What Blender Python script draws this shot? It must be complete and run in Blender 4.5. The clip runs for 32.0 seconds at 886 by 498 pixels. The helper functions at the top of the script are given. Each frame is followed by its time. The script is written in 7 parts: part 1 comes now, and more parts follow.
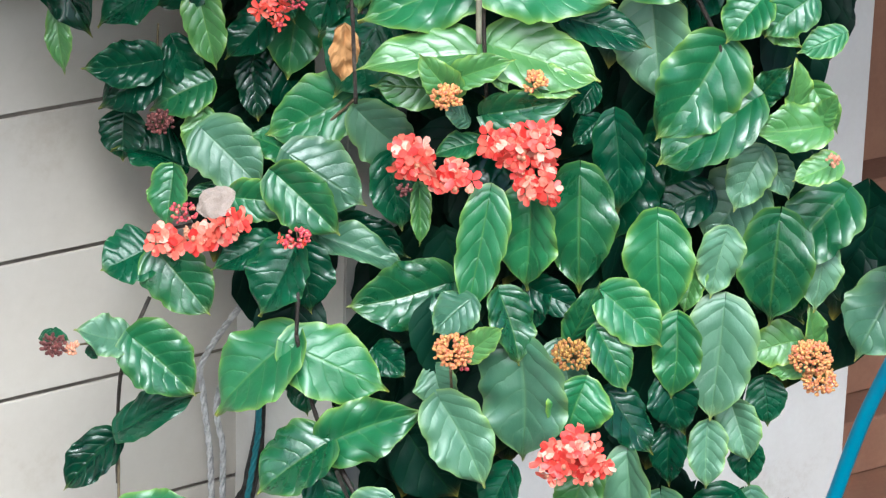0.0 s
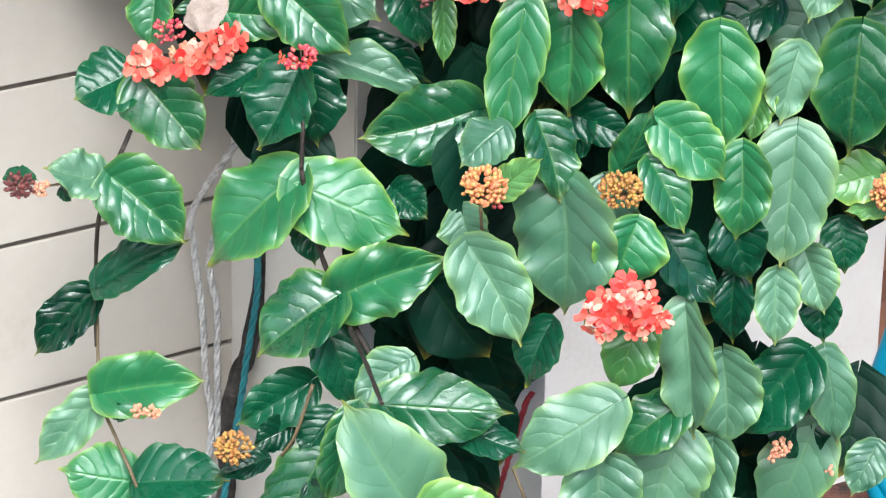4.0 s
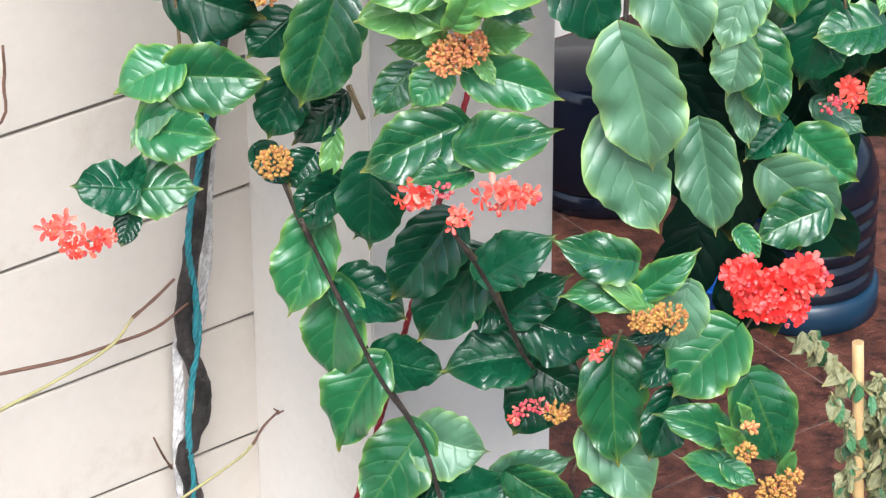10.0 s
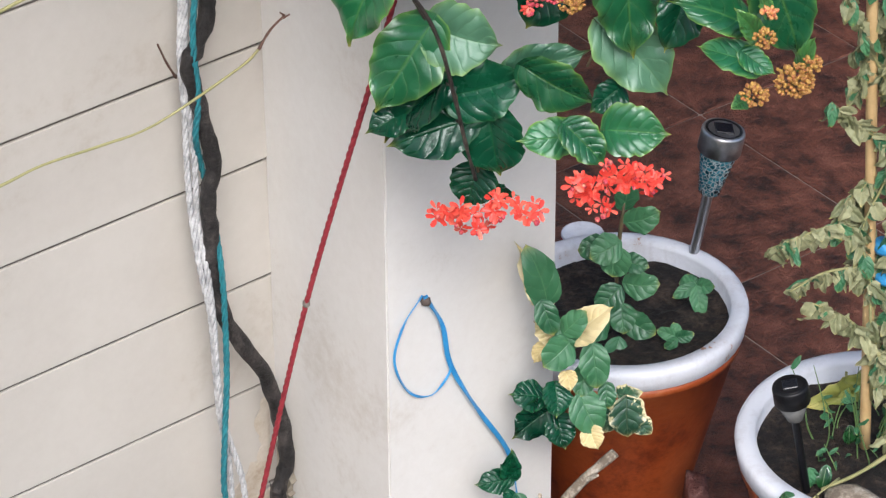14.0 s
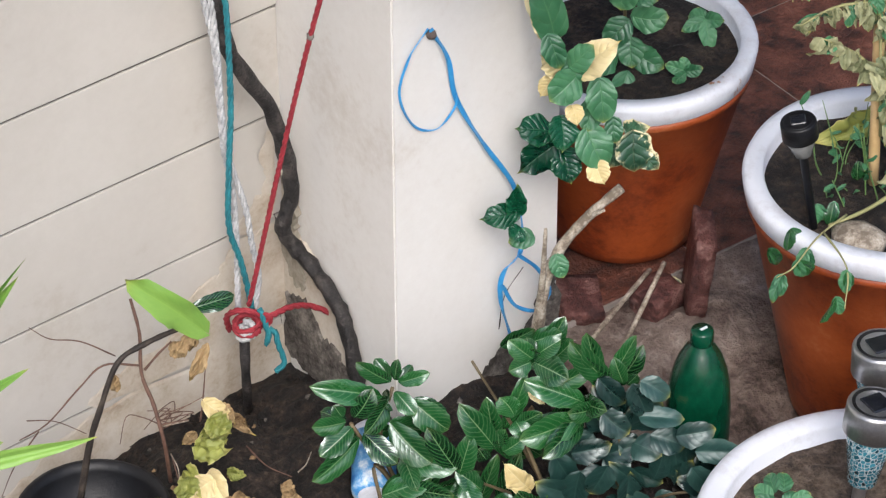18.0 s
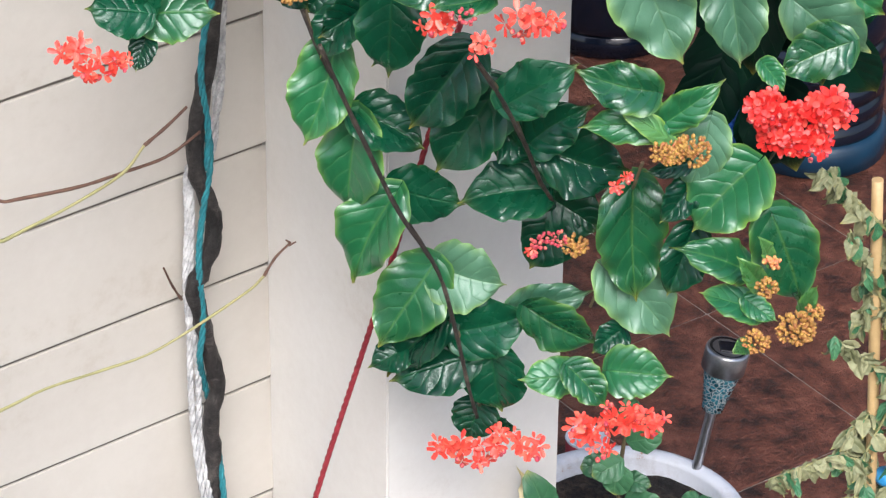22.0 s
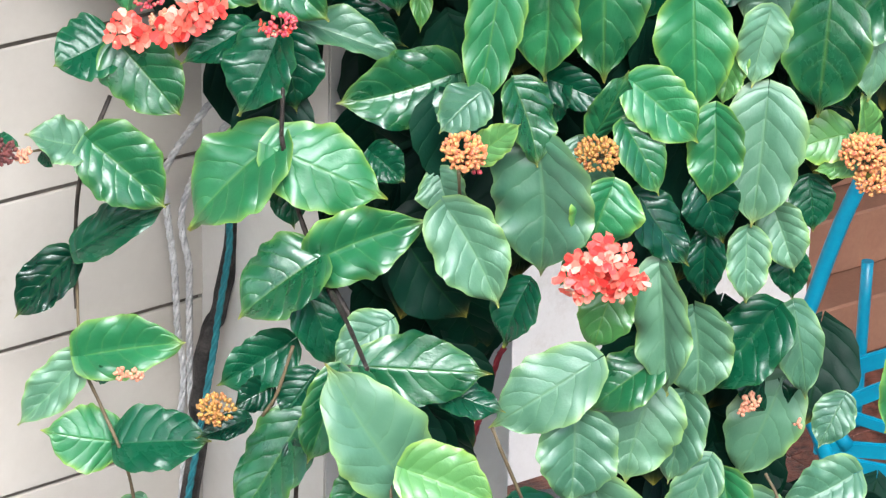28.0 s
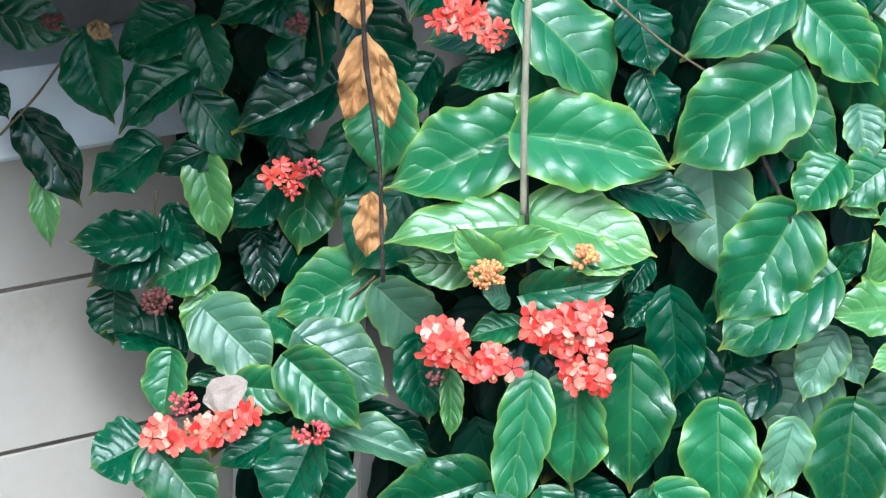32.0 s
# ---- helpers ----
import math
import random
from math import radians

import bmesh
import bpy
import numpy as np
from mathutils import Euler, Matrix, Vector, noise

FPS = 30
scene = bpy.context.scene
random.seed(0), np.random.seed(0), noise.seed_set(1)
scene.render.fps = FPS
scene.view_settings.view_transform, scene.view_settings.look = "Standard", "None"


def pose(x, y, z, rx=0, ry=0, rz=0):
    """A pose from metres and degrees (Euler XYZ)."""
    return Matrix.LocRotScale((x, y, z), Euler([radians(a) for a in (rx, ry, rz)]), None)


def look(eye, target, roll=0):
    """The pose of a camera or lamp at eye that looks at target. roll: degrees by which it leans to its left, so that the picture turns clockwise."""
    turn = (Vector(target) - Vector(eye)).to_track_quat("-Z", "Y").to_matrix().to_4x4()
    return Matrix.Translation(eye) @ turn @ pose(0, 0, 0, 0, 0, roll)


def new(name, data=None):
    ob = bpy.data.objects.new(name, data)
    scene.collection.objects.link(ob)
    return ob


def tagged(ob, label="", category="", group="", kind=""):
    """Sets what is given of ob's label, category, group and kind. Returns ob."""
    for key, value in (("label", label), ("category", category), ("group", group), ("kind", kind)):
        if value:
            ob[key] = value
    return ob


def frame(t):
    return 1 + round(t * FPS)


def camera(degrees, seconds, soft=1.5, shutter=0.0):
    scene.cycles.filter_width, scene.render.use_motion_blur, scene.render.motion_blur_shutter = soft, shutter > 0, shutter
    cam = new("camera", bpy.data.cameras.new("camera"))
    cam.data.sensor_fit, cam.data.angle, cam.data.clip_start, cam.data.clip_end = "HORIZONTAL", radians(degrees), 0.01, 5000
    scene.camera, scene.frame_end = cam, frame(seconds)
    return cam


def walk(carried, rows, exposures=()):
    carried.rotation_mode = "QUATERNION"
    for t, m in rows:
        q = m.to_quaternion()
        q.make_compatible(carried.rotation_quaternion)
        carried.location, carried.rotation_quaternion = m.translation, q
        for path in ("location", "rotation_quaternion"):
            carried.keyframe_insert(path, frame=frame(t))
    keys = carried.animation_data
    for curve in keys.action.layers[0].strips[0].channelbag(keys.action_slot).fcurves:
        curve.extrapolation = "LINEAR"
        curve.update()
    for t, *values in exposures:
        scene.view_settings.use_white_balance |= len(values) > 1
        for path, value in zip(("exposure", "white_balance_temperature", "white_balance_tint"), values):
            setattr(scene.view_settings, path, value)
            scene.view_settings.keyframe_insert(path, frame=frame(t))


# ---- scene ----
cam = camera(14.78, 32.0, soft=1.3)
PATH = [
    (0, (-2.392, -4.074, 4.132), (-1.3378, -2.5174, 3.4499), 1.65),
    (0.5, (-2.260, -3.884, 4.047), (-1.2090, -2.3259, 3.3626), 1.61),
    (1, (-2.152, -3.717, 3.976), (-1.0999, -2.1606, 3.2909), 1.72),
    (1.5, (-2.114, -3.666, 3.949), (-1.0633, -2.1063, 3.2679), 1.72),
    (2, (-2.108, -3.668, 3.932), (-1.0610, -2.1029, 3.2587), 1.61),
    (2.5, (-2.104, -3.660, 3.896), (-1.0551, -2.0950, 3.2257), 1.47),
    (3, (-2.104, -3.639, 3.860), (-1.0528, -2.0787, 3.1812), 1.37),
    (3.5, (-2.107, -3.618, 3.838), (-1.0581, -2.0673, 3.1353), 1.32),
    (5.5, (-2.156, -3.546, 3.800), (-1.1041, -2.0548, 2.9822), 0.69),
    (6, (-2.158, -3.537, 3.786), (-1.1100, -2.0553, 2.9448), 0.55),
    (6.5, (-2.161, -3.532, 3.767), (-1.1163, -2.0583, 2.9078), 0.40),
    (7, (-2.163, -3.526, 3.748), (-1.1231, -2.0613, 2.8688), 0.28),
    (7.5, (-2.164, -3.526, 3.728), (-1.1306, -2.0690, 2.8285), 0.11),
    (8, (-2.167, -3.530, 3.710), (-1.1393, -2.0804, 2.7925), 0.01),
    (8.5, (-2.172, -3.538, 3.694), (-1.1502, -2.0952, 2.7590), -0.11),
    (9, (-2.178, -3.544, 3.679), (-1.1605, -2.1083, 2.7285), -0.12),
    (9.5, (-2.184, -3.548, 3.668), (-1.1701, -2.1175, 2.7059), -0.18),
    (10, (-2.191, -3.546, 3.647), (-1.1783, -2.1208, 2.6755), -0.21),
    (10.5, (-2.201, -3.539, 3.612), (-1.1872, -2.1226, 2.6289), -0.22),
    (11, (-2.216, -3.539, 3.583), (-1.2039, -2.1326, 2.5837), -0.38),
    (11.5, (-2.230, -3.534, 3.558), (-1.2216, -2.1395, 2.5395), -0.38),
    (12, (-2.236, -3.532, 3.537), (-1.2331, -2.1475, 2.4990), -0.43),
    (12.5, (-2.242, -3.530, 3.515), (-1.2434, -2.1552, 2.4604), -0.31),
    (13, (-2.250, -3.532, 3.495), (-1.2561, -2.1660, 2.4246), -0.31),
    (13.5, (-2.257, -3.538, 3.473), (-1.2683, -2.1795, 2.3879), -0.30),
    (14, (-2.258, -3.539, 3.452), (-1.2760, -2.1890, 2.3502), -0.30),
    (14.5, (-2.254, -3.538, 3.424), (-1.2797, -2.1955, 2.3060), -0.34),
    (15, (-2.247, -3.536, 3.400), (-1.2837, -2.2036, 2.2615), -0.37),
    (15.5, (-2.248, -3.529, 3.386), (-1.2955, -2.2109, 2.2216), -0.49),
    (17.5, (-2.225, -3.519, 3.433), (-1.3053, -2.2380, 2.2023), -0.24),
    (18, (-2.224, -3.518, 3.437), (-1.3047, -2.2375, 2.2056), -0.22),
    (18.5, (-2.229, -3.519, 3.441), (-1.3088, -2.2400, 2.2093), -0.19),
    (19, (-2.232, -3.525, 3.453), (-1.3101, -2.2452, 2.2237), -0.24),
    (19.5, (-2.235, -3.535, 3.480), (-1.3098, -2.2477, 2.2600), -0.29),
    (20, (-2.233, -3.543, 3.513), (-1.2935, -2.2319, 2.3308), -0.32),
    (20.5, (-2.228, -3.547, 3.542), (-1.2699, -2.2066, 2.4083), -0.33),
    (21, (-2.223, -3.535, 3.561), (-1.2496, -2.1740, 2.4652), -0.17),
    (21.5, (-2.204, -3.504, 3.582), (-1.2210, -2.1304, 2.5116), 0.20),
    (22, (-2.201, -3.488, 3.595), (-1.2060, -2.1043, 2.5474), 0.61),
    (22.5, (-2.200, -3.505, 3.621), (-1.1990, -2.1065, 2.6002), 0.52),
    (23, (-2.206, -3.529, 3.654), (-1.1960, -2.1161, 2.6625), 0.14),
    (23.5, (-2.203, -3.526, 3.664), (-1.1820, -2.1036, 2.6967), 0.34),
    (24, (-2.202, -3.519, 3.676), (-1.1688, -2.0880, 2.7350), 0.36),
    (24.5, (-2.201, -3.516, 3.698), (-1.1572, -2.0828, 2.7714), 0.33),
    (26.5, (-2.202, -3.541, 3.848), (-1.1338, -2.0999, 2.9644), 1.24),
    (27, (-2.203, -3.550, 3.874), (-1.1282, -2.0909, 3.0294), 1.36),
    (27.5, (-2.207, -3.561, 3.896), (-1.1252, -2.0871, 3.0856), 1.45),
    (28, (-2.210, -3.565, 3.915), (-1.1239, -2.0812, 3.1291), 1.51),
    (28.5, (-2.216, -3.567, 3.927), (-1.1254, -2.0749, 3.1646), 1.59),
    (29, (-2.225, -3.562, 3.926), (-1.1264, -2.0619, 3.1890), 1.76),
    (29.5, (-2.239, -3.565, 3.927), (-1.1324, -2.0566, 3.2189), 2.00),
    (30, (-2.251, -3.579, 3.939), (-1.1379, -2.0601, 3.2645), 2.12),
    (30.5, (-2.258, -3.591, 3.959), (-1.1417, -2.0621, 3.3140), 2.15),
    (31, (-2.262, -3.591, 3.978), (-1.1423, -2.0539, 3.3589), 2.26),
    (31.5, (-2.257, -3.592, 3.992), (-1.1392, -2.0467, 3.3908), 2.23),
    (32, (-2.253, -3.600, 3.996), (-1.1386, -2.0475, 3.4065), 2.08),
]
walk(cam, [(t, look(eye, target, roll)) for t, eye, target, roll in PATH],
     [(0, 1.02, 5840, 4), (1, 1.08, 5880, 3), (2, 1.12, 5900, 3), (3.5, 1.18, 6000, 6), (6, 1.35, 6260, 10), (7.5, 1.30, 6260, 10), (9, 1.20, 6180, 10), (11, 1.02, 6180, 10), (13, 0.64, 6180, 10),
      (15, 0.47, 6180, 10), (18, 0.47, 6260, 10), (19.5, 0.53, 6180, 10), (21, 0.64, 6180, 10), (22.5, 0.92, 6180, 10), (24, 1.16, 6260, 10), (27, 1.32, 6180, 10), (29, 1.20, 5940, 6), (30.5, 1.12, 5900, 3), (32, 1.17, 5450, 2)])

# ---- sky and light: bright overcast day ----
world = bpy.data.worlds.new("sky")
scene.world = world
world.use_nodes = True
wt = world.node_tree
sky = wt.nodes.new("ShaderNodeTexSky")
sky.sky_type = "NISHITA"
sky.sun_disc = False
sky.sun_elevation = radians(46)
sky.sun_rotation = radians(211)
sky.air_density, sky.dust_density, sky.ozone_density = 1.0, 4.0, 1.0
wt.nodes["Background"].inputs["Strength"].default_value = 0.14
wt.links.new(sky.outputs[0], wt.nodes["Background"].inputs["Color"])
sun = new("sun", bpy.data.lights.new("sun", "SUN"))
sun.data.energy, sun.data.angle, sun.data.color = 1.45, radians(25), (1.0, 0.99, 0.98)
sun.matrix_world = look((-3.0, -5.0, 6.0), (0, 0, 0))


# ---- materials ----
def shader(name, rough=0.7, metal=0.0):
    m = bpy.data.materials.new(name)
    m.use_nodes = True
    b = m.node_tree.nodes["Principled BSDF"]
    b.inputs["Roughness"].default_value = rough
    b.inputs["Metallic"].default_value = metal
    return m, m.node_tree, b


def node(nt, kind, **kw):
    n = nt.nodes.new(kind)
    for k, v in kw.items():
        n.inputs[k].default_value = v
    return n


def ramp(nt, fac, stops):
    r = nt.nodes.new("ShaderNodeValToRGB")
    while len(r.color_ramp.elements) < len(stops):
        r.color_ramp.elements.new(0.5)
    for e, (p, c) in zip(r.color_ramp.elements, stops):
        e.position, e.color = p, (*c, 1)
    nt.links.new(fac, r.inputs[0])
    return r.outputs[0]


def math_node(nt, op, a, b=None, c=None):
    n = nt.nodes.new("ShaderNodeMath")
    n.operation = op
    for i, v in enumerate((a, b, c)):
        if v is None:
            continue
        if isinstance(v, (int, float)):
            n.inputs[i].default_value = v
        else:
            nt.links.new(v, n.inputs[i])
    return n.outputs[0]


def mix(nt, fac, a, b, how="MIX"):
    n = nt.nodes.new("ShaderNodeMix")
    n.data_type, n.blend_type = "RGBA", how
    for i, v in ((0, fac), (6, a), (7, b)):
        if isinstance(v, (int, float)):
            n.inputs[i].default_value = v
        elif isinstance(v, tuple):
            n.inputs[i].default_value = (*v, 1)
        else:
            nt.links.new(v, n.inputs[i])
    return n.outputs[2]


def bump(nt, b, height, strength=0.3, dist=0.002):
    n = node(nt, "ShaderNodeBump", Strength=strength, Distance=dist)
    nt.links.new(height, n.inputs["Height"])
    nt.links.new(n.outputs[0], b.inputs["Normal"])


def grainy(name, stops, scale=6.0, fine=120.0, rough=0.8, metal=0.0, relief=0.3, depth=0.002, speck=0.25, spec=0.5):
    """A surface with blotches at one scale and grain at another, in world-sized object space."""
    m, nt, b = shader(name, rough, metal)
    b.inputs["Specular IOR Level"].default_value = spec
    tc = nt.nodes.new("ShaderNodeTexCoord")
    n1 = node(nt, "ShaderNodeTexNoise", Scale=scale, Detail=6.0, Roughness=0.6)
    n2 = node(nt, "ShaderNodeTexNoise", Scale=fine, Detail=4.0, Roughness=0.7)
    for n in (n1, n2):
        nt.links.new(tc.outputs["Object"], n.inputs["Vector"])
    f = math_node(nt, "ADD", math_node(nt, "MULTIPLY", n1.outputs[0], 1 - speck), math_node(nt, "MULTIPLY", n2.outputs[0], speck))
    nt.links.new(ramp(nt, f, stops), b.inputs["Base Color"])
    bump(nt, b, math_node(nt, "ADD", n1.outputs[0], n2.outputs[0]), relief, depth)
    return m


def leaf_material(name, dark, light, edge, rough=0.33, veins=5.0, lines=0.2, relief=0.42, rim=0.8, spec=0.6, creep=14.0, patchy=False, ripe=0.9):
    """Quilted leaf blade: arched side veins, pale midrib, thin yellow margin and tip, by the blade's own coordinates."""
    m, nt, b = shader(name, rough)
    b.inputs["Specular IOR Level"].default_value = spec
    b.inputs["Specular Tint"].default_value = (0.92, 1.0, 1.0, 1)
    uv = nt.nodes.new("ShaderNodeTexCoord").outputs["UV"]
    sep = nt.nodes.new("ShaderNodeSeparateXYZ")
    nt.links.new(uv, sep.inputs[0])
    info = nt.nodes.new("ShaderNodeObjectInfo")
    island = nt.nodes.new("ShaderNodeNewGeometry").outputs["Random Per Island"]
    chance = math_node(nt, "FRACT", math_node(nt, "ADD", info.outputs["Random"], island))
    off = nt.nodes.new("ShaderNodeVectorMath")
    off.operation = "ADD"
    nt.links.new(uv, off.inputs[0])
    nt.links.new(math_node(nt, "MULTIPLY", chance, 37.0), off.inputs[1])
    n1 = node(nt, "ShaderNodeTexNoise", Scale=2.6, Detail=5.0, Roughness=0.6)
    n2 = node(nt, "ShaderNodeTexNoise", Scale=38.0, Detail=3.0)
    n3 = node(nt, "ShaderNodeTexNoise", Scale=9.0, Detail=2.0)
    for n in (n1, n2, n3):
        nt.links.new(off.outputs[0], n.inputs["Vector"])
    a = math_node(nt, "ABSOLUTE", math_node(nt, "SUBTRACT", math_node(nt, "MULTIPLY", sep.outputs[0], 2.0), 1.0))
    arch = math_node(nt, "POWER", a, 1.25)
    s = math_node(nt, "SUBTRACT", sep.outputs[1], math_node(nt, "MULTIPLY", arch, 0.32))
    s = math_node(nt, "ADD", s, math_node(nt, "MULTIPLY", math_node(nt, "SUBTRACT", n3.outputs[0], 0.5), 0.05))
    w = math_node(nt, "ABSOLUTE", math_node(nt, "SINE", math_node(nt, "MULTIPLY", s, 3.1416 * veins)))
    puff = math_node(nt, "POWER", w, 0.5)
    rib = math_node(nt, "SMOOTH_MIN", math_node(nt, "MULTIPLY", a, 16.0), 1.0, 0.2)
    tone = math_node(nt, "ADD", math_node(nt, "MULTIPLY", n1.outputs[0], 0.7), math_node(nt, "MULTIPLY", chance, 0.5))
    col = ramp(nt, tone, [(0.28, dark), (0.9, light)])
    vein = math_node(nt, "MULTIPLY", math_node(nt, "SUBTRACT", 1.0, rib), lines * 2.2)
    side = math_node(nt, "MULTIPLY", math_node(nt, "POWER", math_node(nt, "SUBTRACT", 1.0, puff), 2.0), lines)
    col = mix(nt, math_node(nt, "MINIMUM", math_node(nt, "MAXIMUM", vein, side), 1.0), col, edge)
    worn = math_node(nt, "MULTIPLY", math_node(nt, "MAXIMUM", math_node(nt, "SUBTRACT", math_node(nt, "ADD", math_node(nt, "MULTIPLY", n1.outputs[0], 2.4), math_node(nt, "MULTIPLY", chance, 0.6)), 0.95), 0.0), rim)
    rimf = math_node(nt, "POWER", a, creep)
    if patchy:
        rimf = math_node(nt, "MULTIPLY", math_node(nt, "SUBTRACT", math_node(nt, "ADD", math_node(nt, "MULTIPLY", a, 0.55), math_node(nt, "MULTIPLY", n3.outputs[0], 0.8)), 0.80), 9.0)
        rimf = math_node(nt, "MINIMUM", math_node(nt, "MAXIMUM", rimf, 0.0), 1.0)
    tipf = math_node(nt, "POWER", sep.outputs[1], 13.0)
    col = mix(nt, math_node(nt, "MINIMUM", math_node(nt, "MULTIPLY", math_node(nt, "MAXIMUM", rimf, tipf), worn), 1.0), col, edge)
    col = mix(nt, math_node(nt, "MULTIPLY", math_node(nt, "POWER", sep.outputs[1], 26.0), ripe), col, (0.46, 0.40, 0.07))
    nt.links.new(col, b.inputs["Base Color"])
    gloss = math_node(nt, "ADD", math_node(nt, "MULTIPLY", n1.outputs[0], 0.30), math_node(nt, "MULTIPLY", chance, 0.10))
    nt.links.new(math_node(nt, "ADD", gloss, rough - 0.20), b.inputs["Roughness"])
    h = math_node(nt, "ADD", math_node(nt, "MULTIPLY", puff, rib), math_node(nt, "ADD", math_node(nt, "MULTIPLY", n2.outputs[0], 0.22), math_node(nt, "MULTIPLY", n3.outputs[0], 0.35)))
    bump(nt, b, h, relief, 0.0028)
    return m


LEAF = {
    # dark green, also given to recessed leaves as shade put into the colour
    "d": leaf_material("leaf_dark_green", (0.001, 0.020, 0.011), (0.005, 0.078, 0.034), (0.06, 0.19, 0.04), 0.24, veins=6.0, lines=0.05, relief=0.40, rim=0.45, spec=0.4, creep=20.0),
    "g": leaf_material("leaf_green", (0.004, 0.059, 0.023), (0.020, 0.168, 0.058), (0.26, 0.42, 0.05), 0.33, veins=6.0, lines=0.07, relief=0.42, rim=0.85, spec=0.75, creep=11.0),
    "y": leaf_material("leaf_fresh_green", (0.036, 0.150, 0.036), (0.095, 0.265, 0.075), (0.30, 0.46, 0.06), 0.36, veins=6.0, lines=0.08, relief=0.42, rim=1.0, spec=0.9, creep=8.0),
    # dusty grey-green; whitish sky sheen is also put into this paler colour
    "s": leaf_material("leaf_dusty_sheen_green", (0.028, 0.106, 0.060), (0.090, 0.222, 0.128), (0.26, 0.42, 0.09), 0.44, veins=6.0, lines=0.05, relief=0.42, rim=0.9, spec=0.9, creep=10.0),
    # inner leaves near-black: the shade of the vine's gaps is in this colour
    "i": leaf_material("leaf_inner_shade", (0.0008, 0.010, 0.007), (0.002, 0.028, 0.015), (0.01, 0.05, 0.012), 0.5, rim=0.2, spec=0.15),
    "v": leaf_material("leaf_cream_edged", (0.008, 0.045, 0.022), (0.045, 0.13, 0.065), (0.66, 0.58, 0.34), 0.45, 4.0, 0.03, 0.5, rim=2.5, patchy=True),
    "w": leaf_material("leaf_wilted", (0.10, 0.12, 0.050), (0.33, 0.33, 0.18), (0.42, 0.38, 0.22), 0.6, 4.0, relief=0.2),
    "m": leaf_material("leaf_soft_green", (0.014, 0.085, 0.034), (0.060, 0.20, 0.085), (0.16, 0.32, 0.14), 0.42, 4.0, 0.15, 0.4, rim=0.2),
    "n": leaf_material("leaf_young_lime", (0.12, 0.26, 0.040), (0.25, 0.43, 0.085), (0.34, 0.52, 0.10), 0.42, 6.0, 0.12, 0.10, rim=0.2),
    "b": leaf_material("leaf_dry_brown", (0.30, 0.13, 0.045), (0.58, 0.33, 0.14), (0.42, 0.22, 0.09), 0.75, 6.0, spec=0.3),
    "q": leaf_material("leaf_dry_tan", (0.14, 0.085, 0.040), (0.42, 0.30, 0.16), (0.30, 0.20, 0.10), 0.8, 6.0, spec=0.2),
    "u": leaf_material("leaf_yellow_olive", (0.15, 0.17, 0.03), (0.38, 0.40, 0.09), (0.52, 0.46, 0.18), 0.6, 5.0, 0.12, 0.5, rim=1.5),
    "c": leaf_material("leaf_yellowed", (0.56, 0.43, 0.18), (0.80, 0.68, 0.40), (0.80, 0.72, 0.46), 0.6, 6.0),
}
PLASTER = grainy("cream_plaster", [(0.33, (0.60, 0.56, 0.51)), (0.43, (0.69, 0.665, 0.63)), (0.60, (0.745, 0.725, 0.695))], 2.4, 60.0, 0.75, relief=0.25, depth=0.002)
SIDING = grainy("painted_siding", [(0.33, (0.44, 0.40, 0.345)), (0.44, (0.515, 0.485, 0.44)), (0.60, (0.555, 0.525, 0.48))], 2.6, 45.0, 0.6, relief=0.2, depth=0.0015)
MORTAR = grainy("grey_joint", [(0.3, (0.09, 0.08, 0.07)), (0.7, (0.26, 0.23, 0.20))], 12.0, 150.0, 0.9)
CEMENT = grainy("bare_cement", [(0.40, (0.040, 0.033, 0.028)), (0.5, (0.12, 0.105, 0.092)), (0.62, (0.28, 0.25, 0.22))], 20.0, 130.0, 0.9, relief=1.0, depth=0.006, speck=0.35)
SOIL = grainy("damp_soil", [(0.40, (0.004, 0.003, 0.002)), (0.48, (0.013, 0.009, 0.007)), (0.57, (0.046, 0.029, 0.020)), (0.70, (0.125, 0.088, 0.062))], 26.0, 120.0, 0.85, relief=1.0, depth=0.016, speck=0.4)
DRYSOIL = grainy("dry_crumbly_soil", [(0.38, (0.022, 0.014, 0.009)), (0.48, (0.085, 0.058, 0.040)), (0.60, (0.17, 0.125, 0.09))], 26.0, 120.0, 0.9, relief=1.0, depth=0.014, speck=0.4)
TERRA = grainy("terracotta", [(0.38, (0.13, 0.020, 0.006)), (0.47, (0.26, 0.050, 0.012)), (0.58, (0.33, 0.070, 0.017)), (0.68, (0.40, 0.13, 0.05))], 6.0, 80.0, 0.42, relief=0.3, speck=0.25)
WHITEPAINT = grainy("white_rim_paint", [(0.335, (0.36, 0.17, 0.10)), (0.36, (0.56, 0.56, 0.60)), (0.50, (0.68, 0.70, 0.76))], 14.0, 110.0, 0.6, relief=0.5)
TILE = grainy("red_floor_tile", [(0.38, (0.018, 0.006, 0.004)), (0.45, (0.075, 0.023, 0.013)), (0.54, (0.145, 0.047, 0.027)), (0.66, (0.23, 0.090, 0.058))], 16.0, 70.0, 0.55, relief=1.0, depth=0.010, speck=0.35)
GROUT = grainy("tile_grout", [(0.3, (0.22, 0.19, 0.17)), (0.7, (0.36, 0.31, 0.28))], 20.0, 120.0, 0.9)
APRON = grainy("muddy_concrete", [(0.36, (0.030, 0.019, 0.014)), (0.44, (0.12, 0.082, 0.066)), (0.55, (0.24, 0.185, 0.155)), (0.66, (0.40, 0.335, 0.29))], 8.0, 70.0, 0.7, relief=1.0, depth=0.014, speck=0.35)
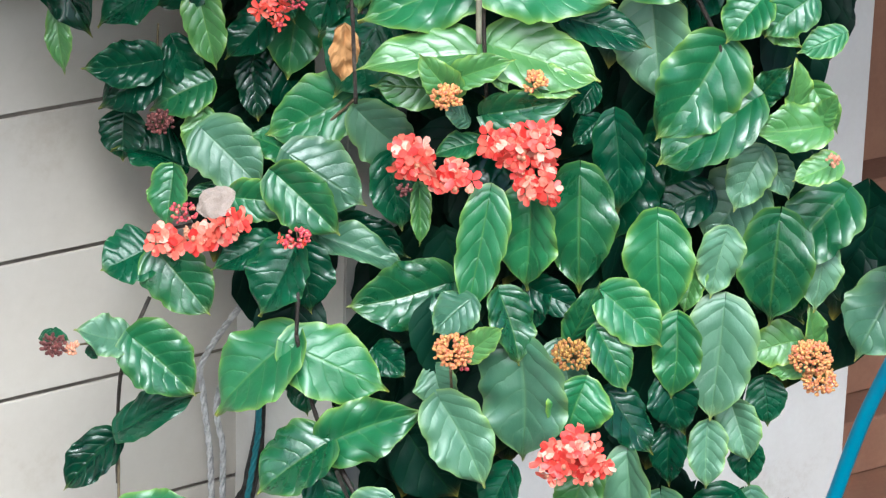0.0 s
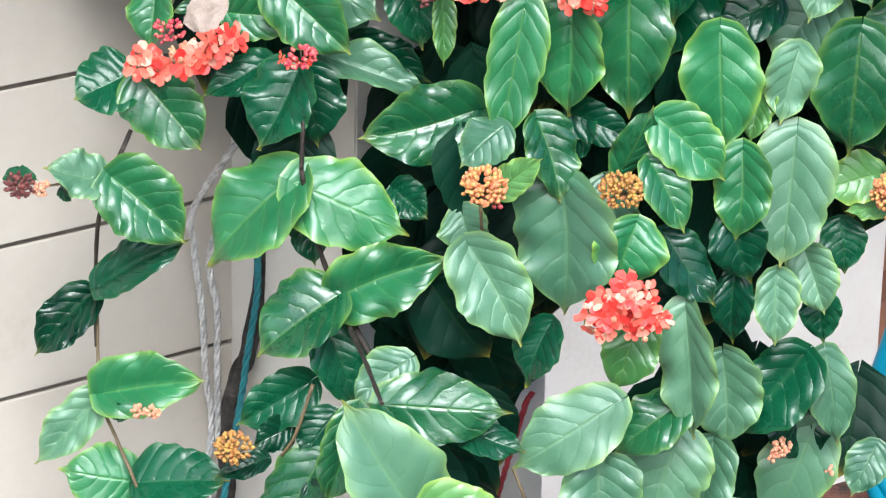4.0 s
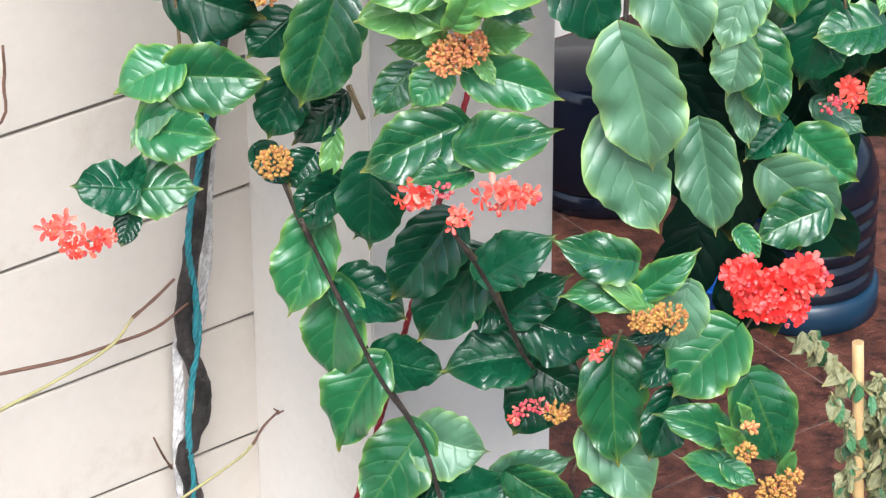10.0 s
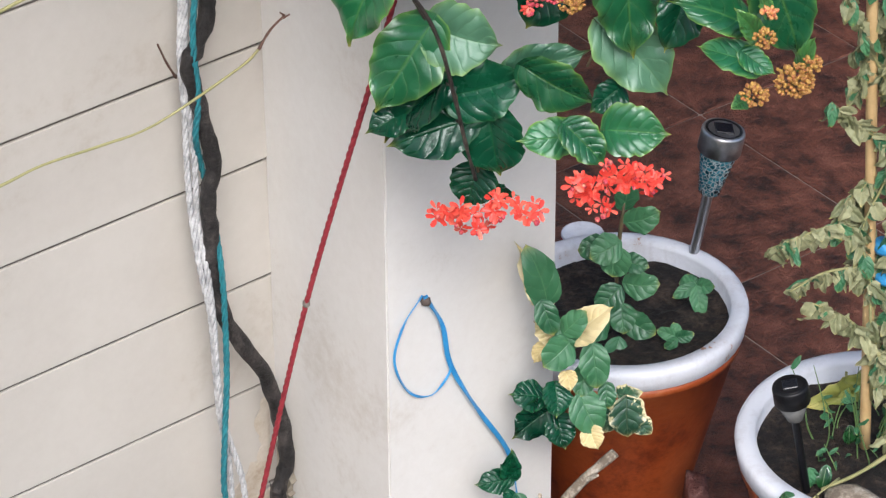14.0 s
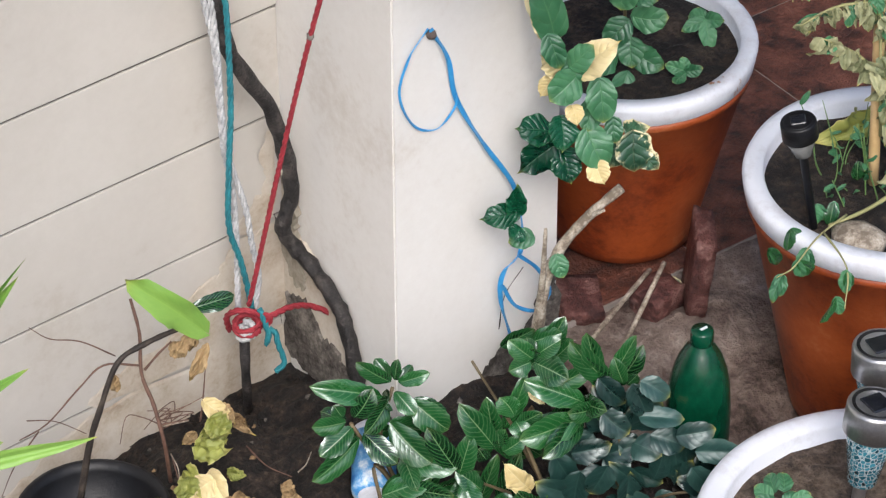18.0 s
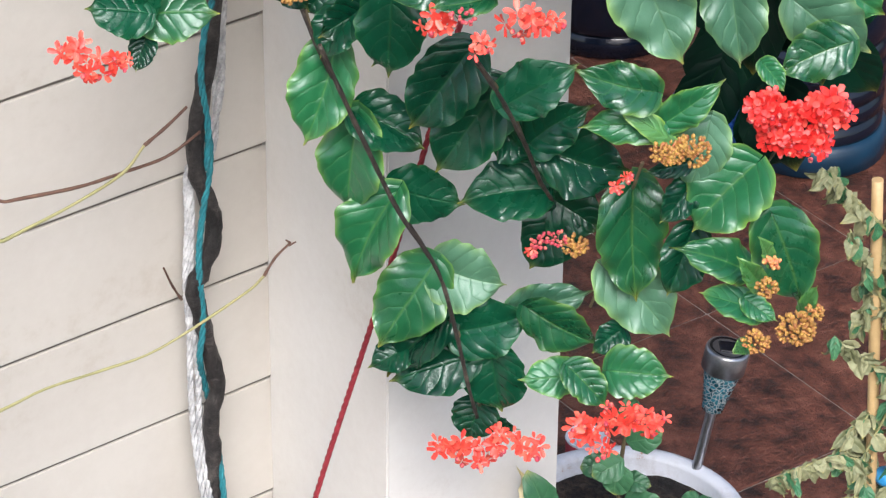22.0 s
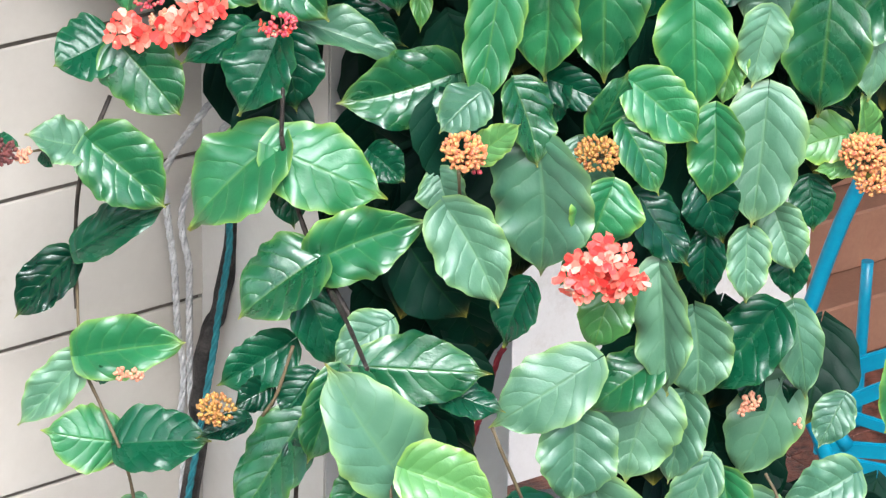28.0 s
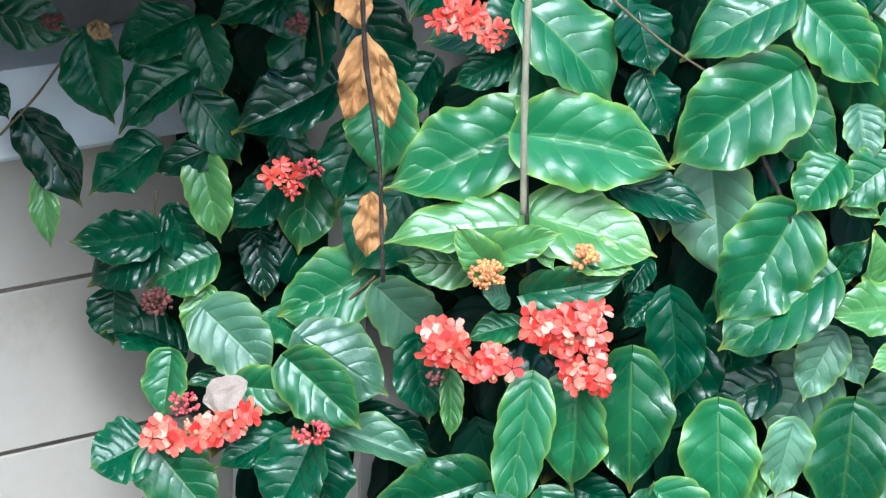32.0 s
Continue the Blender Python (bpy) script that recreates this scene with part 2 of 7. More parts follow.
BRICK = grainy("dark_red_stone", [(0.38, (0.035, 0.010, 0.010)), (0.5, (0.11, 0.038, 0.032)), (0.66, (0.27, 0.15, 0.13))], 26.0, 120.0, 0.6, relief=1.0, depth=0.006, speck=0.3)
BARK = grainy("dark_bark", [(0.42, (0.007, 0.006, 0.006)), (0.52, (0.026, 0.022, 0.021)), (0.62, (0.075, 0.064, 0.058))], 26.0, 150.0, 0.55, relief=1.0, depth=0.004, speck=0.35)
WOODSTEM = grainy("dark_woody_stem", [(0.36, (0.008, 0.006, 0.005)), (0.52, (0.028, 0.020, 0.016)), (0.66, (0.080, 0.062, 0.046))], 34.0, 170.0, 0.6, relief=0.8, depth=0.003)
PALESHOOT = grainy("pale_green_shoot", [(0.3, (0.16, 0.15, 0.10)), (0.7, (0.34, 0.33, 0.24))], 30.0, 150.0, 0.6)
STEMGREEN = grainy("brown_green_stem", [(0.3, (0.07, 0.05, 0.03)), (0.7, (0.16, 0.12, 0.06))], 30.0, 150.0, 0.6)
PALESTEM = grainy("pale_dry_stem", [(0.42, (0.17, 0.135, 0.10)), (0.5, (0.32, 0.27, 0.21)), (0.6, (0.52, 0.46, 0.38))], 40.0, 180.0, 0.8, relief=0.9, speck=0.4)
TWIG = grainy("red_brown_twig", [(0.3, (0.07, 0.032, 0.024)), (0.7, (0.19, 0.105, 0.072))], 40.0, 180.0, 0.7)
GREENTWIG = grainy("yellow_green_twig", [(0.3, (0.24, 0.24, 0.09)), (0.7, (0.40, 0.37, 0.18))], 30.0, 160.0, 0.6)
BAMBOO = grainy("bamboo", [(0.3, (0.46, 0.30, 0.13)), (0.7, (0.66, 0.48, 0.25))], 20.0, 140.0, 0.5)
REDROPE = grainy("red_rope", [(0.3, (0.20, 0.012, 0.022)), (0.7, (0.42, 0.040, 0.055))], 60.0, 300.0, 0.7, relief=0.6)
WHITEROPE = grainy("white_rope", [(0.4, (0.36, 0.36, 0.37)), (0.6, (0.66, 0.66, 0.66))], 60.0, 300.0, 0.8, relief=0.6)
TEALROPE = grainy("teal_rope", [(0.3, (0.01, 0.11, 0.14)), (0.7, (0.03, 0.27, 0.31))], 60.0, 300.0, 0.7, relief=0.6)
BLUESTRAP = grainy("blue_plastic_strap", [(0.3, (0.02, 0.20, 0.48)), (0.7, (0.06, 0.34, 0.66))], 30.0, 200.0, 0.35)
TEALPAINT = grainy("teal_metal_paint", [(0.3, (0.0, 0.15, 0.26)), (0.7, (0.005, 0.24, 0.36))], 6.0, 80.0, 0.35)
WHITEMETAL = grainy("white_tube_paint", [(0.3, (0.55, 0.56, 0.60)), (0.7, (0.75, 0.76, 0.80))], 8.0, 80.0, 0.4)
NAVY = grainy("navy_plastic", [(0.3, (0.002, 0.004, 0.010)), (0.7, (0.006, 0.010, 0.022))], 5.0, 60.0, 0.16, relief=0.08)
TEALPLASTIC = grainy("teal_plastic_base", [(0.3, (0.003, 0.020, 0.045)), (0.7, (0.006, 0.042, 0.085))], 6.0, 60.0, 0.35)
BLUEPLASTIC = grainy("blue_plastic", [(0.3, (0.005, 0.06, 0.32)), (0.7, (0.01, 0.10, 0.45))], 6.0, 60.0, 0.35)
GREENPLASTIC = grainy("green_bottle_plastic", [(0.30, (0.001, 0.020, 0.010)), (0.58, (0.003, 0.062, 0.030)), (0.70, (0.06, 0.078, 0.035)), (0.78, (0.20, 0.13, 0.06))], 18.0, 70.0, 0.22, relief=0.2)
STEEL = grainy("brushed_steel", [(0.38, (0.34, 0.34, 0.35)), (0.6, (0.56, 0.56, 0.58))], 8.0, 200.0, 0.34, metal=0.9, relief=0.15)
BLACKPLASTIC = grainy("black_plastic", [(0.3, (0.003, 0.003, 0.004)), (0.7, (0.010, 0.010, 0.012))], 12.0, 120.0, 0.42, spec=0.35)
IRON = grainy("rusty_iron", [(0.3, (0.06, 0.045, 0.04)), (0.7, (0.16, 0.12, 0.10))], 30.0, 200.0, 0.8, relief=0.6)
BROWNWALL = grainy("brown_back_wall", [(0.3, (0.22, 0.10, 0.06)), (0.7, (0.34, 0.17, 0.10))], 3.0, 70.0, 0.8)
LEDGEPAINT = grainy("pale_blue_ledge", [(0.38, (0.60, 0.66, 0.72)), (0.6, (0.74, 0.80, 0.86))], 4.0, 80.0, 0.7)
GREYBEAM = grainy("grey_concrete_beam", [(0.3, (0.14, 0.14, 0.14)), (0.7, (0.26, 0.26, 0.26))], 5.0, 90.0, 0.85)
PETAL = {}
for key, stops in (("red", [(0.0, (0.62, 0.022, 0.018)), (0.6, (0.80, 0.075, 0.05)), (1.0, (0.86, 0.20, 0.13))]), ("deep", [(0.0, (0.52, 0.008, 0.010)), (0.6, (0.74, 0.03, 0.025)), (1.0, (0.84, 0.11, 0.08))]),
                   ("pink", [(0.0, (0.58, 0.010, 0.014)), (0.42, (0.80, 0.055, 0.045)), (0.72, (0.87, 0.19, 0.13)), (1.0, (0.92, 0.60, 0.48))])):
    PETAL[key], nt, bb = shader("petals_" + key, 0.42)
    geo = nt.nodes.new("ShaderNodeNewGeometry")
    grain = node(nt, "ShaderNodeTexNoise", Scale=160.0, Detail=3.0)
    tcp = nt.nodes.new("ShaderNodeTexCoord")
    nt.links.new(tcp.outputs["Object"], grain.inputs["Vector"])
    f = math_node(nt, "ADD", math_node(nt, "MULTIPLY", geo.outputs["Random Per Island"], 0.7), math_node(nt, "MULTIPLY", grain.outputs[0], 0.35))
    nt.links.new(ramp(nt, f, stops), bb.inputs["Base Color"])
    bump(nt, bb, grain.outputs[0], 0.3, 0.001)
BUD = {
    "bud": grainy("orange_buds", [(0.35, (0.58, 0.12, 0.09)), (0.5, (0.62, 0.26, 0.10)), (0.65, (0.68, 0.46, 0.13))], 160.0, 400.0, 0.5),
    "budg": grainy("yellow_buds", [(0.35, (0.30, 0.075, 0.04)), (0.65, (0.52, 0.34, 0.07))], 160.0, 400.0, 0.5),
    "salm": grainy("salmon_buds", [(0.35, (0.55, 0.16, 0.11)), (0.65, (0.70, 0.42, 0.25))], 160.0, 400.0, 0.5),
    "seed": grainy("dark_seed_heads", [(0.35, (0.03, 0.010, 0.014)), (0.65, (0.24, 0.07, 0.06))], 160.0, 400.0, 0.6),
    "redbud": grainy("crimson_buds", [(0.35, (0.30, 0.015, 0.05)), (0.5, (0.60, 0.07, 0.10)), (0.65, (0.75, 0.34, 0.20))], 160.0, 400.0, 0.5),
}


# ---- building helpers ----
def part(name, bm, material, parent=None, label=""):
    me = bpy.data.meshes.new(name)
    bm.normal_update()
    bm.to_mesh(me)
    bm.free()
    ob = new(name, me)
    for mt in material if isinstance(material, (list, tuple)) else [material]:
        me.materials.append(mt)
    ob.parent = parent
    if label:
        tagged(ob, label)
    return ob


def thing(name, at, label, category, group="", kind=""):
    e = new(name)
    e.location = at
    e.empty_display_size = 0.05
    return tagged(e, label, category, group, kind)


def smooth(bm):
    for f in bm.faces:
        f.smooth = True
    return bm


def box(x0, x1, y0, y1, z0, z1, bevel=0.004, seg=1):
    bm = bmesh.new()
    bmesh.ops.create_cube(bm, size=1.0)
    bmesh.ops.scale(bm, vec=(x1 - x0, y1 - y0, z1 - z0), verts=bm.verts)
    bmesh.ops.translate(bm, vec=((x0 + x1) / 2, (y0 + y1) / 2, (z0 + z1) / 2), verts=bm.verts)
    if bevel:
        bmesh.ops.bevel(bm, geom=list(bm.edges), offset=bevel, segments=seg, affect="EDGES", clamp_overlap=True)
    return bm


def lathe(profile, n=40, wob=0.0, seed=0):
    """A turned body from (radius, height) pairs."""
    rnd = random.Random(seed)
    ph = [rnd.uniform(0, 6.28) for _ in range(3)]
    bm = bmesh.new()
    rings = []
    for r, z in profile:
        ring = []
        for i in range(n):
            a = 2 * math.pi * i / n
            k = 1 + wob * (math.sin(2 * a + ph[0]) + 0.6 * math.sin(5 * a + ph[1] + z * 30))
            ring.append(bm.verts.new((r * k * math.cos(a), r * k * math.sin(a), z)))
        rings.append(ring)
    for p, q in zip(rings, rings[1:]):
        for i in range(n):
            j = (i + 1) % n
            bm.faces.new((p[i], p[j], q[j], q[i]))
    for ring, flip in ((rings[0], True), (rings[-1], False)):
        if (ring[0].co - ring[n // 2].co).length > 1e-4:
            bm.faces.new(ring[::-1] if flip else ring)
    return smooth(bm)


def curve_points(pts, per=6):
    """Catmull-Rom points through the given ones."""
    p = [Vector(v) for v in pts]
    p = [p[0] * 2 - p[1]] + p + [p[-1] * 2 - p[-2]]
    out = []
    for i in range(1, len(p) - 2):
        for k in range(per):
            t = k / per
            out.append(0.5 * (2 * p[i] + (p[i + 1] - p[i - 1]) * t + (2 * p[i - 1] - 5 * p[i] + 4 * p[i + 1] - p[i + 2]) * t * t
                              + (3 * p[i] - p[i - 1] - 3 * p[i + 1] + p[i + 2]) * t ** 3))
    return out + [p[-2]]


def tube_into(bm, pts, r0, r1=None, n=6, per=6, knots=0.0, twist=0.0, seed=0):
    rnd = random.Random(seed + int(1000 * r0))
    c = curve_points(pts, per)
    r1 = r0 if r1 is None else r1
    rings, up = [], Vector((0.31, 0.2, 0.93))
    for i, v in enumerate(c):
        d = (c[min(i + 1, len(c) - 1)] - c[max(i - 1, 0)]).normalized()
        if abs(d.dot(up)) > 0.95:
            up = Vector((0.9, 0.3, 0.1))
        a = d.cross(up).normalized()
        b = d.cross(a)
        t = i / max(1, len(c) - 1)
        r = (r0 + (r1 - r0) * t) * (1 + knots * rnd.uniform(-1, 1))
        rings.append([bm.verts.new(v + (a * math.cos(q) + b * math.sin(q)) * r * (1 + twist * math.cos(3 * (q - i * 0.5))))
                      for q in (2 * math.pi * k / n for k in range(n))])
    for p, q in zip(rings, rings[1:]):
        for i in range(n):
            bm.faces.new((p[i], p[(i + 1) % n], q[(i + 1) % n], q[i])).smooth = True
    bm.faces.new(rings[0][::-1])
    bm.faces.new(rings[-1])
    return bm


def tube(pts, r0, r1=None, **kw):
    return tube_into(bmesh.new(), pts, r0, r1, **kw)


def blade(seed, nu=8, nv=12, heart=0.10, tip=0.4, wave=0.035, cup=0.16, droop=0.16, widest=0.42, quilt=0.018, crumple=0.0, blunt=0.66):
    """A pointed ovate leaf one long and one wide in x, along +y, its face to +z."""
    rnd = random.Random(seed)
    ph, ph2 = rnd.uniform(0, 6.28), rnd.uniform(0, 6.28)
    bend, lean = rnd.uniform(-0.07, 0.07), rnd.uniform(-0.12, 0.12)
    verts, faces, uvs = [], [], []
    for j in range(nv + 1):
        v = j / nv
        body = min(1.0, v / (1 - 0.11 * tip))
        q = body ** (math.log(0.5) / math.log(widest))
        f = max(0.0, math.sin(math.pi * q)) ** blunt
        f = max(f * (1 - 0.25 * tip * max(0.0, v - 0.7) / 0.3), 0.17 * min(1.0, (1 - v) / 0.14) if v > 0.7 else 0.0)
        f = max(f, 0.012)
        for i in range(nu + 1):
            u = 2 * i / nu - 1
            a = abs(u)
            p = ph if u > 0 else ph2
            edge = 1 + a * (0.040 * math.sin(13 * v + p) + 0.020 * math.sin(41 * v + 2 * p) + 0.055 * abs(math.sin(5 * math.pi * (v - 0.3))) - 0.03 + (0.10 * lean if u > 0 else -0.10 * lean))
            x = 0.5 * u * f * edge + bend * math.sin(math.pi * v)
            y = v - heart * a ** 1.3 * max(0.0, 1 - v * 2.6) * 1.2
            z = cup * f * 0.5 * (1.5 * a - 0.85 * a * a) + lean * u * f
            z -= quilt * math.cos(10 * math.pi * (v - 0.32 * a ** 1.25)) * min(1.0, 3 * a) * (1 - 0.55 * a) * min(1.0, 4 * (1 - v))
            z += wave * a * a * (math.sin(11 * v + p) + 0.5 * math.sin(23 * v + 2 * p)) - droop * v * v - 0.25 * droop * max(0.0, v - 0.8) * 5
            if crumple:
                c = Vector((x * 5, y * 5, seed))
                z += crumple * (noise.noise(c) + 0.5 * noise.noise(c * 2.3))
                x += 0.5 * crumple * noise.noise(c * 1.7 + Vector((9, 0, 0)))
            verts.append((x, y, z))
            uvs.append((i / nu, v))
    for j in range(nv):
        for i in range(nu):
            k = j * (nu + 1) + i
            faces.append((k, k + 1, k + nu + 2, k + nu + 1))
    me = bpy.data.meshes.new("leaf")
    me.from_pydata(verts, [], faces)
    layer = me.uv_layers.new(name="UVMap")
    for p in me.polygons:
        p.use_smooth = True
        for li in p.loop_indices:
            layer.data[li].uv = uvs[me.loops[li].vertex_index]
    return me


BLADES = {}
for key in LEAF:
    BLADES[key] = []
    for n in range(6 if key in "vwbimnqu" else 12):
        if key in "vw":
            me = blade(50 + n, 6, 10, 0.05, 0.3, 0.06, 0.6 if key == "w" else 0.2, 0.3, quilt=0.006, crumple=0.12 if key == "w" else 0.05, blunt=0.5)
        elif key in "bqu":
            me = blade(80 + n, 14, 20, 0.05, 0.3, 0.10, 0.5, 0.35, crumple=0.16 if key == "b" else 0.24)
        elif key in "mn":
            me = blade(60 + n, 8, 12, 0.06, 0.1 if key == "m" else 0.0, 0.05, 0.2, 0.2, 0.45, quilt=0.006, blunt=0.5 if key == "m" else 0.42)
        elif key == "i":
            me = blade(90 + n, 6, 9, quilt=0.0, cup=0.35, wave=0.06)
        else:
            me = blade(n, 12, 36, widest=0.37 + 0.025 * (n % 4), cup=(0.28, 0.50, 0.38, -0.12, 0.58, 0.20, 0.44)[n % 7], droop=0.04 + 0.08 * (n % 4), wave=0.034 + 0.020 * (n % 3), quilt=0.009 + 0.003 * (n % 3), tip=0.55 + 0.13 * (n % 4), blunt=0.50 + 0.05 * (n % 3))
        me.materials.append(LEAF[key])
        BLADES[key].append(me)
PICK = random.Random(11)


def place_leaf(parent, key, base, tip, width, face=(-0.5, -0.72, 0.48), jitter=0.33, name="leaf"):
    """One blade from its stalk to its tip, turned to the open side."""
    b, t = Vector(base), Vector(tip)
    y = t - b
    length = max(y.length, 1e-3)
    y = y / length
    f = Vector(face) + Vector((PICK.uniform(-1, 1), PICK.uniform(-1, 1), PICK.uniform(-1, 1))) * jitter
    x = y.cross(f).normalized()
    z = x.cross(y)
    ob = new(name, PICK.choice(BLADES[key]))
    m = Matrix((x, y, z)).transposed().to_4x4()
    ob.matrix_world = Matrix.Translation(b) @ m @ Matrix.Diagonal((width * 1.07, length * 1.0, (width + length) / 2, 1))
    if parent is not None:
        ob.parent = parent
    return ob


# ---- setting: wall, pillar, ground, veranda ----
WALL_TURN = radians(2.66)
JOINTS = [0.068, 0.268, 0.456, 0.645, 0.845, 1.038, 1.234, 1.439, 1.635, 1.841, 2.051, 2.258, 2.465, 2.680, 2.880]
wall = tagged(new("wall_west"), "cream painted garden wall of long horizontal courses with dark joints", "wall", kind="structure")
core = part("wall_core", box(-3.2, -0.002, 0.0045, 0.20, -0.2, 2.880, 0), MORTAR, wall, "grey joint mortar")
for i, (z0, z1) in enumerate(zip([-0.2] + JOINTS, JOINTS)):
    board = box(-3.2, 0.012, 0.0, 0.1, z0 + 0.0042, z1 - 0.0042, 0.0015)
    for v in board.verts:
        if v.co.y < 0.05:
            v.co.y += 0.001 - 0.006 * (z1 - v.co.z) / (z1 - z0)
    part("course", board, SIDING, wall)
wall.rotation_euler.z = WALL_TURN
ledge = tagged(part("ledge", box(-3.2, 0.0, -0.12, 0.2, 2.884, 2.995, 0.006), LEDGEPAINT), "pale blue painted ledge along the wall top", "ledge", kind="structure")
beam = tagged(part("roof_beam", box(-3.2, 0.4, 0.0, 0.3, 2.999, 3.5, 0.006), GREYBEAM), "dark grey concrete beam above the ledge", "beam", kind="structure")
ledge.rotation_euler.z = beam.rotation_euler.z = WALL_TURN

pillar = tagged(new("pillar"), "cream plastered square pillar with crumbling grey foot", "pillar", kind="structure")
part("plaster", box(0.0, 0.30, -0.30, 0.0, -0.15, 3.5, 0.0025, 2), PLASTER, pillar)

ground = tagged(part("ground", box(-40, 40, -40, 40, -0.5, -0.12, 0), SOIL), "bare brown earth round the house", "ground", kind="structure")


def soil_sheet(x0, x1, y0, y1, step, height, name, material, label, seed, drop=0.05):
    nx, ny = int((x1 - x0) / step), int((y1 - y0) / step)
    verts, faces = [], []
    for j in range(ny + 1):
        for i in range(nx + 1):
            x, y = x0 + (x1 - x0) * i / nx, y0 + (y1 - y0) * j / ny
            p = Vector((x * 9 + seed, y * 9, seed))
            z = height(x, y) + 0.016 * noise.noise(p) + 0.010 * noise.noise(p * 2.6) + 0.008 * abs(noise.noise(p * 6.0)) + 0.004 * noise.noise(p * 13.0)
            verts.append((x, y, z))
    for j in range(ny):
        for i in range(nx):
            k = j * (nx + 1) + i
            faces.append((k, k + 1, k + nx + 2, k + nx + 1))
    me = bpy.data.meshes.new(name)
    me.from_pydata(verts, [], faces)
    for p in me.polygons:
        p.use_smooth = True
    me.materials.append(material)
    return tagged(new(name, me), label, "soil", kind="structure")


def bed_height(x, y):
    z = 0.035 + 0.02 * math.exp(-((x - 0.1) ** 2 + (y + 0.35) ** 2) / 0.03)
    if x < 0.05:
        z -= 0.068 * math.exp(-(y / 0.13) ** 2) + 0.010 * min(1.0, max(0.0, -x - 0.2) / 0.3)
    return z + 0.030 * x - max(0.0, -y - 0.8) * 0.12 - min(0.09, max(0.0, x - 0.24) * 0.6)


soil_sheet(-0.95, 0.75, -1.3, 0.004, 0.011, bed_height, "soil_bed", SOIL, "damp dark garden soil of the planting bed", 3.0)
soil_sheet(0.27, 1.6, -1.2, -0.22, 0.013, lambda x, y: 0.055 - max(0.0, -0.40 - y) * 0.25, "apron", APRON, "muddy worn concrete apron before the veranda", 7.0)

# veranda floor of red tiles with pale joints
floor = tagged(part("floor", box(0.2, 5.6, -0.28, 3.3, -0.1, 0.066, 0), GROUT), "red tiled veranda floor with pale joints", "floor", kind="structure")
TX, TY = 0.41, 0.485
tile_mesh = None
for i in range(13):
    for j in range(7):
        if tile_mesh is None:
            ob = part("tile", box(0.002, TX - 0.002, 0.002, TY - 0.002, -0.01, 0.008, 0.002), TILE, floor)
            tile_mesh = ob.data
        else:
            ob = new("tile", tile_mesh)
            ob.parent = floor
        ob.location = (0.198 + i * TX, -0.28 + j * TY, 0.062)

tagged(part("wall_back", box(0.0, 3.33, 2.40, 2.6, -0.1, 4.2, 0.008), PLASTER), "plain cream plastered wall behind the veranda", "wall", kind="structure")
tagged(part("wall_far", box(3.0, 7.5, 3.3, 3.5, -0.1, 4.2, 0.008), BROWNWALL), "brown wall deep in the veranda", "wall", kind="structure")
steps = thing("veranda_steps", (3.7, 2.9, 0.07), "red brown steps beside the cream wall", "steps", kind="structure")
for k in range(5):
    part("step", box(3.32 - 3.7, 5.0 - 3.7, -0.4 + 0.16 * k, 0.40, 0.17 * k, 0.17 * (k + 1) - 0.004, 0.006), BROWNWALL, steps)
tagged(part("ceiling", box(0.0, 7.5, -0.1, 3.6, 3.3, 3.5, 0), GREYBEAM), "grey concrete veranda ceiling", "ceiling", kind="structure")

# eave slab above the view, added to shade the upper wall
tagged(part("roof_eave", box(-3.2, -0.12, -0.57, 0.3, 3.22, 3.36, 0.008), GREYBEAM), "unseen grey concrete eave added to shade the wall top", "eave", kind="structure").rotation_euler.z = WALL_TURN

# ---- the vine on the pillar ----
vine = thing("flowering_vine", (-0.02, -0.17, 0.05), "tall climbing vine with glossy green leaves and red flower clusters", "vine")
vine_inv = Matrix.Translation((-0.02, -0.17, 0.05)).inverted()
LEAVES = []


def adopt(ob, parent, inv):
    ob.parent = parent
    ob.matrix_parent_inverse = inv
    return ob


def leaf(key, base, tip, width):
    LEAVES.append((Vector(base), Vector(tip), width, key))
    return adopt(place_leaf(None, key, base, tip, width * 1.10), vine, vine_inv)


def stem(pts, r):
    thick = r > 0.0023
    return adopt(part("stem", tube(pts, r * (1.3 if thick else 1.0), r, knots=0.16 if thick else 0.12), WOODSTEM if thick else STEMGREEN), vine, vine_inv)


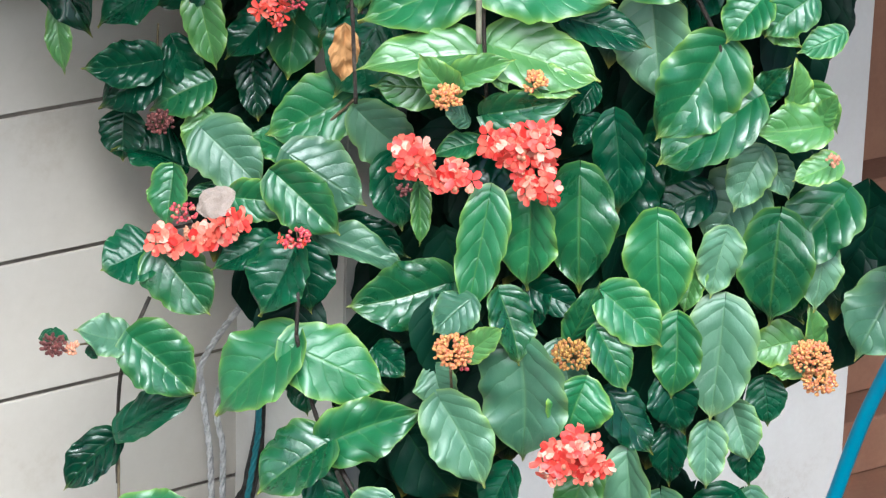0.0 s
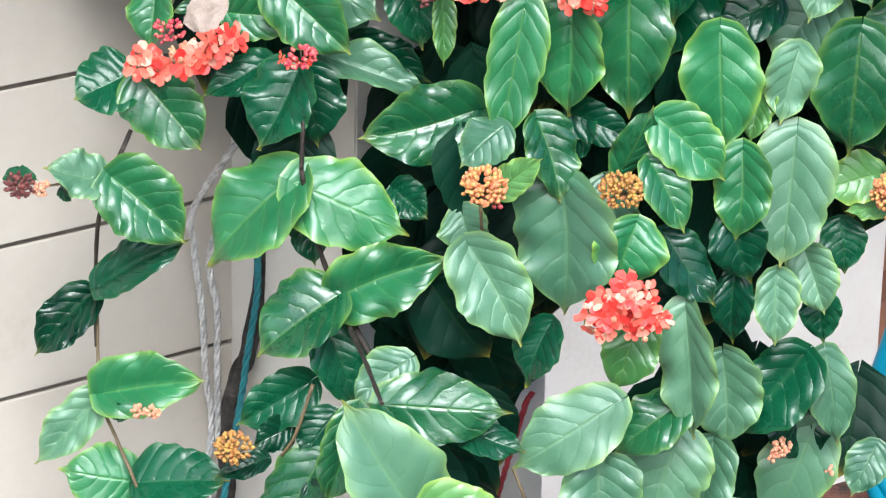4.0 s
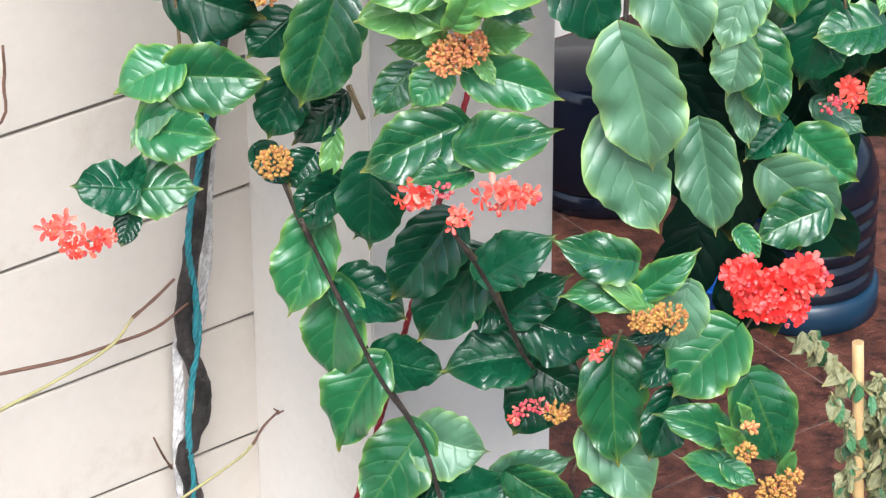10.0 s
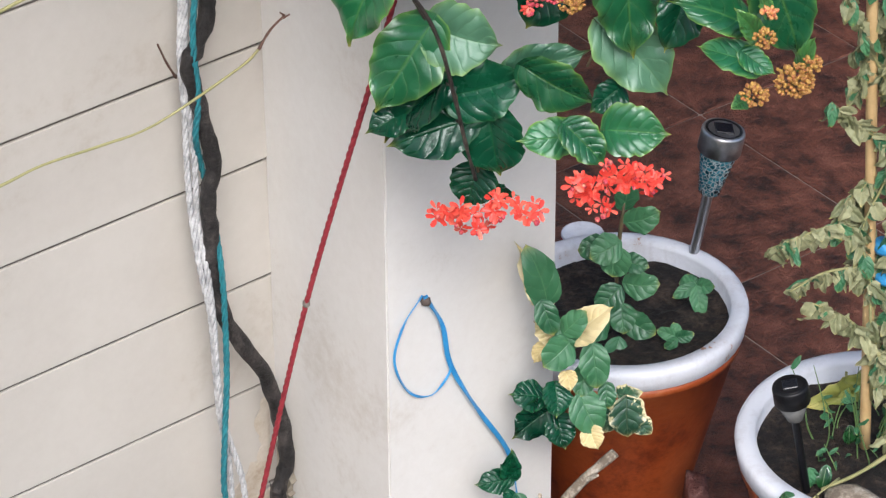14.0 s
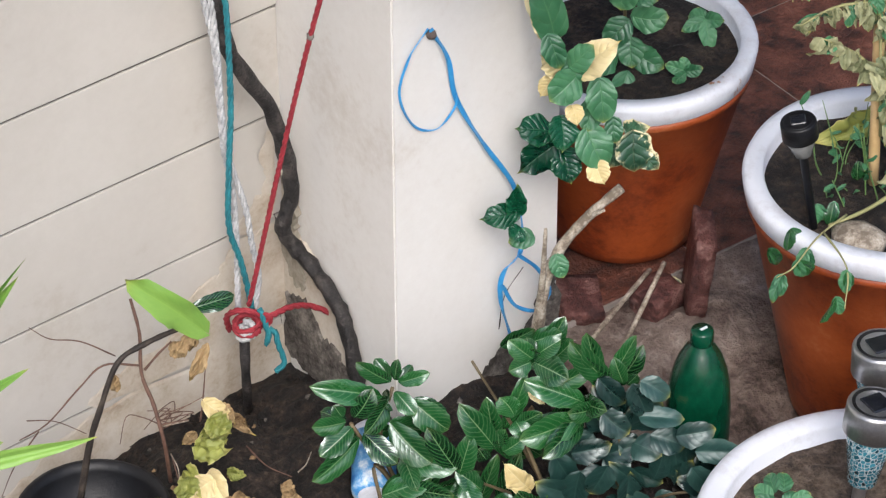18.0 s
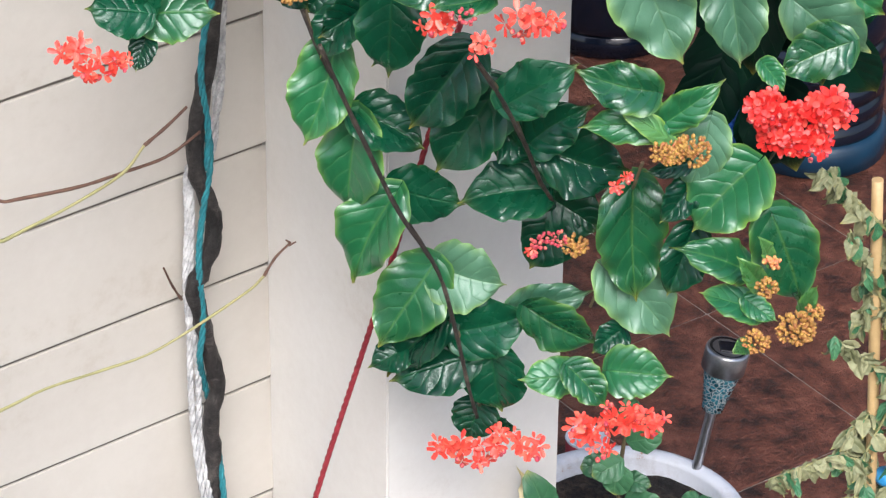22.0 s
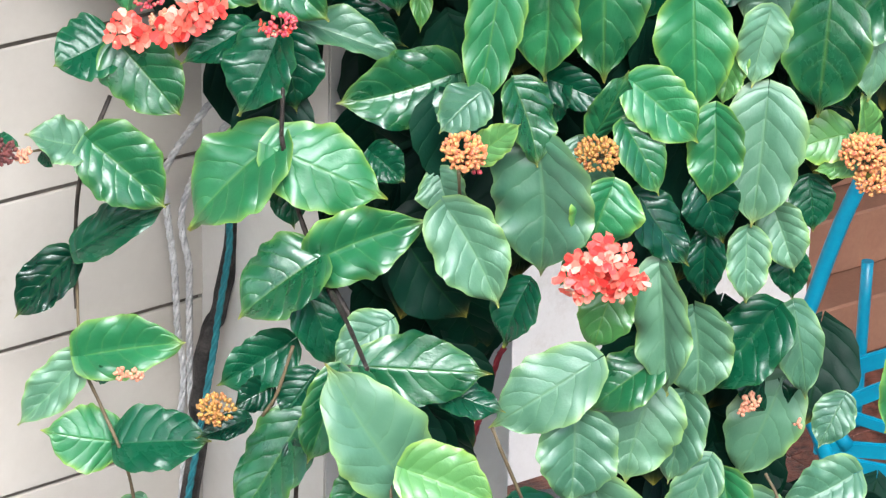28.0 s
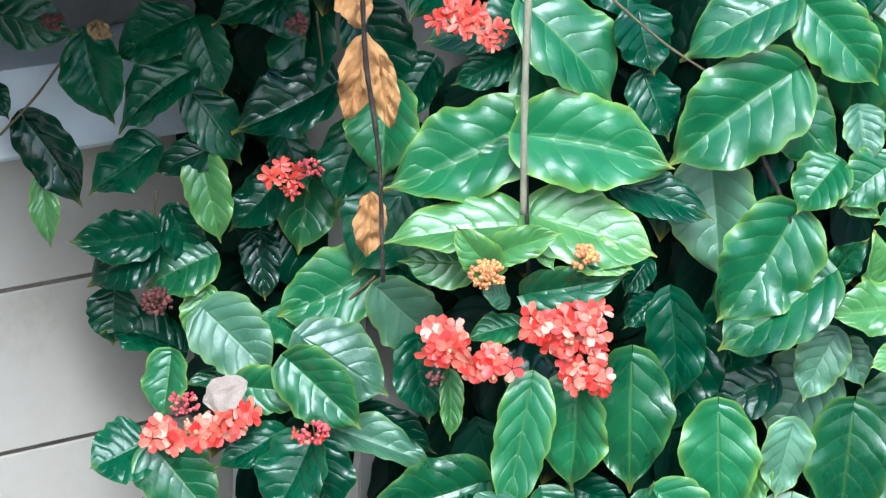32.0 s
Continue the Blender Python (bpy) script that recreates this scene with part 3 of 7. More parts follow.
def cluster(kind, at, r):
    """A flower head: open five-petalled florets, or a dome of small buds on stalks."""
    rnd = random.Random(int(at[0] * 7919 + at[2] * 104729))
    bm = bmesh.new()
    view = Vector((-0.48, -0.70, 0.5)).normalized()
    side = view.cross(Vector((0, 0, 1))).normalized()
    up = side.cross(view)

    def ball(c, s, d, k):
        n = 6
        rings = []
        q = d.orthogonal().normalized()
        w = d.cross(q)
        for t, f in ((-1, 0.35), (-0.4, 0.95), (0.4, 0.9), (1, 0.3)):
            rings.append([bm.verts.new(c + d * (t * s * k) + (q * math.cos(6.2832 * i / n) + w * math.sin(6.2832 * i / n)) * s * f) for i in range(n)])
        for a, b in zip(rings, rings[1:]):
            for i in range(n):
                bm.faces.new((a[i], a[(i + 1) % n], b[(i + 1) % n], b[i])).smooth = True
        bm.faces.new(rings[-1])

    wide = 0.24 if kind == "red" else 0.36
    flat = 0.62 if kind == "red" else 0.85

    def floret(c, d, s):
        q = d.orthogonal().normalized()
        q = (q + d.cross(q) * rnd.uniform(-2, 2)).normalized()
        w = d.cross(q)
        for i in range(5):
            a = 6.2832 * i / 5 + rnd.uniform(-0.15, 0.15)
            e = q * math.cos(a) + w * math.sin(a)
            g = d.cross(e)
            lift = rnd.uniform(-0.25, 0.5)
            v = [bm.verts.new(c + p) for p in (e * s * 0.08, e * s * 0.55 + g * s * wide + d * s * lift * 0.5, e * s * 0.95 + g * s * wide * 0.92 + d * s * lift,
                                               e * s * 1.14 + d * s * (lift - 0.10), e * s * 0.95 - g * s * wide * 0.92 + d * s * lift, e * s * 0.55 - g * s * wide + d * s * lift * 0.5,
                                               e * s * 0.55 + d * s * (lift * 0.5 - 0.06))]
            for f in ((0, 1, 6), (1, 2, 3, 6), (6, 3, 4, 5), (0, 6, 5)):
                bm.faces.new([v[k] for k in f]).smooth = True

    c0 = Vector(at)
    if kind in PETAL:
        n = max(3, int((130 if kind == "deep" else 54) * (r / 0.05) ** 2))
        for _ in range(n):
            a, q = rnd.uniform(0, 6.2832), math.sqrt(rnd.random())
            p = c0 + (side * math.cos(a) * q + up * math.sin(a) * q * flat) * r + view * r * (0.55 * (1 - q * q) + rnd.uniform(-0.25, 0.1))
            d = (view + side * math.cos(a) * q * 0.9 + up * math.sin(a) * q * 0.7 + Vector((rnd.uniform(-1, 1), rnd.uniform(-1, 1), rnd.uniform(-1.6, 0.8))) * 0.45).normalized()
            floret(p, d, {"pink": 0.0140, "red": 0.0122, "deep": 0.0100}[kind] * min(1.0, 0.45 + r * 30) * rnd.uniform(0.7, 1.25))
        ob = part("flower_head", bm, PETAL[kind], None, {"red": "cluster of open coral red flowers", "deep": "dense cluster of scarlet flowers", "pink": "fading coral and pale pink flowers"}[kind])
        bm = bmesh.new()
        for _ in range(max(3, n // 3)):
            a, q = rnd.uniform(0, 6.2832), math.sqrt(rnd.random())
            p = c0 + (side * math.cos(a) * q + up * math.sin(a) * q * 0.8 - up * 0.25) * r + view * r * rnd.uniform(-0.1, 0.4)
            ball(p, 0.0032 * rnd.uniform(0.8, 1.3), (view + up * rnd.uniform(-1, 0.5)).normalized(), 1.4)
        extra = part("calyx", bm, BUD["redbud"] if kind != "pink" else BUD["salm"], None, "closed buds and calyxes")
        extra.parent = ob
        tagged(extra, kind="stuff")
    else:
        n = max(8, int((170 if kind == "redbud" else 380) * (r / 0.04) ** 2))
        stalks = bmesh.new()
        for _ in range(n):
            a, q = rnd.uniform(0, 6.2832), math.sqrt(rnd.random())
            p = c0 + (side * math.cos(a) * q + up * math.sin(a) * q * 0.85) * r + view * r * (0.6 * (1 - q * q) + rnd.uniform(-0.3, 0.1))
            d = (view * 0.6 + side * math.cos(a) * q + up * math.sin(a) * q + up * 0.3).normalized()
            ball(p, 0.0026 * rnd.uniform(0.75, 1.25), d, 1.15)
            if rnd.random() < 0.15:
                tube_into(stalks, [p - d * 0.004, p - d * 0.015 - view * r * 0.3, c0 - view * r * 0.7], 0.0009, n=4, per=2)
        ob = part("bud_head", bm, BUD[kind], None, {"bud": "dome of small orange and yellow buds", "budg": "dome of small yellow green buds", "salm": "small salmon buds",
                                                       "seed": "spent dark flower head", "redbud": "sparse crimson buds"}[kind])
        part("stalk", stalks, STEMGREEN, ob)
    return adopt(ob, vine, vine_inv)


stem([(-0.262, -0.540, 1.706), (-0.243, -0.543, 1.656), (-0.209, -0.558, 1.561), (-0.173, -0.575, 1.466), (-0.129, -0.596, 1.376), (-0.105, -0.603, 1.281), (-0.088, -0.606, 1.200), (-0.074, -0.608, 1.144)], 0.0024)
stem([(-0.190, -0.742, 1.763), (-0.136, -0.726, 1.682), (-0.085, -0.709, 1.594), (-0.043, -0.685, 1.519), (-0.004, -0.660, 1.467)], 0.0024)
stem([(-0.206, -0.614, 2.334), (-0.242, -0.701, 2.335), (-0.277, -0.790, 2.325)], 0.0026)
stem([(-0.166, -0.457, 2.591), (-0.191, -0.488, 2.538), (-0.197, -0.494, 2.484)], 0.0026)
stem([(-0.197, -0.494, 2.484), (-0.180, -0.490, 2.414), (-0.164, -0.508, 2.343), (-0.156, -0.545, 2.285)], 0.0026)
stem([(-0.305, -0.291, 2.490), (-0.339, -0.303, 2.441), (-0.355, -0.300, 2.388), (-0.335, -0.252, 2.276), (-0.344, -0.269, 2.216)], 0.0024)
stem([(-0.347, -0.301, 2.437), (-0.391, -0.285, 2.438), (-0.418, -0.272, 2.434)], 0.0018)
stem([(-0.054, -0.402, 2.763), (-0.073, -0.384, 2.736), (-0.097, -0.372, 2.711)], 0.0022)
stem([(0.283, -0.767, 2.885), (0.291, -0.770, 2.858), (0.312, -0.783, 2.824), (0.324, -0.791, 2.811)], 0.0026)
stem([(0.315, -0.785, 2.821), (0.310, -0.782, 2.838), (0.313, -0.784, 2.858)], 0.0012)
stem([(-0.043, -0.631, 2.454), (-0.034, -0.623, 2.410)], 0.0022)
stem([(0.034, -0.562, 3.127), (0.030, -0.570, 3.047), (0.021, -0.590, 2.979), (0.004, -0.614, 2.920), (0.006, -0.624, 2.808)], 0.0026)
stem([(-0.130, -0.374, 3.088), (-0.103, -0.354, 2.999)], 0.0014)
stem([(-0.093, -0.413, 3.109), (-0.066, -0.393, 3.018), (-0.041, -0.394, 2.891), (-0.056, -0.412, 2.828)], 0.0024)
stem([(0.102, -0.627, 3.133), (0.151, -0.672, 3.082), (0.200, -0.712, 3.044)], 0.0016)
stem([(0.240, -0.742, 2.961), (0.270, -0.759, 2.894), (0.285, -0.766, 2.846)], 0.0026)
stem([(-0.261, -0.236, 2.853), (-0.253, -0.219, 2.791)], 0.0014)
stem([(-0.435, -0.172, 2.929), (-0.402, -0.195, 2.975), (-0.379, -0.213, 3.017)], 0.0016)
stem([(-0.332, -0.250, 2.249), (-0.368, -0.322, 2.179), (-0.378, -0.383, 2.142), (-0.375, -0.417, 2.104), (-0.357, -0.416, 2.045), (-0.343, -0.407, 1.964), (-0.339, -0.409, 1.867)], 0.0022)
stem([(-0.153, -0.538, 2.300), (-0.147, -0.582, 2.258), (-0.157, -0.618, 2.232)], 0.0034)
stem([(-0.201, -0.528, 2.232), (-0.223, -0.526, 2.173), (-0.236, -0.516, 2.145)], 0.0022)
stem([(-0.222, -0.570, 2.097), (-0.209, -0.545, 1.983)], 0.0024)
stem([(-0.198, -0.726, 2.141), (-0.210, -0.747, 2.114)], 0.0022)
stem([(-0.191, -0.739, 2.147), (-0.201, -0.756, 2.115)], 0.0022)
stem([(-0.062, -0.736, 2.174), (-0.055, -0.749, 2.143), (-0.030, -0.760, 2.077)], 0.0022)
stem([(0.108, -0.733, 2.108), (0.093, -0.740, 2.050)], 0.0030)
stem([(0.057, -0.751, 1.999), (0.046, -0.760, 1.932)], 0.0030)
stem([(0.368, -0.735, 1.996), (0.372, -0.758, 1.966), (0.375, -0.777, 1.897)], 0.0020)
stem([(-0.188, -0.538, 1.862), (-0.178, -0.554, 1.820)], 0.0020)
stem([(-0.225, -0.455, 1.705), (-0.219, -0.466, 1.661)], 0.0016)
stem([(-0.228, -0.451, 1.705), (-0.210, -0.470, 1.638), (-0.151, -0.453, 1.532), (-0.127, -0.490, 1.435), (-0.078, -0.517, 1.323), (-0.051, -0.541, 1.187)], 0.0024)
stem([(-0.132, -0.673, 1.702), (-0.070, -0.651, 1.622), (-0.024, -0.629, 1.538), (0.026, -0.605, 1.437)], 0.0022)
stem([(-0.188, -0.532, 1.858), (-0.178, -0.549, 1.817)], 0.0018)
stem([(0.080, -0.727, 1.524), (0.086, -0.704, 1.475)], 0.0022)
stem([(0.270, -0.754, 1.493), (0.238, -0.767, 1.477)], 0.0020)
stem([(-0.083, -0.514, 1.323), (-0.061, -0.532, 1.253), (-0.045, -0.546, 1.187), (-0.034, -0.537, 1.135)], 0.0020)
stem([(0.094, -0.641, 1.308), (0.076, -0.641, 1.273)], 0.0020)
stem([(-0.052, -0.541, 1.198), (-0.037, -0.545, 1.157), (-0.007, -0.523, 1.089)], 0.0022)
leaf("y", (-0.384, -0.180, 2.874), (-0.388, -0.207, 2.792), 0.031)
leaf("d", (-0.259, -0.223, 2.798), (-0.352, -0.189, 2.792), 0.055)
leaf("d", (-0.255, -0.220, 2.779), (-0.332, -0.196, 2.736), 0.060)
leaf("d", (-0.219, -0.202, 2.815), (-0.198, -0.246, 2.745), 0.048)
leaf("g", (-0.190, -0.245, 2.765), (-0.267, -0.221, 2.733), 0.065)
leaf("d", (-0.112, -0.228, 2.775), (-0.116, -0.255, 2.699), 0.042)
leaf("d", (-0.085, -0.236, 2.791), (-0.059, -0.283, 2.713), 0.077)
leaf("g", (-0.041, -0.383, 2.763), (-0.155, -0.334, 2.710), 0.079)
leaf("y", (-0.200, -0.253, 2.726), (-0.224, -0.265, 2.662), 0.041)
leaf("d", (-0.262, -0.141, 2.700), (-0.277, -0.160, 2.640), 0.056)
leaf("d", (-0.198, -0.190, 2.631), (-0.280, -0.163, 2.673), 0.077)
leaf("s", (-0.221, -0.289, 2.712), (-0.169, -0.354, 2.641), 0.077)
leaf("g", (-0.245, -0.249, 2.649), (-0.266, -0.263, 2.573), 0.054)
leaf("g", (-0.169, -0.294, 2.628), (-0.241, -0.274, 2.619), 0.029)
leaf("g", (-0.214, -0.358, 2.637), (-0.157, -0.426, 2.639), 0.051)
leaf("s", (-0.152, -0.397, 2.699), (-0.079, -0.476, 2.641), 0.080)
leaf("g", (-0.183, -0.417, 2.681), (-0.127, -0.485, 2.607), 0.070)
leaf("g", (-0.114, -0.334, 2.675), (-0.170, -0.325, 2.709), 0.048)
leaf("s", (-0.054, -0.411, 2.748), (0.001, -0.479, 2.679), 0.076)
leaf("d", (-0.004, -0.414, 2.756), (-0.062, -0.403, 2.793), 0.048)
leaf("y", (0.006, -0.609, 2.872), (-0.140, -0.538, 2.867), 0.068)
leaf("y", (-0.028, -0.570, 2.821), (-0.112, -0.541, 2.830), 0.051)
leaf("y", (-0.051, -0.634, 2.832), (-0.101, -0.629, 2.890), 0.039)
leaf("y", (-0.046, -0.626, 2.850), (-0.002, -0.686, 2.886), 0.035)
leaf("y", (0.016, -0.616, 2.883), (0.119, -0.716, 2.849), 0.081)
leaf("y", (0.045, -0.654, 2.845), (0.088, -0.713, 2.836), 0.040)
leaf("g", (0.005, -0.628, 2.796), (0.082, -0.710, 2.829), 0.048)
leaf("y", (0.008, -0.637, 2.862), (0.008, -0.666, 2.834), 0.019)
leaf("g", (0.024, -0.586, 2.742), (-0.039, -0.573, 2.737), 0.037)
leaf("s", (-0.011, -0.608, 2.782), (-0.047, -0.612, 2.809), 0.026)
leaf("d", (0.151, -0.659, 2.821), (0.113, -0.663, 2.793), 0.034)
leaf("g", (0.278, -0.763, 2.885), (0.196, -0.736, 2.759), 0.099)
leaf("g", (0.303, -0.798, 2.816), (0.186, -0.747, 2.738), 0.090)
leaf("g", (0.322, -0.788, 2.813), (0.338, -0.828, 2.864), 0.036)
leaf("y", (0.363, -0.810, 2.793), (0.350, -0.830, 2.873), 0.040)
leaf("y", (0.387, -0.847, 2.782), (0.294, -0.812, 2.780), 0.056)
leaf("g", (0.407, -0.847, 2.904), (0.348, -0.836, 2.886), 0.036)
leaf("y", (0.329, -0.785, 2.911), (0.353, -0.831, 2.892), 0.028)
leaf("y", (0.395, -0.867, 2.737), (0.333, -0.854, 2.718), 0.038)
leaf("y", (0.384, -0.840, 2.786), (0.385, -0.870, 2.831), 0.026)
leaf("y", (0.385, -0.818, 2.828), (0.401, -0.858, 2.773), 0.033)
leaf("s", (0.335, -0.787, 2.738), (0.292, -0.787, 2.661), 0.053)
leaf("s", (0.353, -0.775, 2.719), (0.366, -0.813, 2.677), 0.040)
leaf("d", (0.300, -0.720, 2.668), (0.216, -0.692, 2.625), 0.061)
leaf("g", (0.205, -0.739, 2.651), (0.199, -0.764, 2.508), 0.079)
leaf("d", (0.164, -0.689, 2.782), (0.157, -0.714, 2.654), 0.060)
leaf("d", (0.156, -0.667, 2.777), (0.117, -0.670, 2.747), 0.033)
leaf("g", (0.060, -0.653, 2.684), (0.035, -0.665, 2.556), 0.085)
leaf("g", (0.117, -0.683, 2.711), (0.108, -0.706, 2.549), 0.082)
leaf("g", (0.007, -0.635, 2.684), (-0.027, -0.641, 2.528), 0.056)
leaf("y", (-0.024, -0.517, 2.667), (-0.033, -0.540, 2.593), 0.024)
leaf("d", (-0.036, -0.467, 2.697), (-0.035, -0.497, 2.600), 0.058)
leaf("s", (-0.114, -0.416, 2.583), (-0.027, -0.505, 2.562), 0.046)
leaf("d", (-0.069, -0.409, 2.593), (-0.009, -0.479, 2.558), 0.042)
leaf("g", (0.002, -0.549, 2.537), (-0.121, -0.494, 2.508), 0.080)
leaf("g", (0.357, -0.804, 2.645), (0.330, -0.815, 2.496), 0.088)
leaf("s", (0.437, -0.805, 2.599), (0.420, -0.822, 2.505), 0.049)
leaf("y", (0.445, -0.789, 2.441), (0.422, -0.803, 2.510), 0.036)
leaf("y", (0.428, -0.776, 2.451), (0.354, -0.755, 2.436), 0.051)
leaf("y", (0.437, -0.783, 2.410), (0.380, -0.773, 2.414), 0.026)
leaf("d", (0.398, -0.743, 2.387), (0.393, -0.768, 2.328), 0.049)
leaf("s", (0.307, -0.757, 2.621), (0.280, -0.767, 2.534), 0.058)
leaf("s", (0.304, -0.765, 2.520), (0.280, -0.778, 2.362), 0.083)
leaf("g", (0.229, -0.760, 2.513), (0.210, -0.777, 2.405), 0.059)
leaf("g", (0.145, -0.710, 2.551), (0.198, -0.775, 2.487), 0.063)
leaf("d", (0.226, -0.752, 2.432), (0.234, -0.787, 2.354), 0.058)
leaf("y", (0.276, -0.736, 2.573), (0.250, -0.747, 2.513), 0.035)
leaf("g", (0.110, -0.689, 2.487), (0.123, -0.728, 2.566), 0.041)
leaf("g", (0.130, -0.718, 2.503), (0.151, -0.762, 2.426), 0.048)
leaf("d", (0.070, -0.643, 2.550), (0.116, -0.704, 2.527), 0.042)
leaf("y", (-0.041, -0.662, 2.483), (-0.016, -0.708, 2.531), 0.034)
leaf("g", (0.009, -0.663, 2.559), (0.021, -0.700, 2.468), 0.056)
leaf("s", (-0.029, -0.652, 2.555), (-0.084, -0.644, 2.519), 0.057)
leaf("d", (0.087, -0.647, 2.553), (0.061, -0.659, 2.492), 0.042)
leaf("s", (0.029, -0.687, 2.489), (0.015, -0.707, 2.326), 0.108)
leaf("s", (-0.056, -0.629, 2.409), (-0.019, -0.684, 2.294), 0.075)
leaf("s", (-0.034, -0.581, 2.435), (-0.032, -0.612, 2.385), 0.051)
leaf("g", (0.097, -0.740, 2.443), (0.069, -0.750, 2.360), 0.074)
leaf("s", (0.113, -0.657, 2.465), (0.119, -0.690, 2.390), 0.052)
leaf("d", (0.147, -0.729, 2.415), (0.185, -0.784, 2.337), 0.054)
leaf("d", (0.242, -0.744, 2.352), (0.228, -0.763, 2.270), 0.043)
leaf("s", (0.292, -0.758, 2.347), (0.281, -0.780, 2.264), 0.046)
leaf("s", (0.337, -0.753, 2.365), (0.345, -0.787, 2.293), 0.053)
leaf("d", (0.375, -0.747, 2.301), (0.363, -0.768, 2.245), 0.042)
leaf("g", (0.080, -0.723, 2.364), (0.043, -0.726, 2.321), 0.031)
leaf("g", (-0.297, -0.298, 2.556), (-0.250, -0.359, 2.475), 0.077)
leaf("d", (-0.297, -0.273, 2.553), (-0.362, -0.257, 2.528), 0.073)
leaf("d", (-0.185, -0.401, 2.587), (-0.262, -0.377, 2.553), 0.042)
leaf("d", (-0.177, -0.454, 2.589), (-0.230, -0.447, 2.501), 0.075)
leaf("d", (-0.162, -0.447, 2.584), (-0.157, -0.479, 2.498), 0.062)
leaf("g", (-0.188, -0.473, 2.471), (-0.297, -0.427, 2.371), 0.096)
leaf("g", (-0.200, -0.481, 2.466), (-0.103, -0.578, 2.419), 0.085)
leaf("g", (-0.347, -0.319, 2.449), (-0.288, -0.388, 2.377), 0.079)
leaf("d", (-0.348, -0.290, 2.304), (-0.277, -0.368, 2.374), 0.051)
leaf("s", (-0.355, -0.309, 2.443), (-0.419, -0.294, 2.468), 0.051)
leaf("d", (-0.334, -0.241, 2.272), (-0.406, -0.221, 2.200), 0.054)
leaf("d", (-0.392, -0.280, 2.432), (-0.394, -0.308, 2.424), 0.016)
leaf("d", (-0.448, -0.256, 2.450), (-0.432, -0.296, 2.455), 0.021)
leaf("g", (-0.164, -0.524, 2.333), (-0.073, -0.616, 2.392), 0.073)
leaf("g", (-0.168, -0.528, 2.336), (-0.263, -0.492, 2.276), 0.087)
leaf("d", (-0.169, -0.458, 2.426), (-0.174, -0.484, 2.357), 0.042)
leaf("s", (-0.174, -0.454, 2.421), (-0.129, -0.514, 2.393), 0.035)
leaf("d", (-0.079, -0.507, 2.443), (-0.060, -0.549, 2.416), 0.041)
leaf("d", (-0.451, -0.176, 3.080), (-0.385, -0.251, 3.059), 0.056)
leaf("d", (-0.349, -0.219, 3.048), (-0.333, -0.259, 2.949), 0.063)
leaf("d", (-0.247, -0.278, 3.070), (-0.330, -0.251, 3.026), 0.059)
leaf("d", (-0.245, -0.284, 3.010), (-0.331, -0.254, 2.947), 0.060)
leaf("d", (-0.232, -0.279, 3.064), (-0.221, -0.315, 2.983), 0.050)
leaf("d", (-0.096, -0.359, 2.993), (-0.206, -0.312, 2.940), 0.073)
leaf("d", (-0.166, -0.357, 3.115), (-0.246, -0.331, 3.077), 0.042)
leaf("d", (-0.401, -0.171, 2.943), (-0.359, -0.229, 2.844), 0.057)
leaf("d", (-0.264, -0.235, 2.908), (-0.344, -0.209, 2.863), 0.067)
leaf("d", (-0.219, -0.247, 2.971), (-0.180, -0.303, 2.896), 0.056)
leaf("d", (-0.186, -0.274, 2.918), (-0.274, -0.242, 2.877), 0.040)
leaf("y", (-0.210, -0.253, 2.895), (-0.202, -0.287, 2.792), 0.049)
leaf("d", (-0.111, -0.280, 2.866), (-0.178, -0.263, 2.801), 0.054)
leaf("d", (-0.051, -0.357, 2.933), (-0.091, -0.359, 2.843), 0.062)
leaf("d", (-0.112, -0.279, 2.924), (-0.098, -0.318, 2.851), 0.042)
leaf("g", (0.038, -0.563, 2.970), (-0.110, -0.490, 2.903), 0.095)
leaf("g", (0.027, -0.572, 3.117), (0.114, -0.661, 3.029), 0.090)
leaf("g", (0.013, -0.599, 2.975), (0.139, -0.715, 2.949), 0.097)
leaf("g", (0.263, -0.761, 3.056), (0.140, -0.705, 2.946), 0.102)
leaf("g", (0.253, -0.732, 3.039), (0.314, -0.803, 2.952), 0.073)
leaf("g", (0.260, -0.752, 3.140), (0.146, -0.703, 3.081), 0.072)
leaf("g", (0.279, -0.762, 3.135), (0.338, -0.832, 3.049), 0.072)
leaf("d", (0.043, -0.528, 3.089), (-0.058, -0.488, 3.068), 0.052)
leaf("d", (0.040, -0.524, 3.048), (-0.026, -0.508, 3.018), 0.039)
leaf("g", (0.025, -0.572, 2.961), (-0.038, -0.558, 2.914), 0.039)
leaf("d", (0.144, -0.627, 3.113), (0.149, -0.660, 3.045), 0.065)
leaf("d", (0.149, -0.637, 3.038), (0.165, -0.677, 2.971), 0.053)
leaf("d", (0.114, -0.650, 2.914), (0.187, -0.730, 2.887), 0.049)
leaf("s", (0.340, -0.794, 3.011), (0.339, -0.822, 2.953), 0.043)
leaf("g", (0.316, -0.791, 2.950), (0.263, -0.784, 2.900), 0.059)
leaf("g", (0.366, -0.828, 2.953), (0.304, -0.814, 2.906), 0.055)
leaf("d", (-0.447, -0.175, 2.992), (-0.442, -0.207, 2.961), 0.026)
leaf("d", (0.011, -0.410, 3.019), (-0.036, -0.407, 2.947), 0.053)
leaf("d", (-0.153, -0.301, 3.095), (-0.127, -0.348, 3.049), 0.053)
leaf("g", (-0.378, -0.347, 2.193), (-0.292, -0.435, 2.224), 0.065)
leaf("s", (-0.377, -0.334, 2.182), (-0.453, -0.311, 2.106), 0.048)
leaf("g", (-0.365, -0.399, 2.097), (-0.446, -0.373, 2.120), 0.069)
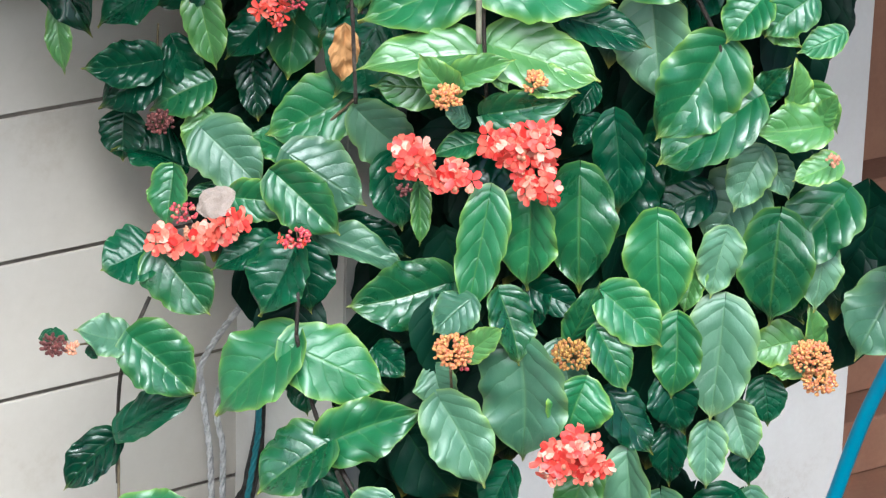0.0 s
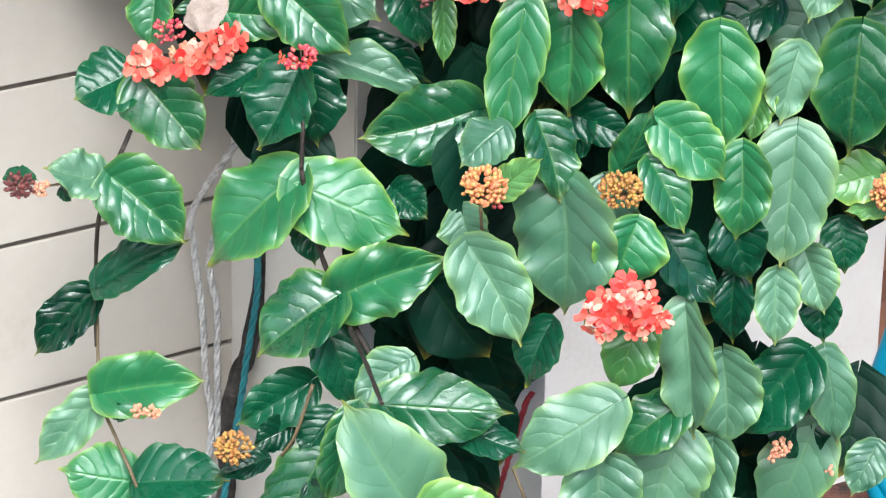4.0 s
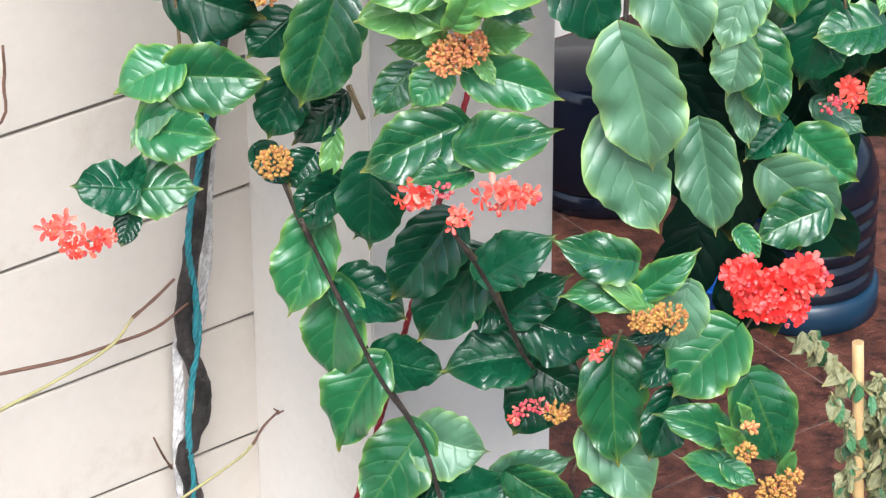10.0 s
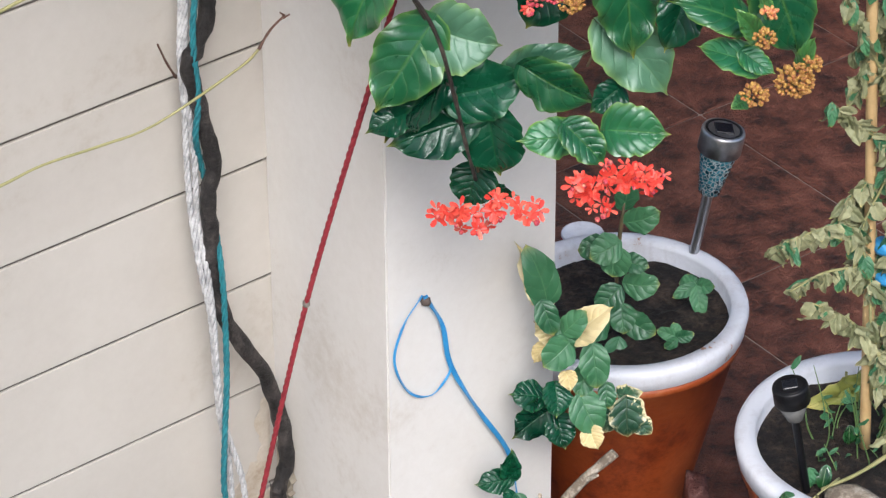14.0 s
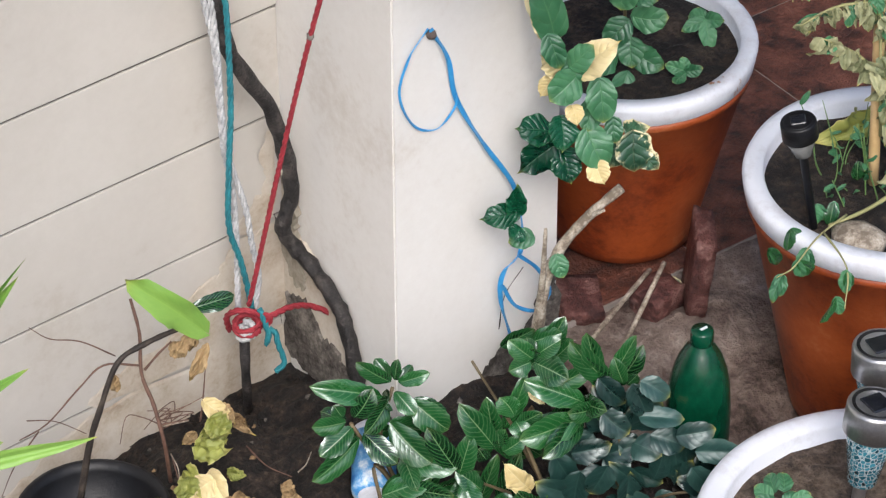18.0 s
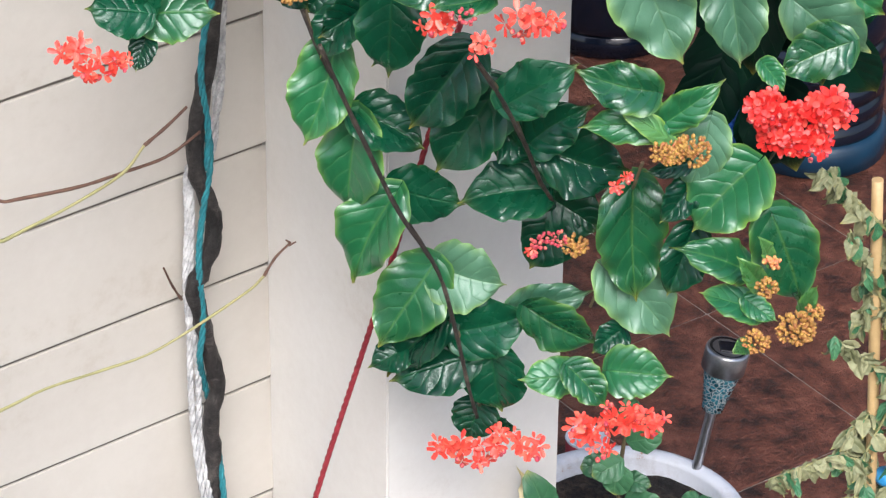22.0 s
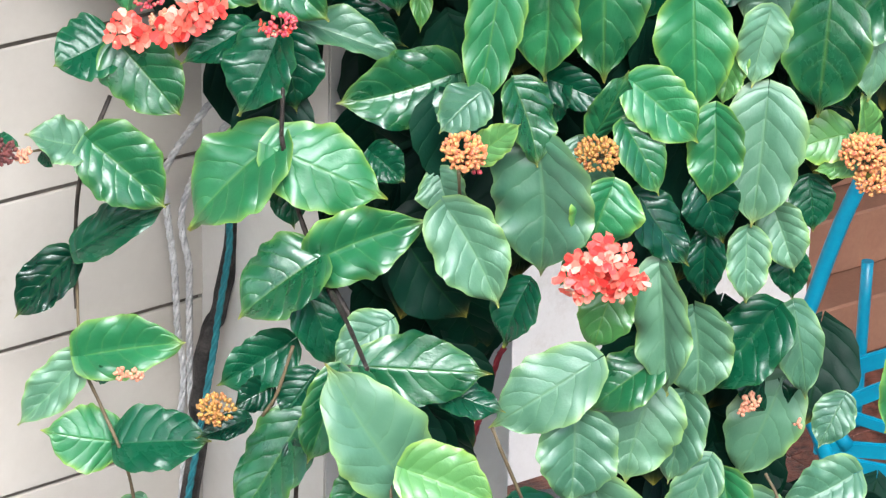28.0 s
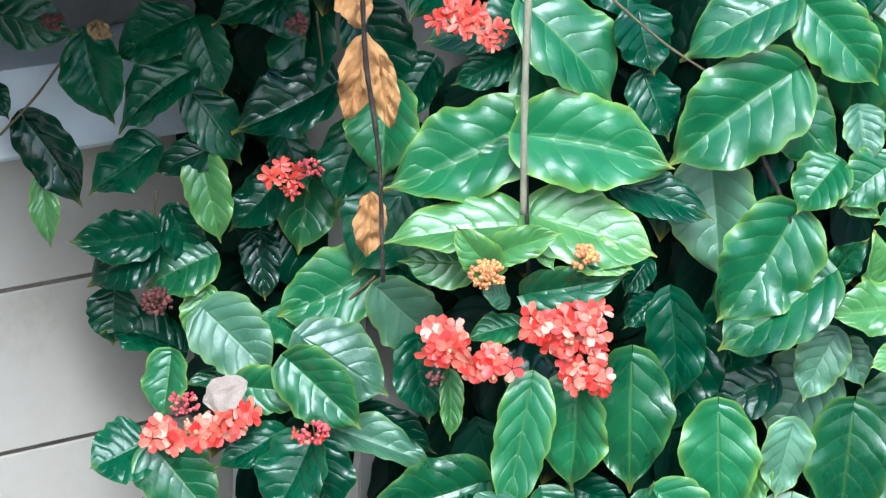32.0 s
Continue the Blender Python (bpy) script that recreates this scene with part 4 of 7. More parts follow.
leaf("d", (-0.370, -0.416, 2.103), (-0.295, -0.496, 2.121), 0.070)
leaf("d", (-0.378, -0.359, 2.176), (-0.368, -0.395, 2.183), 0.021)
leaf("d", (-0.187, -0.498, 2.221), (-0.269, -0.470, 2.170), 0.056)
leaf("d", (-0.213, -0.501, 2.169), (-0.263, -0.496, 2.154), 0.036)
leaf("d", (-0.176, -0.511, 2.296), (-0.158, -0.553, 2.200), 0.059)
leaf("d", (-0.179, -0.539, 2.195), (-0.222, -0.539, 2.145), 0.045)
leaf("g", (-0.202, -0.548, 2.144), (-0.278, -0.525, 2.020), 0.074)
leaf("d", (-0.256, -0.513, 2.145), (-0.316, -0.500, 2.134), 0.028)
leaf("g", (-0.193, -0.610, 2.227), (-0.234, -0.611, 2.115), 0.050)
leaf("s", (-0.182, -0.728, 2.136), (-0.262, -0.703, 2.289), 0.093)
leaf("g", (-0.191, -0.696, 2.134), (-0.256, -0.681, 2.088), 0.050)
leaf("y", (-0.201, -0.763, 2.169), (-0.130, -0.841, 2.138), 0.070)
leaf("g", (-0.184, -0.652, 2.250), (-0.080, -0.752, 2.256), 0.071)
leaf("s", (-0.126, -0.614, 2.278), (-0.192, -0.598, 2.232), 0.048)
leaf("d", (-0.100, -0.686, 2.214), (-0.053, -0.748, 2.199), 0.044)
leaf("d", (0.019, -0.689, 2.319), (-0.024, -0.689, 2.250), 0.055)
leaf("d", (-0.217, -0.547, 2.116), (-0.218, -0.576, 2.099), 0.026)
leaf("s", (0.062, -0.760, 2.235), (-0.052, -0.711, 2.161), 0.077)
leaf("y", (0.094, -0.758, 2.337), (0.061, -0.765, 2.243), 0.055)
leaf("s", (0.159, -0.758, 2.330), (0.150, -0.781, 2.167), 0.068)
leaf("g", (0.170, -0.752, 2.210), (0.085, -0.723, 2.151), 0.061)
leaf("s", (0.189, -0.721, 2.149), (0.151, -0.724, 2.034), 0.093)
leaf("s", (0.247, -0.714, 2.125), (0.220, -0.724, 2.015), 0.054)
leaf("s", (0.057, -0.739, 2.158), (0.042, -0.758, 2.051), 0.082)
leaf("d", (0.353, -0.746, 2.226), (0.273, -0.720, 2.128), 0.074)
leaf("s", (0.376, -0.758, 2.227), (0.383, -0.791, 2.109), 0.051)
leaf("s", (0.399, -0.722, 2.116), (0.340, -0.711, 1.972), 0.080)
leaf("s", (0.444, -0.785, 2.101), (0.406, -0.788, 2.042), 0.045)
leaf("s", (0.265, -0.744, 2.044), (0.213, -0.738, 1.948), 0.051)
leaf("g", (0.294, -0.739, 2.016), (0.299, -0.772, 1.895), 0.059)
leaf("s", (0.449, -0.808, 2.004), (0.361, -0.776, 1.968), 0.066)
leaf("y", (0.432, -0.813, 1.941), (0.393, -0.815, 1.898), 0.029)
leaf("s", (0.099, -0.730, 2.047), (0.145, -0.791, 1.898), 0.086)
leaf("d", (-0.017, -0.728, 2.059), (0.024, -0.785, 1.948), 0.088)
leaf("s", (0.035, -0.770, 1.949), (0.053, -0.812, 1.773), 0.094)
leaf("s", (0.247, -0.757, 1.957), (0.198, -0.753, 1.879), 0.055)
leaf("s", (0.225, -0.756, 1.891), (0.197, -0.766, 1.824), 0.058)
leaf("g", (0.261, -0.741, 1.886), (0.277, -0.781, 1.770), 0.065)
leaf("d", (0.372, -0.748, 1.900), (0.332, -0.750, 1.780), 0.071)
leaf("g", (0.414, -0.798, 1.872), (0.331, -0.770, 1.868), 0.058)
leaf("g", (0.493, -0.761, 1.764), (0.437, -0.752, 1.741), 0.040)
leaf("s", (0.417, -0.687, 1.722), (0.455, -0.742, 1.691), 0.040)
leaf("g", (0.382, -0.698, 1.691), (0.433, -0.762, 1.632), 0.073)
leaf("s", (0.308, -0.726, 1.677), (0.377, -0.802, 1.609), 0.078)
leaf("s", (0.173, -0.752, 1.786), (0.178, -0.784, 1.647), 0.067)
leaf("s", (0.053, -0.735, 1.823), (0.087, -0.787, 1.677), 0.084)
leaf("d", (0.338, -0.718, 1.728), (0.281, -0.708, 1.690), 0.042)
leaf("s", (0.264, -0.722, 1.823), (0.257, -0.747, 1.727), 0.039)
leaf("y", (-0.217, -0.781, 2.092), (-0.131, -0.870, 2.114), 0.073)
leaf("y", (-0.191, -0.739, 2.072), (-0.286, -0.703, 2.077), 0.054)
leaf("y", (-0.166, -0.707, 2.030), (-0.267, -0.667, 2.015), 0.061)
leaf("y", (-0.230, -0.811, 2.055), (-0.210, -0.854, 2.130), 0.043)
leaf("g", (-0.153, -0.767, 2.045), (-0.125, -0.816, 2.040), 0.033)
leaf("y", (-0.142, -0.747, 1.991), (-0.116, -0.794, 2.008), 0.036)
leaf("y", (-0.162, -0.688, 1.963), (-0.226, -0.673, 1.974), 0.036)
leaf("y", (-0.184, -0.723, 1.990), (-0.227, -0.723, 2.028), 0.024)
leaf("g", (-0.163, -0.697, 1.938), (-0.208, -0.695, 1.901), 0.044)
leaf("y", (-0.146, -0.736, 1.960), (-0.143, -0.767, 1.942), 0.019)
leaf("g", (-0.141, -0.717, 1.934), (-0.069, -0.796, 1.909), 0.056)
leaf("g", (-0.161, -0.729, 1.850), (-0.088, -0.808, 1.888), 0.060)
leaf("g", (-0.158, -0.622, 1.908), (-0.207, -0.617, 1.856), 0.041)
leaf("g", (-0.149, -0.705, 1.865), (-0.256, -0.660, 1.814), 0.072)
leaf("g", (-0.158, -0.733, 1.820), (-0.228, -0.715, 1.822), 0.034)
leaf("g", (-0.201, -0.530, 1.979), (-0.250, -0.526, 1.834), 0.078)
leaf("d", (-0.217, -0.459, 1.929), (-0.272, -0.450, 1.882), 0.051)
leaf("d", (-0.217, -0.457, 1.852), (-0.255, -0.460, 1.772), 0.058)
leaf("d", (-0.153, -0.468, 1.807), (-0.219, -0.452, 1.755), 0.049)
leaf("y", (-0.174, -0.481, 1.773), (-0.197, -0.494, 1.712), 0.025)
leaf("d", (-0.339, -0.399, 1.976), (-0.268, -0.477, 1.944), 0.084)
leaf("s", (-0.339, -0.407, 2.017), (-0.398, -0.397, 1.974), 0.037)
leaf("g", (-0.349, -0.415, 1.888), (-0.424, -0.392, 1.864), 0.062)
leaf("g", (-0.348, -0.407, 1.867), (-0.270, -0.490, 1.872), 0.077)
leaf("s", (-0.353, -0.401, 1.846), (-0.411, -0.390, 1.784), 0.041)
leaf("g", (-0.381, -0.389, 1.798), (-0.322, -0.459, 1.798), 0.065)
leaf("d", (-0.409, -0.402, 1.732), (-0.479, -0.383, 1.753), 0.058)
leaf("g", (-0.405, -0.377, 1.718), (-0.350, -0.444, 1.737), 0.063)
leaf("d", (-0.406, -0.382, 1.722), (-0.403, -0.413, 1.779), 0.027)
leaf("d", (-0.408, -0.388, 1.694), (-0.431, -0.402, 1.660), 0.029)
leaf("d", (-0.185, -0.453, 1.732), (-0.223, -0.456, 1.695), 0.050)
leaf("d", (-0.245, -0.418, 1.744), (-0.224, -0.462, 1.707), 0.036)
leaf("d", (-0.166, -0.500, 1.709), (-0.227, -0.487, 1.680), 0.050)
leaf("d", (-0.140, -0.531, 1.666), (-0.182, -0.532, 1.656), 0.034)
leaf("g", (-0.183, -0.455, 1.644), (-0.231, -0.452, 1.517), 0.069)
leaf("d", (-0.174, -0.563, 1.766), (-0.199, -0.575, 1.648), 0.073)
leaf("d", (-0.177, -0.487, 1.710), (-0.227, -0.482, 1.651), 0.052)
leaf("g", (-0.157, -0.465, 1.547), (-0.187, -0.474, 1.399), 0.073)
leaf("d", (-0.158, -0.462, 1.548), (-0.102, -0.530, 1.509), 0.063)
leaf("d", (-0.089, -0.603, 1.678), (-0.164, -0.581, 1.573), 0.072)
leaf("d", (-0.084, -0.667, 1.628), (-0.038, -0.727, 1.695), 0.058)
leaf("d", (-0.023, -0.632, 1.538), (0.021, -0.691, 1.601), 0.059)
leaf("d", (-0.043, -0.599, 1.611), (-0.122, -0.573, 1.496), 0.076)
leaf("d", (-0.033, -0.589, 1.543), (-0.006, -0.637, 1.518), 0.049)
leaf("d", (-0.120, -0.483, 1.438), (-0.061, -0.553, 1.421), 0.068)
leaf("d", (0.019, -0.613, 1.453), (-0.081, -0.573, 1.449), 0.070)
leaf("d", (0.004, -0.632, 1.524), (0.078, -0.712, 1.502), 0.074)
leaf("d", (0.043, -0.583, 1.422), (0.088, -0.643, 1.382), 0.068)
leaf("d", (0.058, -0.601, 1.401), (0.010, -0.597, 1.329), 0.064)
leaf("g", (-0.123, -0.499, 1.440), (-0.192, -0.481, 1.315), 0.074)
leaf("g", (-0.082, -0.523, 1.333), (-0.157, -0.501, 1.214), 0.079)
leaf("s", (-0.074, -0.515, 1.324), (-0.016, -0.584, 1.306), 0.081)
leaf("d", (-0.053, -0.522, 1.249), (-0.142, -0.490, 1.168), 0.063)
leaf("d", (-0.055, -0.531, 1.226), (0.008, -0.604, 1.267), 0.072)
leaf("s", (0.011, -0.567, 1.258), (0.075, -0.640, 1.294), 0.048)
leaf("g", (-0.002, -0.614, 1.286), (0.058, -0.684, 1.235), 0.062)
leaf("g", (0.073, -0.753, 1.636), (-0.018, -0.720, 1.675), 0.051)
leaf("g", (0.100, -0.757, 1.585), (-0.006, -0.713, 1.596), 0.045)
leaf("y", (0.093, -0.766, 1.568), (0.027, -0.751, 1.629), 0.027)
leaf("g", (0.088, -0.746, 1.581), (0.128, -0.803, 1.649), 0.040)
leaf("d", (0.130, -0.755, 1.521), (0.073, -0.745, 1.519), 0.021)
leaf("s", (0.158, -0.757, 1.573), (0.126, -0.764, 1.476), 0.060)
leaf("g", (0.103, -0.683, 1.465), (0.098, -0.709, 1.301), 0.079)
leaf("d", (0.153, -0.739, 1.483), (0.105, -0.735, 1.433), 0.039)
leaf("g", (0.208, -0.789, 1.510), (0.130, -0.764, 1.426), 0.087)
leaf("d", (0.162, -0.731, 1.406), (0.124, -0.734, 1.318), 0.051)
leaf("s", (0.085, -0.658, 1.335), (0.145, -0.729, 1.244), 0.073)
leaf("g", (0.192, -0.808, 1.370), (0.105, -0.777, 1.420), 0.046)
leaf("g", (0.203, -0.820, 1.317), (0.125, -0.795, 1.358), 0.040)
leaf("g", (0.211, -0.820, 1.453), (0.240, -0.869, 1.322), 0.075)
leaf("y", (0.184, -0.837, 1.371), (0.146, -0.840, 1.419), 0.025)
leaf("y", (0.198, -0.835, 1.398), (0.172, -0.847, 1.445), 0.020)
leaf("y", (0.243, -0.853, 1.311), (0.239, -0.880, 1.367), 0.020)
leaf("y", (0.202, -0.802, 1.259), (0.172, -0.810, 1.259), 0.020)
leaf("g", (0.182, -0.813, 1.339), (0.201, -0.855, 1.320), 0.027)
leaf("g", (0.248, -0.743, 1.617), (0.256, -0.778, 1.591), 0.025)
leaf("g", (0.344, -0.794, 1.639), (0.257, -0.763, 1.608), 0.060)
leaf("d", (0.102, -0.675, 1.249), (0.059, -0.674, 1.227), 0.036)
leaf("d", (-0.039, -0.547, 1.192), (-0.139, -0.507, 1.169), 0.067)
leaf("d", (-0.019, -0.560, 1.203), (-0.023, -0.586, 1.111), 0.077)
leaf("d", (-0.095, -0.488, 1.200), (-0.152, -0.478, 1.181), 0.043)
leaf("d", (0.008, -0.502, 1.079), (-0.019, -0.512, 1.030), 0.054)
leaf("d", (0.023, -0.514, 1.045), (0.033, -0.550, 1.049), 0.019)
leaf("g", (0.052, -0.655, 1.187), (-0.023, -0.633, 1.193), 0.044)
leaf("g", (0.022, -0.669, 1.219), (0.051, -0.718, 1.175), 0.042)
leaf("g", (0.068, -0.693, 1.208), (0.116, -0.756, 1.217), 0.058)
cluster("bud", (-0.079, -0.658, 2.840), 0.020)
cluster("bud", (0.033, -0.692, 2.852), 0.017)
cluster("pink", (-0.059, -0.556, 2.728), 0.029)
cluster("pink", (-0.045, -0.601, 2.724), 0.024)
cluster("pink", (-0.032, -0.625, 2.715), 0.018)
cluster("pink", (0.005, -0.670, 2.766), 0.030)
cluster("pink", (0.042, -0.695, 2.775), 0.023)
cluster("pink", (0.046, -0.697, 2.719), 0.030)
cluster("pink", (0.023, -0.681, 2.742), 0.020)
cluster("pink", (-0.299, -0.319, 2.580), 0.020)
cluster("redbud", (-0.273, -0.325, 2.616), 0.018)
cluster("pink", (-0.261, -0.372, 2.590), 0.020)
cluster("pink", (-0.243, -0.402, 2.619), 0.020)
cluster("salm", (-0.270, -0.347, 2.596), 0.015)
cluster("seed", (-0.257, -0.234, 2.715), 0.019)
cluster("redbud", (-0.198, -0.496, 2.620), 0.017)
cluster("red", (-0.211, -0.486, 2.617), 0.007)
cluster("red", (-0.197, -0.501, 2.615), 0.007)
cluster("bud", (-0.081, -0.693, 2.507), 0.026)
cluster("redbud", (-0.068, -0.690, 2.486), 0.012)
cluster("budg", (0.080, -0.731, 2.483), 0.025)
cluster("bud", (0.418, -0.815, 2.442), 0.028)
cluster("bud", (0.430, -0.823, 2.409), 0.024)
cluster("seed", (-0.461, -0.312, 2.458), 0.018)
cluster("salm", (-0.441, -0.325, 2.455), 0.010)
cluster("pink", (0.041, -0.799, 2.374), 0.034)
cluster("pink", (0.019, -0.786, 2.359), 0.022)
cluster("pink", (0.066, -0.809, 2.355), 0.023)
cluster("salm", (0.367, -0.890, 2.751), 0.009)
cluster("seed", (-0.073, -0.556, 2.684), 0.009)
cluster("red", (-0.050, -0.546, 3.108), 0.029)
cluster("red", (-0.026, -0.579, 3.093), 0.020)
cluster("red", (-0.154, -0.347, 2.891), 0.021)
cluster("red", (-0.139, -0.345, 2.871), 0.013)
cluster("redbud", (-0.130, -0.373, 2.901), 0.015)
cluster("seed", (-0.417, -0.265, 3.082), 0.013)
cluster("seed", (-0.177, -0.405, 3.086), 0.014)
cluster("budg", (-0.307, -0.527, 2.177), 0.022)
cluster("budg", (-0.283, -0.508, 1.999), 0.022)
cluster("budg", (-0.303, -0.493, 1.998), 0.009)
cluster("budg", (-0.266, -0.526, 2.001), 0.009)
cluster("budg", (-0.267, -0.491, 1.763), 0.023)
cluster("bud", (-0.187, -0.736, 1.975), 0.025)
cluster("bud", (-0.177, -0.759, 1.993), 0.025)
cluster("salm", (0.326, -0.746, 2.111), 0.013)
cluster("salm", (0.318, -0.741, 2.099), 0.008)
cluster("red", (0.406, -0.755, 1.762), 0.021)
cluster("redbud", (0.387, -0.746, 1.751), 0.014)
cluster("salm", (-0.378, -0.433, 2.203), 0.008)
cluster("salm", (-0.368, -0.449, 2.206), 0.008)
cluster("salm", (0.369, -0.787, 2.086), 0.006)
cluster("red", (-0.520, -0.411, 1.718), 0.020)
cluster("red", (-0.498, -0.426, 1.697), 0.021)
cluster("red", (-0.473, -0.439, 1.702), 0.016)
cluster("red", (-0.217, -0.713, 1.799), 0.021)
cluster("redbud", (-0.210, -0.752, 1.818), 0.014)
cluster("red", (-0.181, -0.744, 1.769), 0.016)
cluster("red", (-0.158, -0.799, 1.820), 0.026)
cluster("red", (-0.123, -0.809, 1.812), 0.012)
cluster("budg", (0.061, -0.792, 1.575), 0.018)
cluster("budg", (0.089, -0.806, 1.575), 0.023)
cluster("deep", (0.221, -0.789, 1.584), 0.026)
cluster("deep", (0.265, -0.797, 1.544), 0.034)
cluster("deep", (0.299, -0.817, 1.572), 0.027)
cluster("deep", (0.242, -0.792, 1.538), 0.024)
cluster("deep", (0.279, -0.814, 1.528), 0.021)
cluster("redbud", (0.006, -0.626, 1.388), 0.013)
cluster("redbud", (0.024, -0.638, 1.392), 0.014)
cluster("budg", (0.040, -0.652, 1.383), 0.016)
cluster("red", (-0.002, -0.622, 1.375), 0.008)
cluster("red", (0.038, -0.728, 1.503), 0.008)
cluster("red", (0.041, -0.750, 1.527), 0.006)
cluster("bud", (0.171, -0.871, 1.422), 0.010)
cluster("budg", (0.165, -0.871, 1.390), 0.014)
cluster("budg", (0.213, -0.876, 1.317), 0.025)
cluster("budg", (0.230, -0.888, 1.339), 0.013)
cluster("budg", (0.176, -0.846, 1.295), 0.017)
cluster("red", (-0.048, -0.516, 1.038), 0.020)
cluster("red", (-0.021, -0.529, 1.019), 0.026)
cluster("red", (0.006, -0.557, 1.047), 0.022)
cluster("red", (0.023, -0.597, 1.055), 0.020)
cluster("red", (0.009, -0.721, 1.159), 0.025)
cluster("red", (0.036, -0.750, 1.183), 0.028)
cluster("red", (0.071, -0.771, 1.174), 0.025)
cluster("red", (0.031, -0.729, 1.123), 0.014)

stem([(-0.185, -0.543, 3.181), (-0.182, -0.545, 3.143), (-0.177, -0.548, 3.072), (-0.169, -0.554, 3.014), (-0.162, -0.559, 2.955), (-0.158, -0.561, 2.882), (-0.155, -0.563, 2.816)], 0.0026)
adopt(part("stem", tube([(-0.045, -0.668, 3.198), (-0.045, -0.668, 3.154), (-0.045, -0.668, 3.084), (-0.044, -0.668, 3.026), (-0.043, -0.670, 2.960), (-0.041, -0.670, 2.908)], 0.0046, 0.0040, knots=0.10), PALESHOOT, None, "pale green young shoot"), vine, vine_inv)

# leaves deep inside the vine, too many to tell apart, near-black for painted-in shade
inner = random.Random(5)
FRONT = list(LEAVES)
AWAY = Vector((0.57, 0.73, -0.36)).normalized()
CLEARINGS = [((0.232, -0.524, 2.170), 0.055), ((0.401, -0.640, 2.225), 0.03), ((0.512, -0.715, 2.236), 0.10), ((0.186, -0.491, 1.981), 0.05), ((0.186, -0.492, 1.791), 0.06), ((0.503, -0.710, 1.961), 0.05), ((0.572, -0.757, 2.734), 0.09), ((0.529, -0.728, 2.217), 0.07), ((0.227, -0.520, 2.174), 0.05), ((0.397, -0.637, 2.243), 0.02)]
SIDE = Vector((0.8241, -0.5664, 0.0))
DEEP = Vector((0.5664, 0.8241, 0.0))
iv, fv, uvv = [], [], []


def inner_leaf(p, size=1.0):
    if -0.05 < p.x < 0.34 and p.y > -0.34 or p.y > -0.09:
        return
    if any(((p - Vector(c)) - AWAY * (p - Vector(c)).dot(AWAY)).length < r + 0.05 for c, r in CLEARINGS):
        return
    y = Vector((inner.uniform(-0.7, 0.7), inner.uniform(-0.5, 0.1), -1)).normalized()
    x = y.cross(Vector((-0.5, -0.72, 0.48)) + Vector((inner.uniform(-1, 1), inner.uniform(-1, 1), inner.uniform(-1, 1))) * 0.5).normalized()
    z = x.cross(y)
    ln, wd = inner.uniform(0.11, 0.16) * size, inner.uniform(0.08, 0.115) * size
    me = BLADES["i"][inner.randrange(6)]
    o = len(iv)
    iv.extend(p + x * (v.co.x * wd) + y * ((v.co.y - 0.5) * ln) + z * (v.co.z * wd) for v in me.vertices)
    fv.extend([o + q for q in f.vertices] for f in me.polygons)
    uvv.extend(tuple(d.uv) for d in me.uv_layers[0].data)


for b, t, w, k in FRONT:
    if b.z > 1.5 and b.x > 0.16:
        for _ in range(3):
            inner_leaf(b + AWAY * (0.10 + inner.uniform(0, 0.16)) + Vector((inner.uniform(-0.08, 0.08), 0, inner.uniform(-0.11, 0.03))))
# the thick crown over the pillar and the right side: a second row of leaves in the gaps, and deeper ones coloured as
# shade
MIDS = [((b + t) / 2, (b + t).dot(SIDE) / 2, b.dot(DEEP)) for b, t, w, k in FRONT]
second = []
for s0, s1, z0, z1, count, row in ((0.06, 0.95, 2.46, 3.22, 800, 1), (0.20, 0.92, 2.24, 2.50, 150, 1), (-0.02, 0.10, 2.62, 3.2, 40, 1), (0.55, 0.92, 1.72, 2.24, 120, 1), (0.24, 0.52, 1.95, 2.26, 60, 0), (-0.02, 0.20, 2.52, 3.22, 150, 1)):
    for _ in range(count):
        s, z = inner.uniform(s0, s1), inner.uniform(z0, z1)
        near = sorted(((m[1] - s) ** 2 + (m[0].z - z) ** 2, m[2]) for m in MIDS)[:4]
        if near[0][0] > 0.03:
            continue
        a = sum(q[1] for q in near) / 4
        if row and near[0][0] > 0.055 ** 2 and all((s - q) ** 2 + (z - r) ** 2 > 0.075 ** 2 for q, r in second):
            p = SIDE * s + DEEP * (a + 0.035) + Vector((0, 0, z))
            if not (-0.05 < p.x < 0.34 and p.y > -0.34 or p.y > -0.09) and not any(((p - Vector(c)) - AWAY * (p - Vector(c)).dot(AWAY)).length < r + 0.07 for c, r in CLEARINGS):
                second.append((s, z))
                d = (SIDE * inner.uniform(-0.9, 0.9) + Vector((0, 0, -1)) - DEEP * inner.uniform(0.1, 0.5)).normalized() * inner.uniform(0.05, 0.07)
                # darker keys carry gap shade in their colour; paler ones on the right, sheen
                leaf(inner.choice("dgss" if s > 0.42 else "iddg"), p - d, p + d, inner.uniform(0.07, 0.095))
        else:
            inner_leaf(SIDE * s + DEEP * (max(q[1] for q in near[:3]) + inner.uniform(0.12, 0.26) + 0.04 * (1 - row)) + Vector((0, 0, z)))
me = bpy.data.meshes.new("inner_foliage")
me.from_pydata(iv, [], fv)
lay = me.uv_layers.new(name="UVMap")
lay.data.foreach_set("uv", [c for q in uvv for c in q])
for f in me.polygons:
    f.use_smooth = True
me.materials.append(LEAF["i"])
tagged(adopt(new("inner_foliage", me), vine, vine_inv), "dense inner leaves of the vine, near-black to carry shade", kind="stuff")

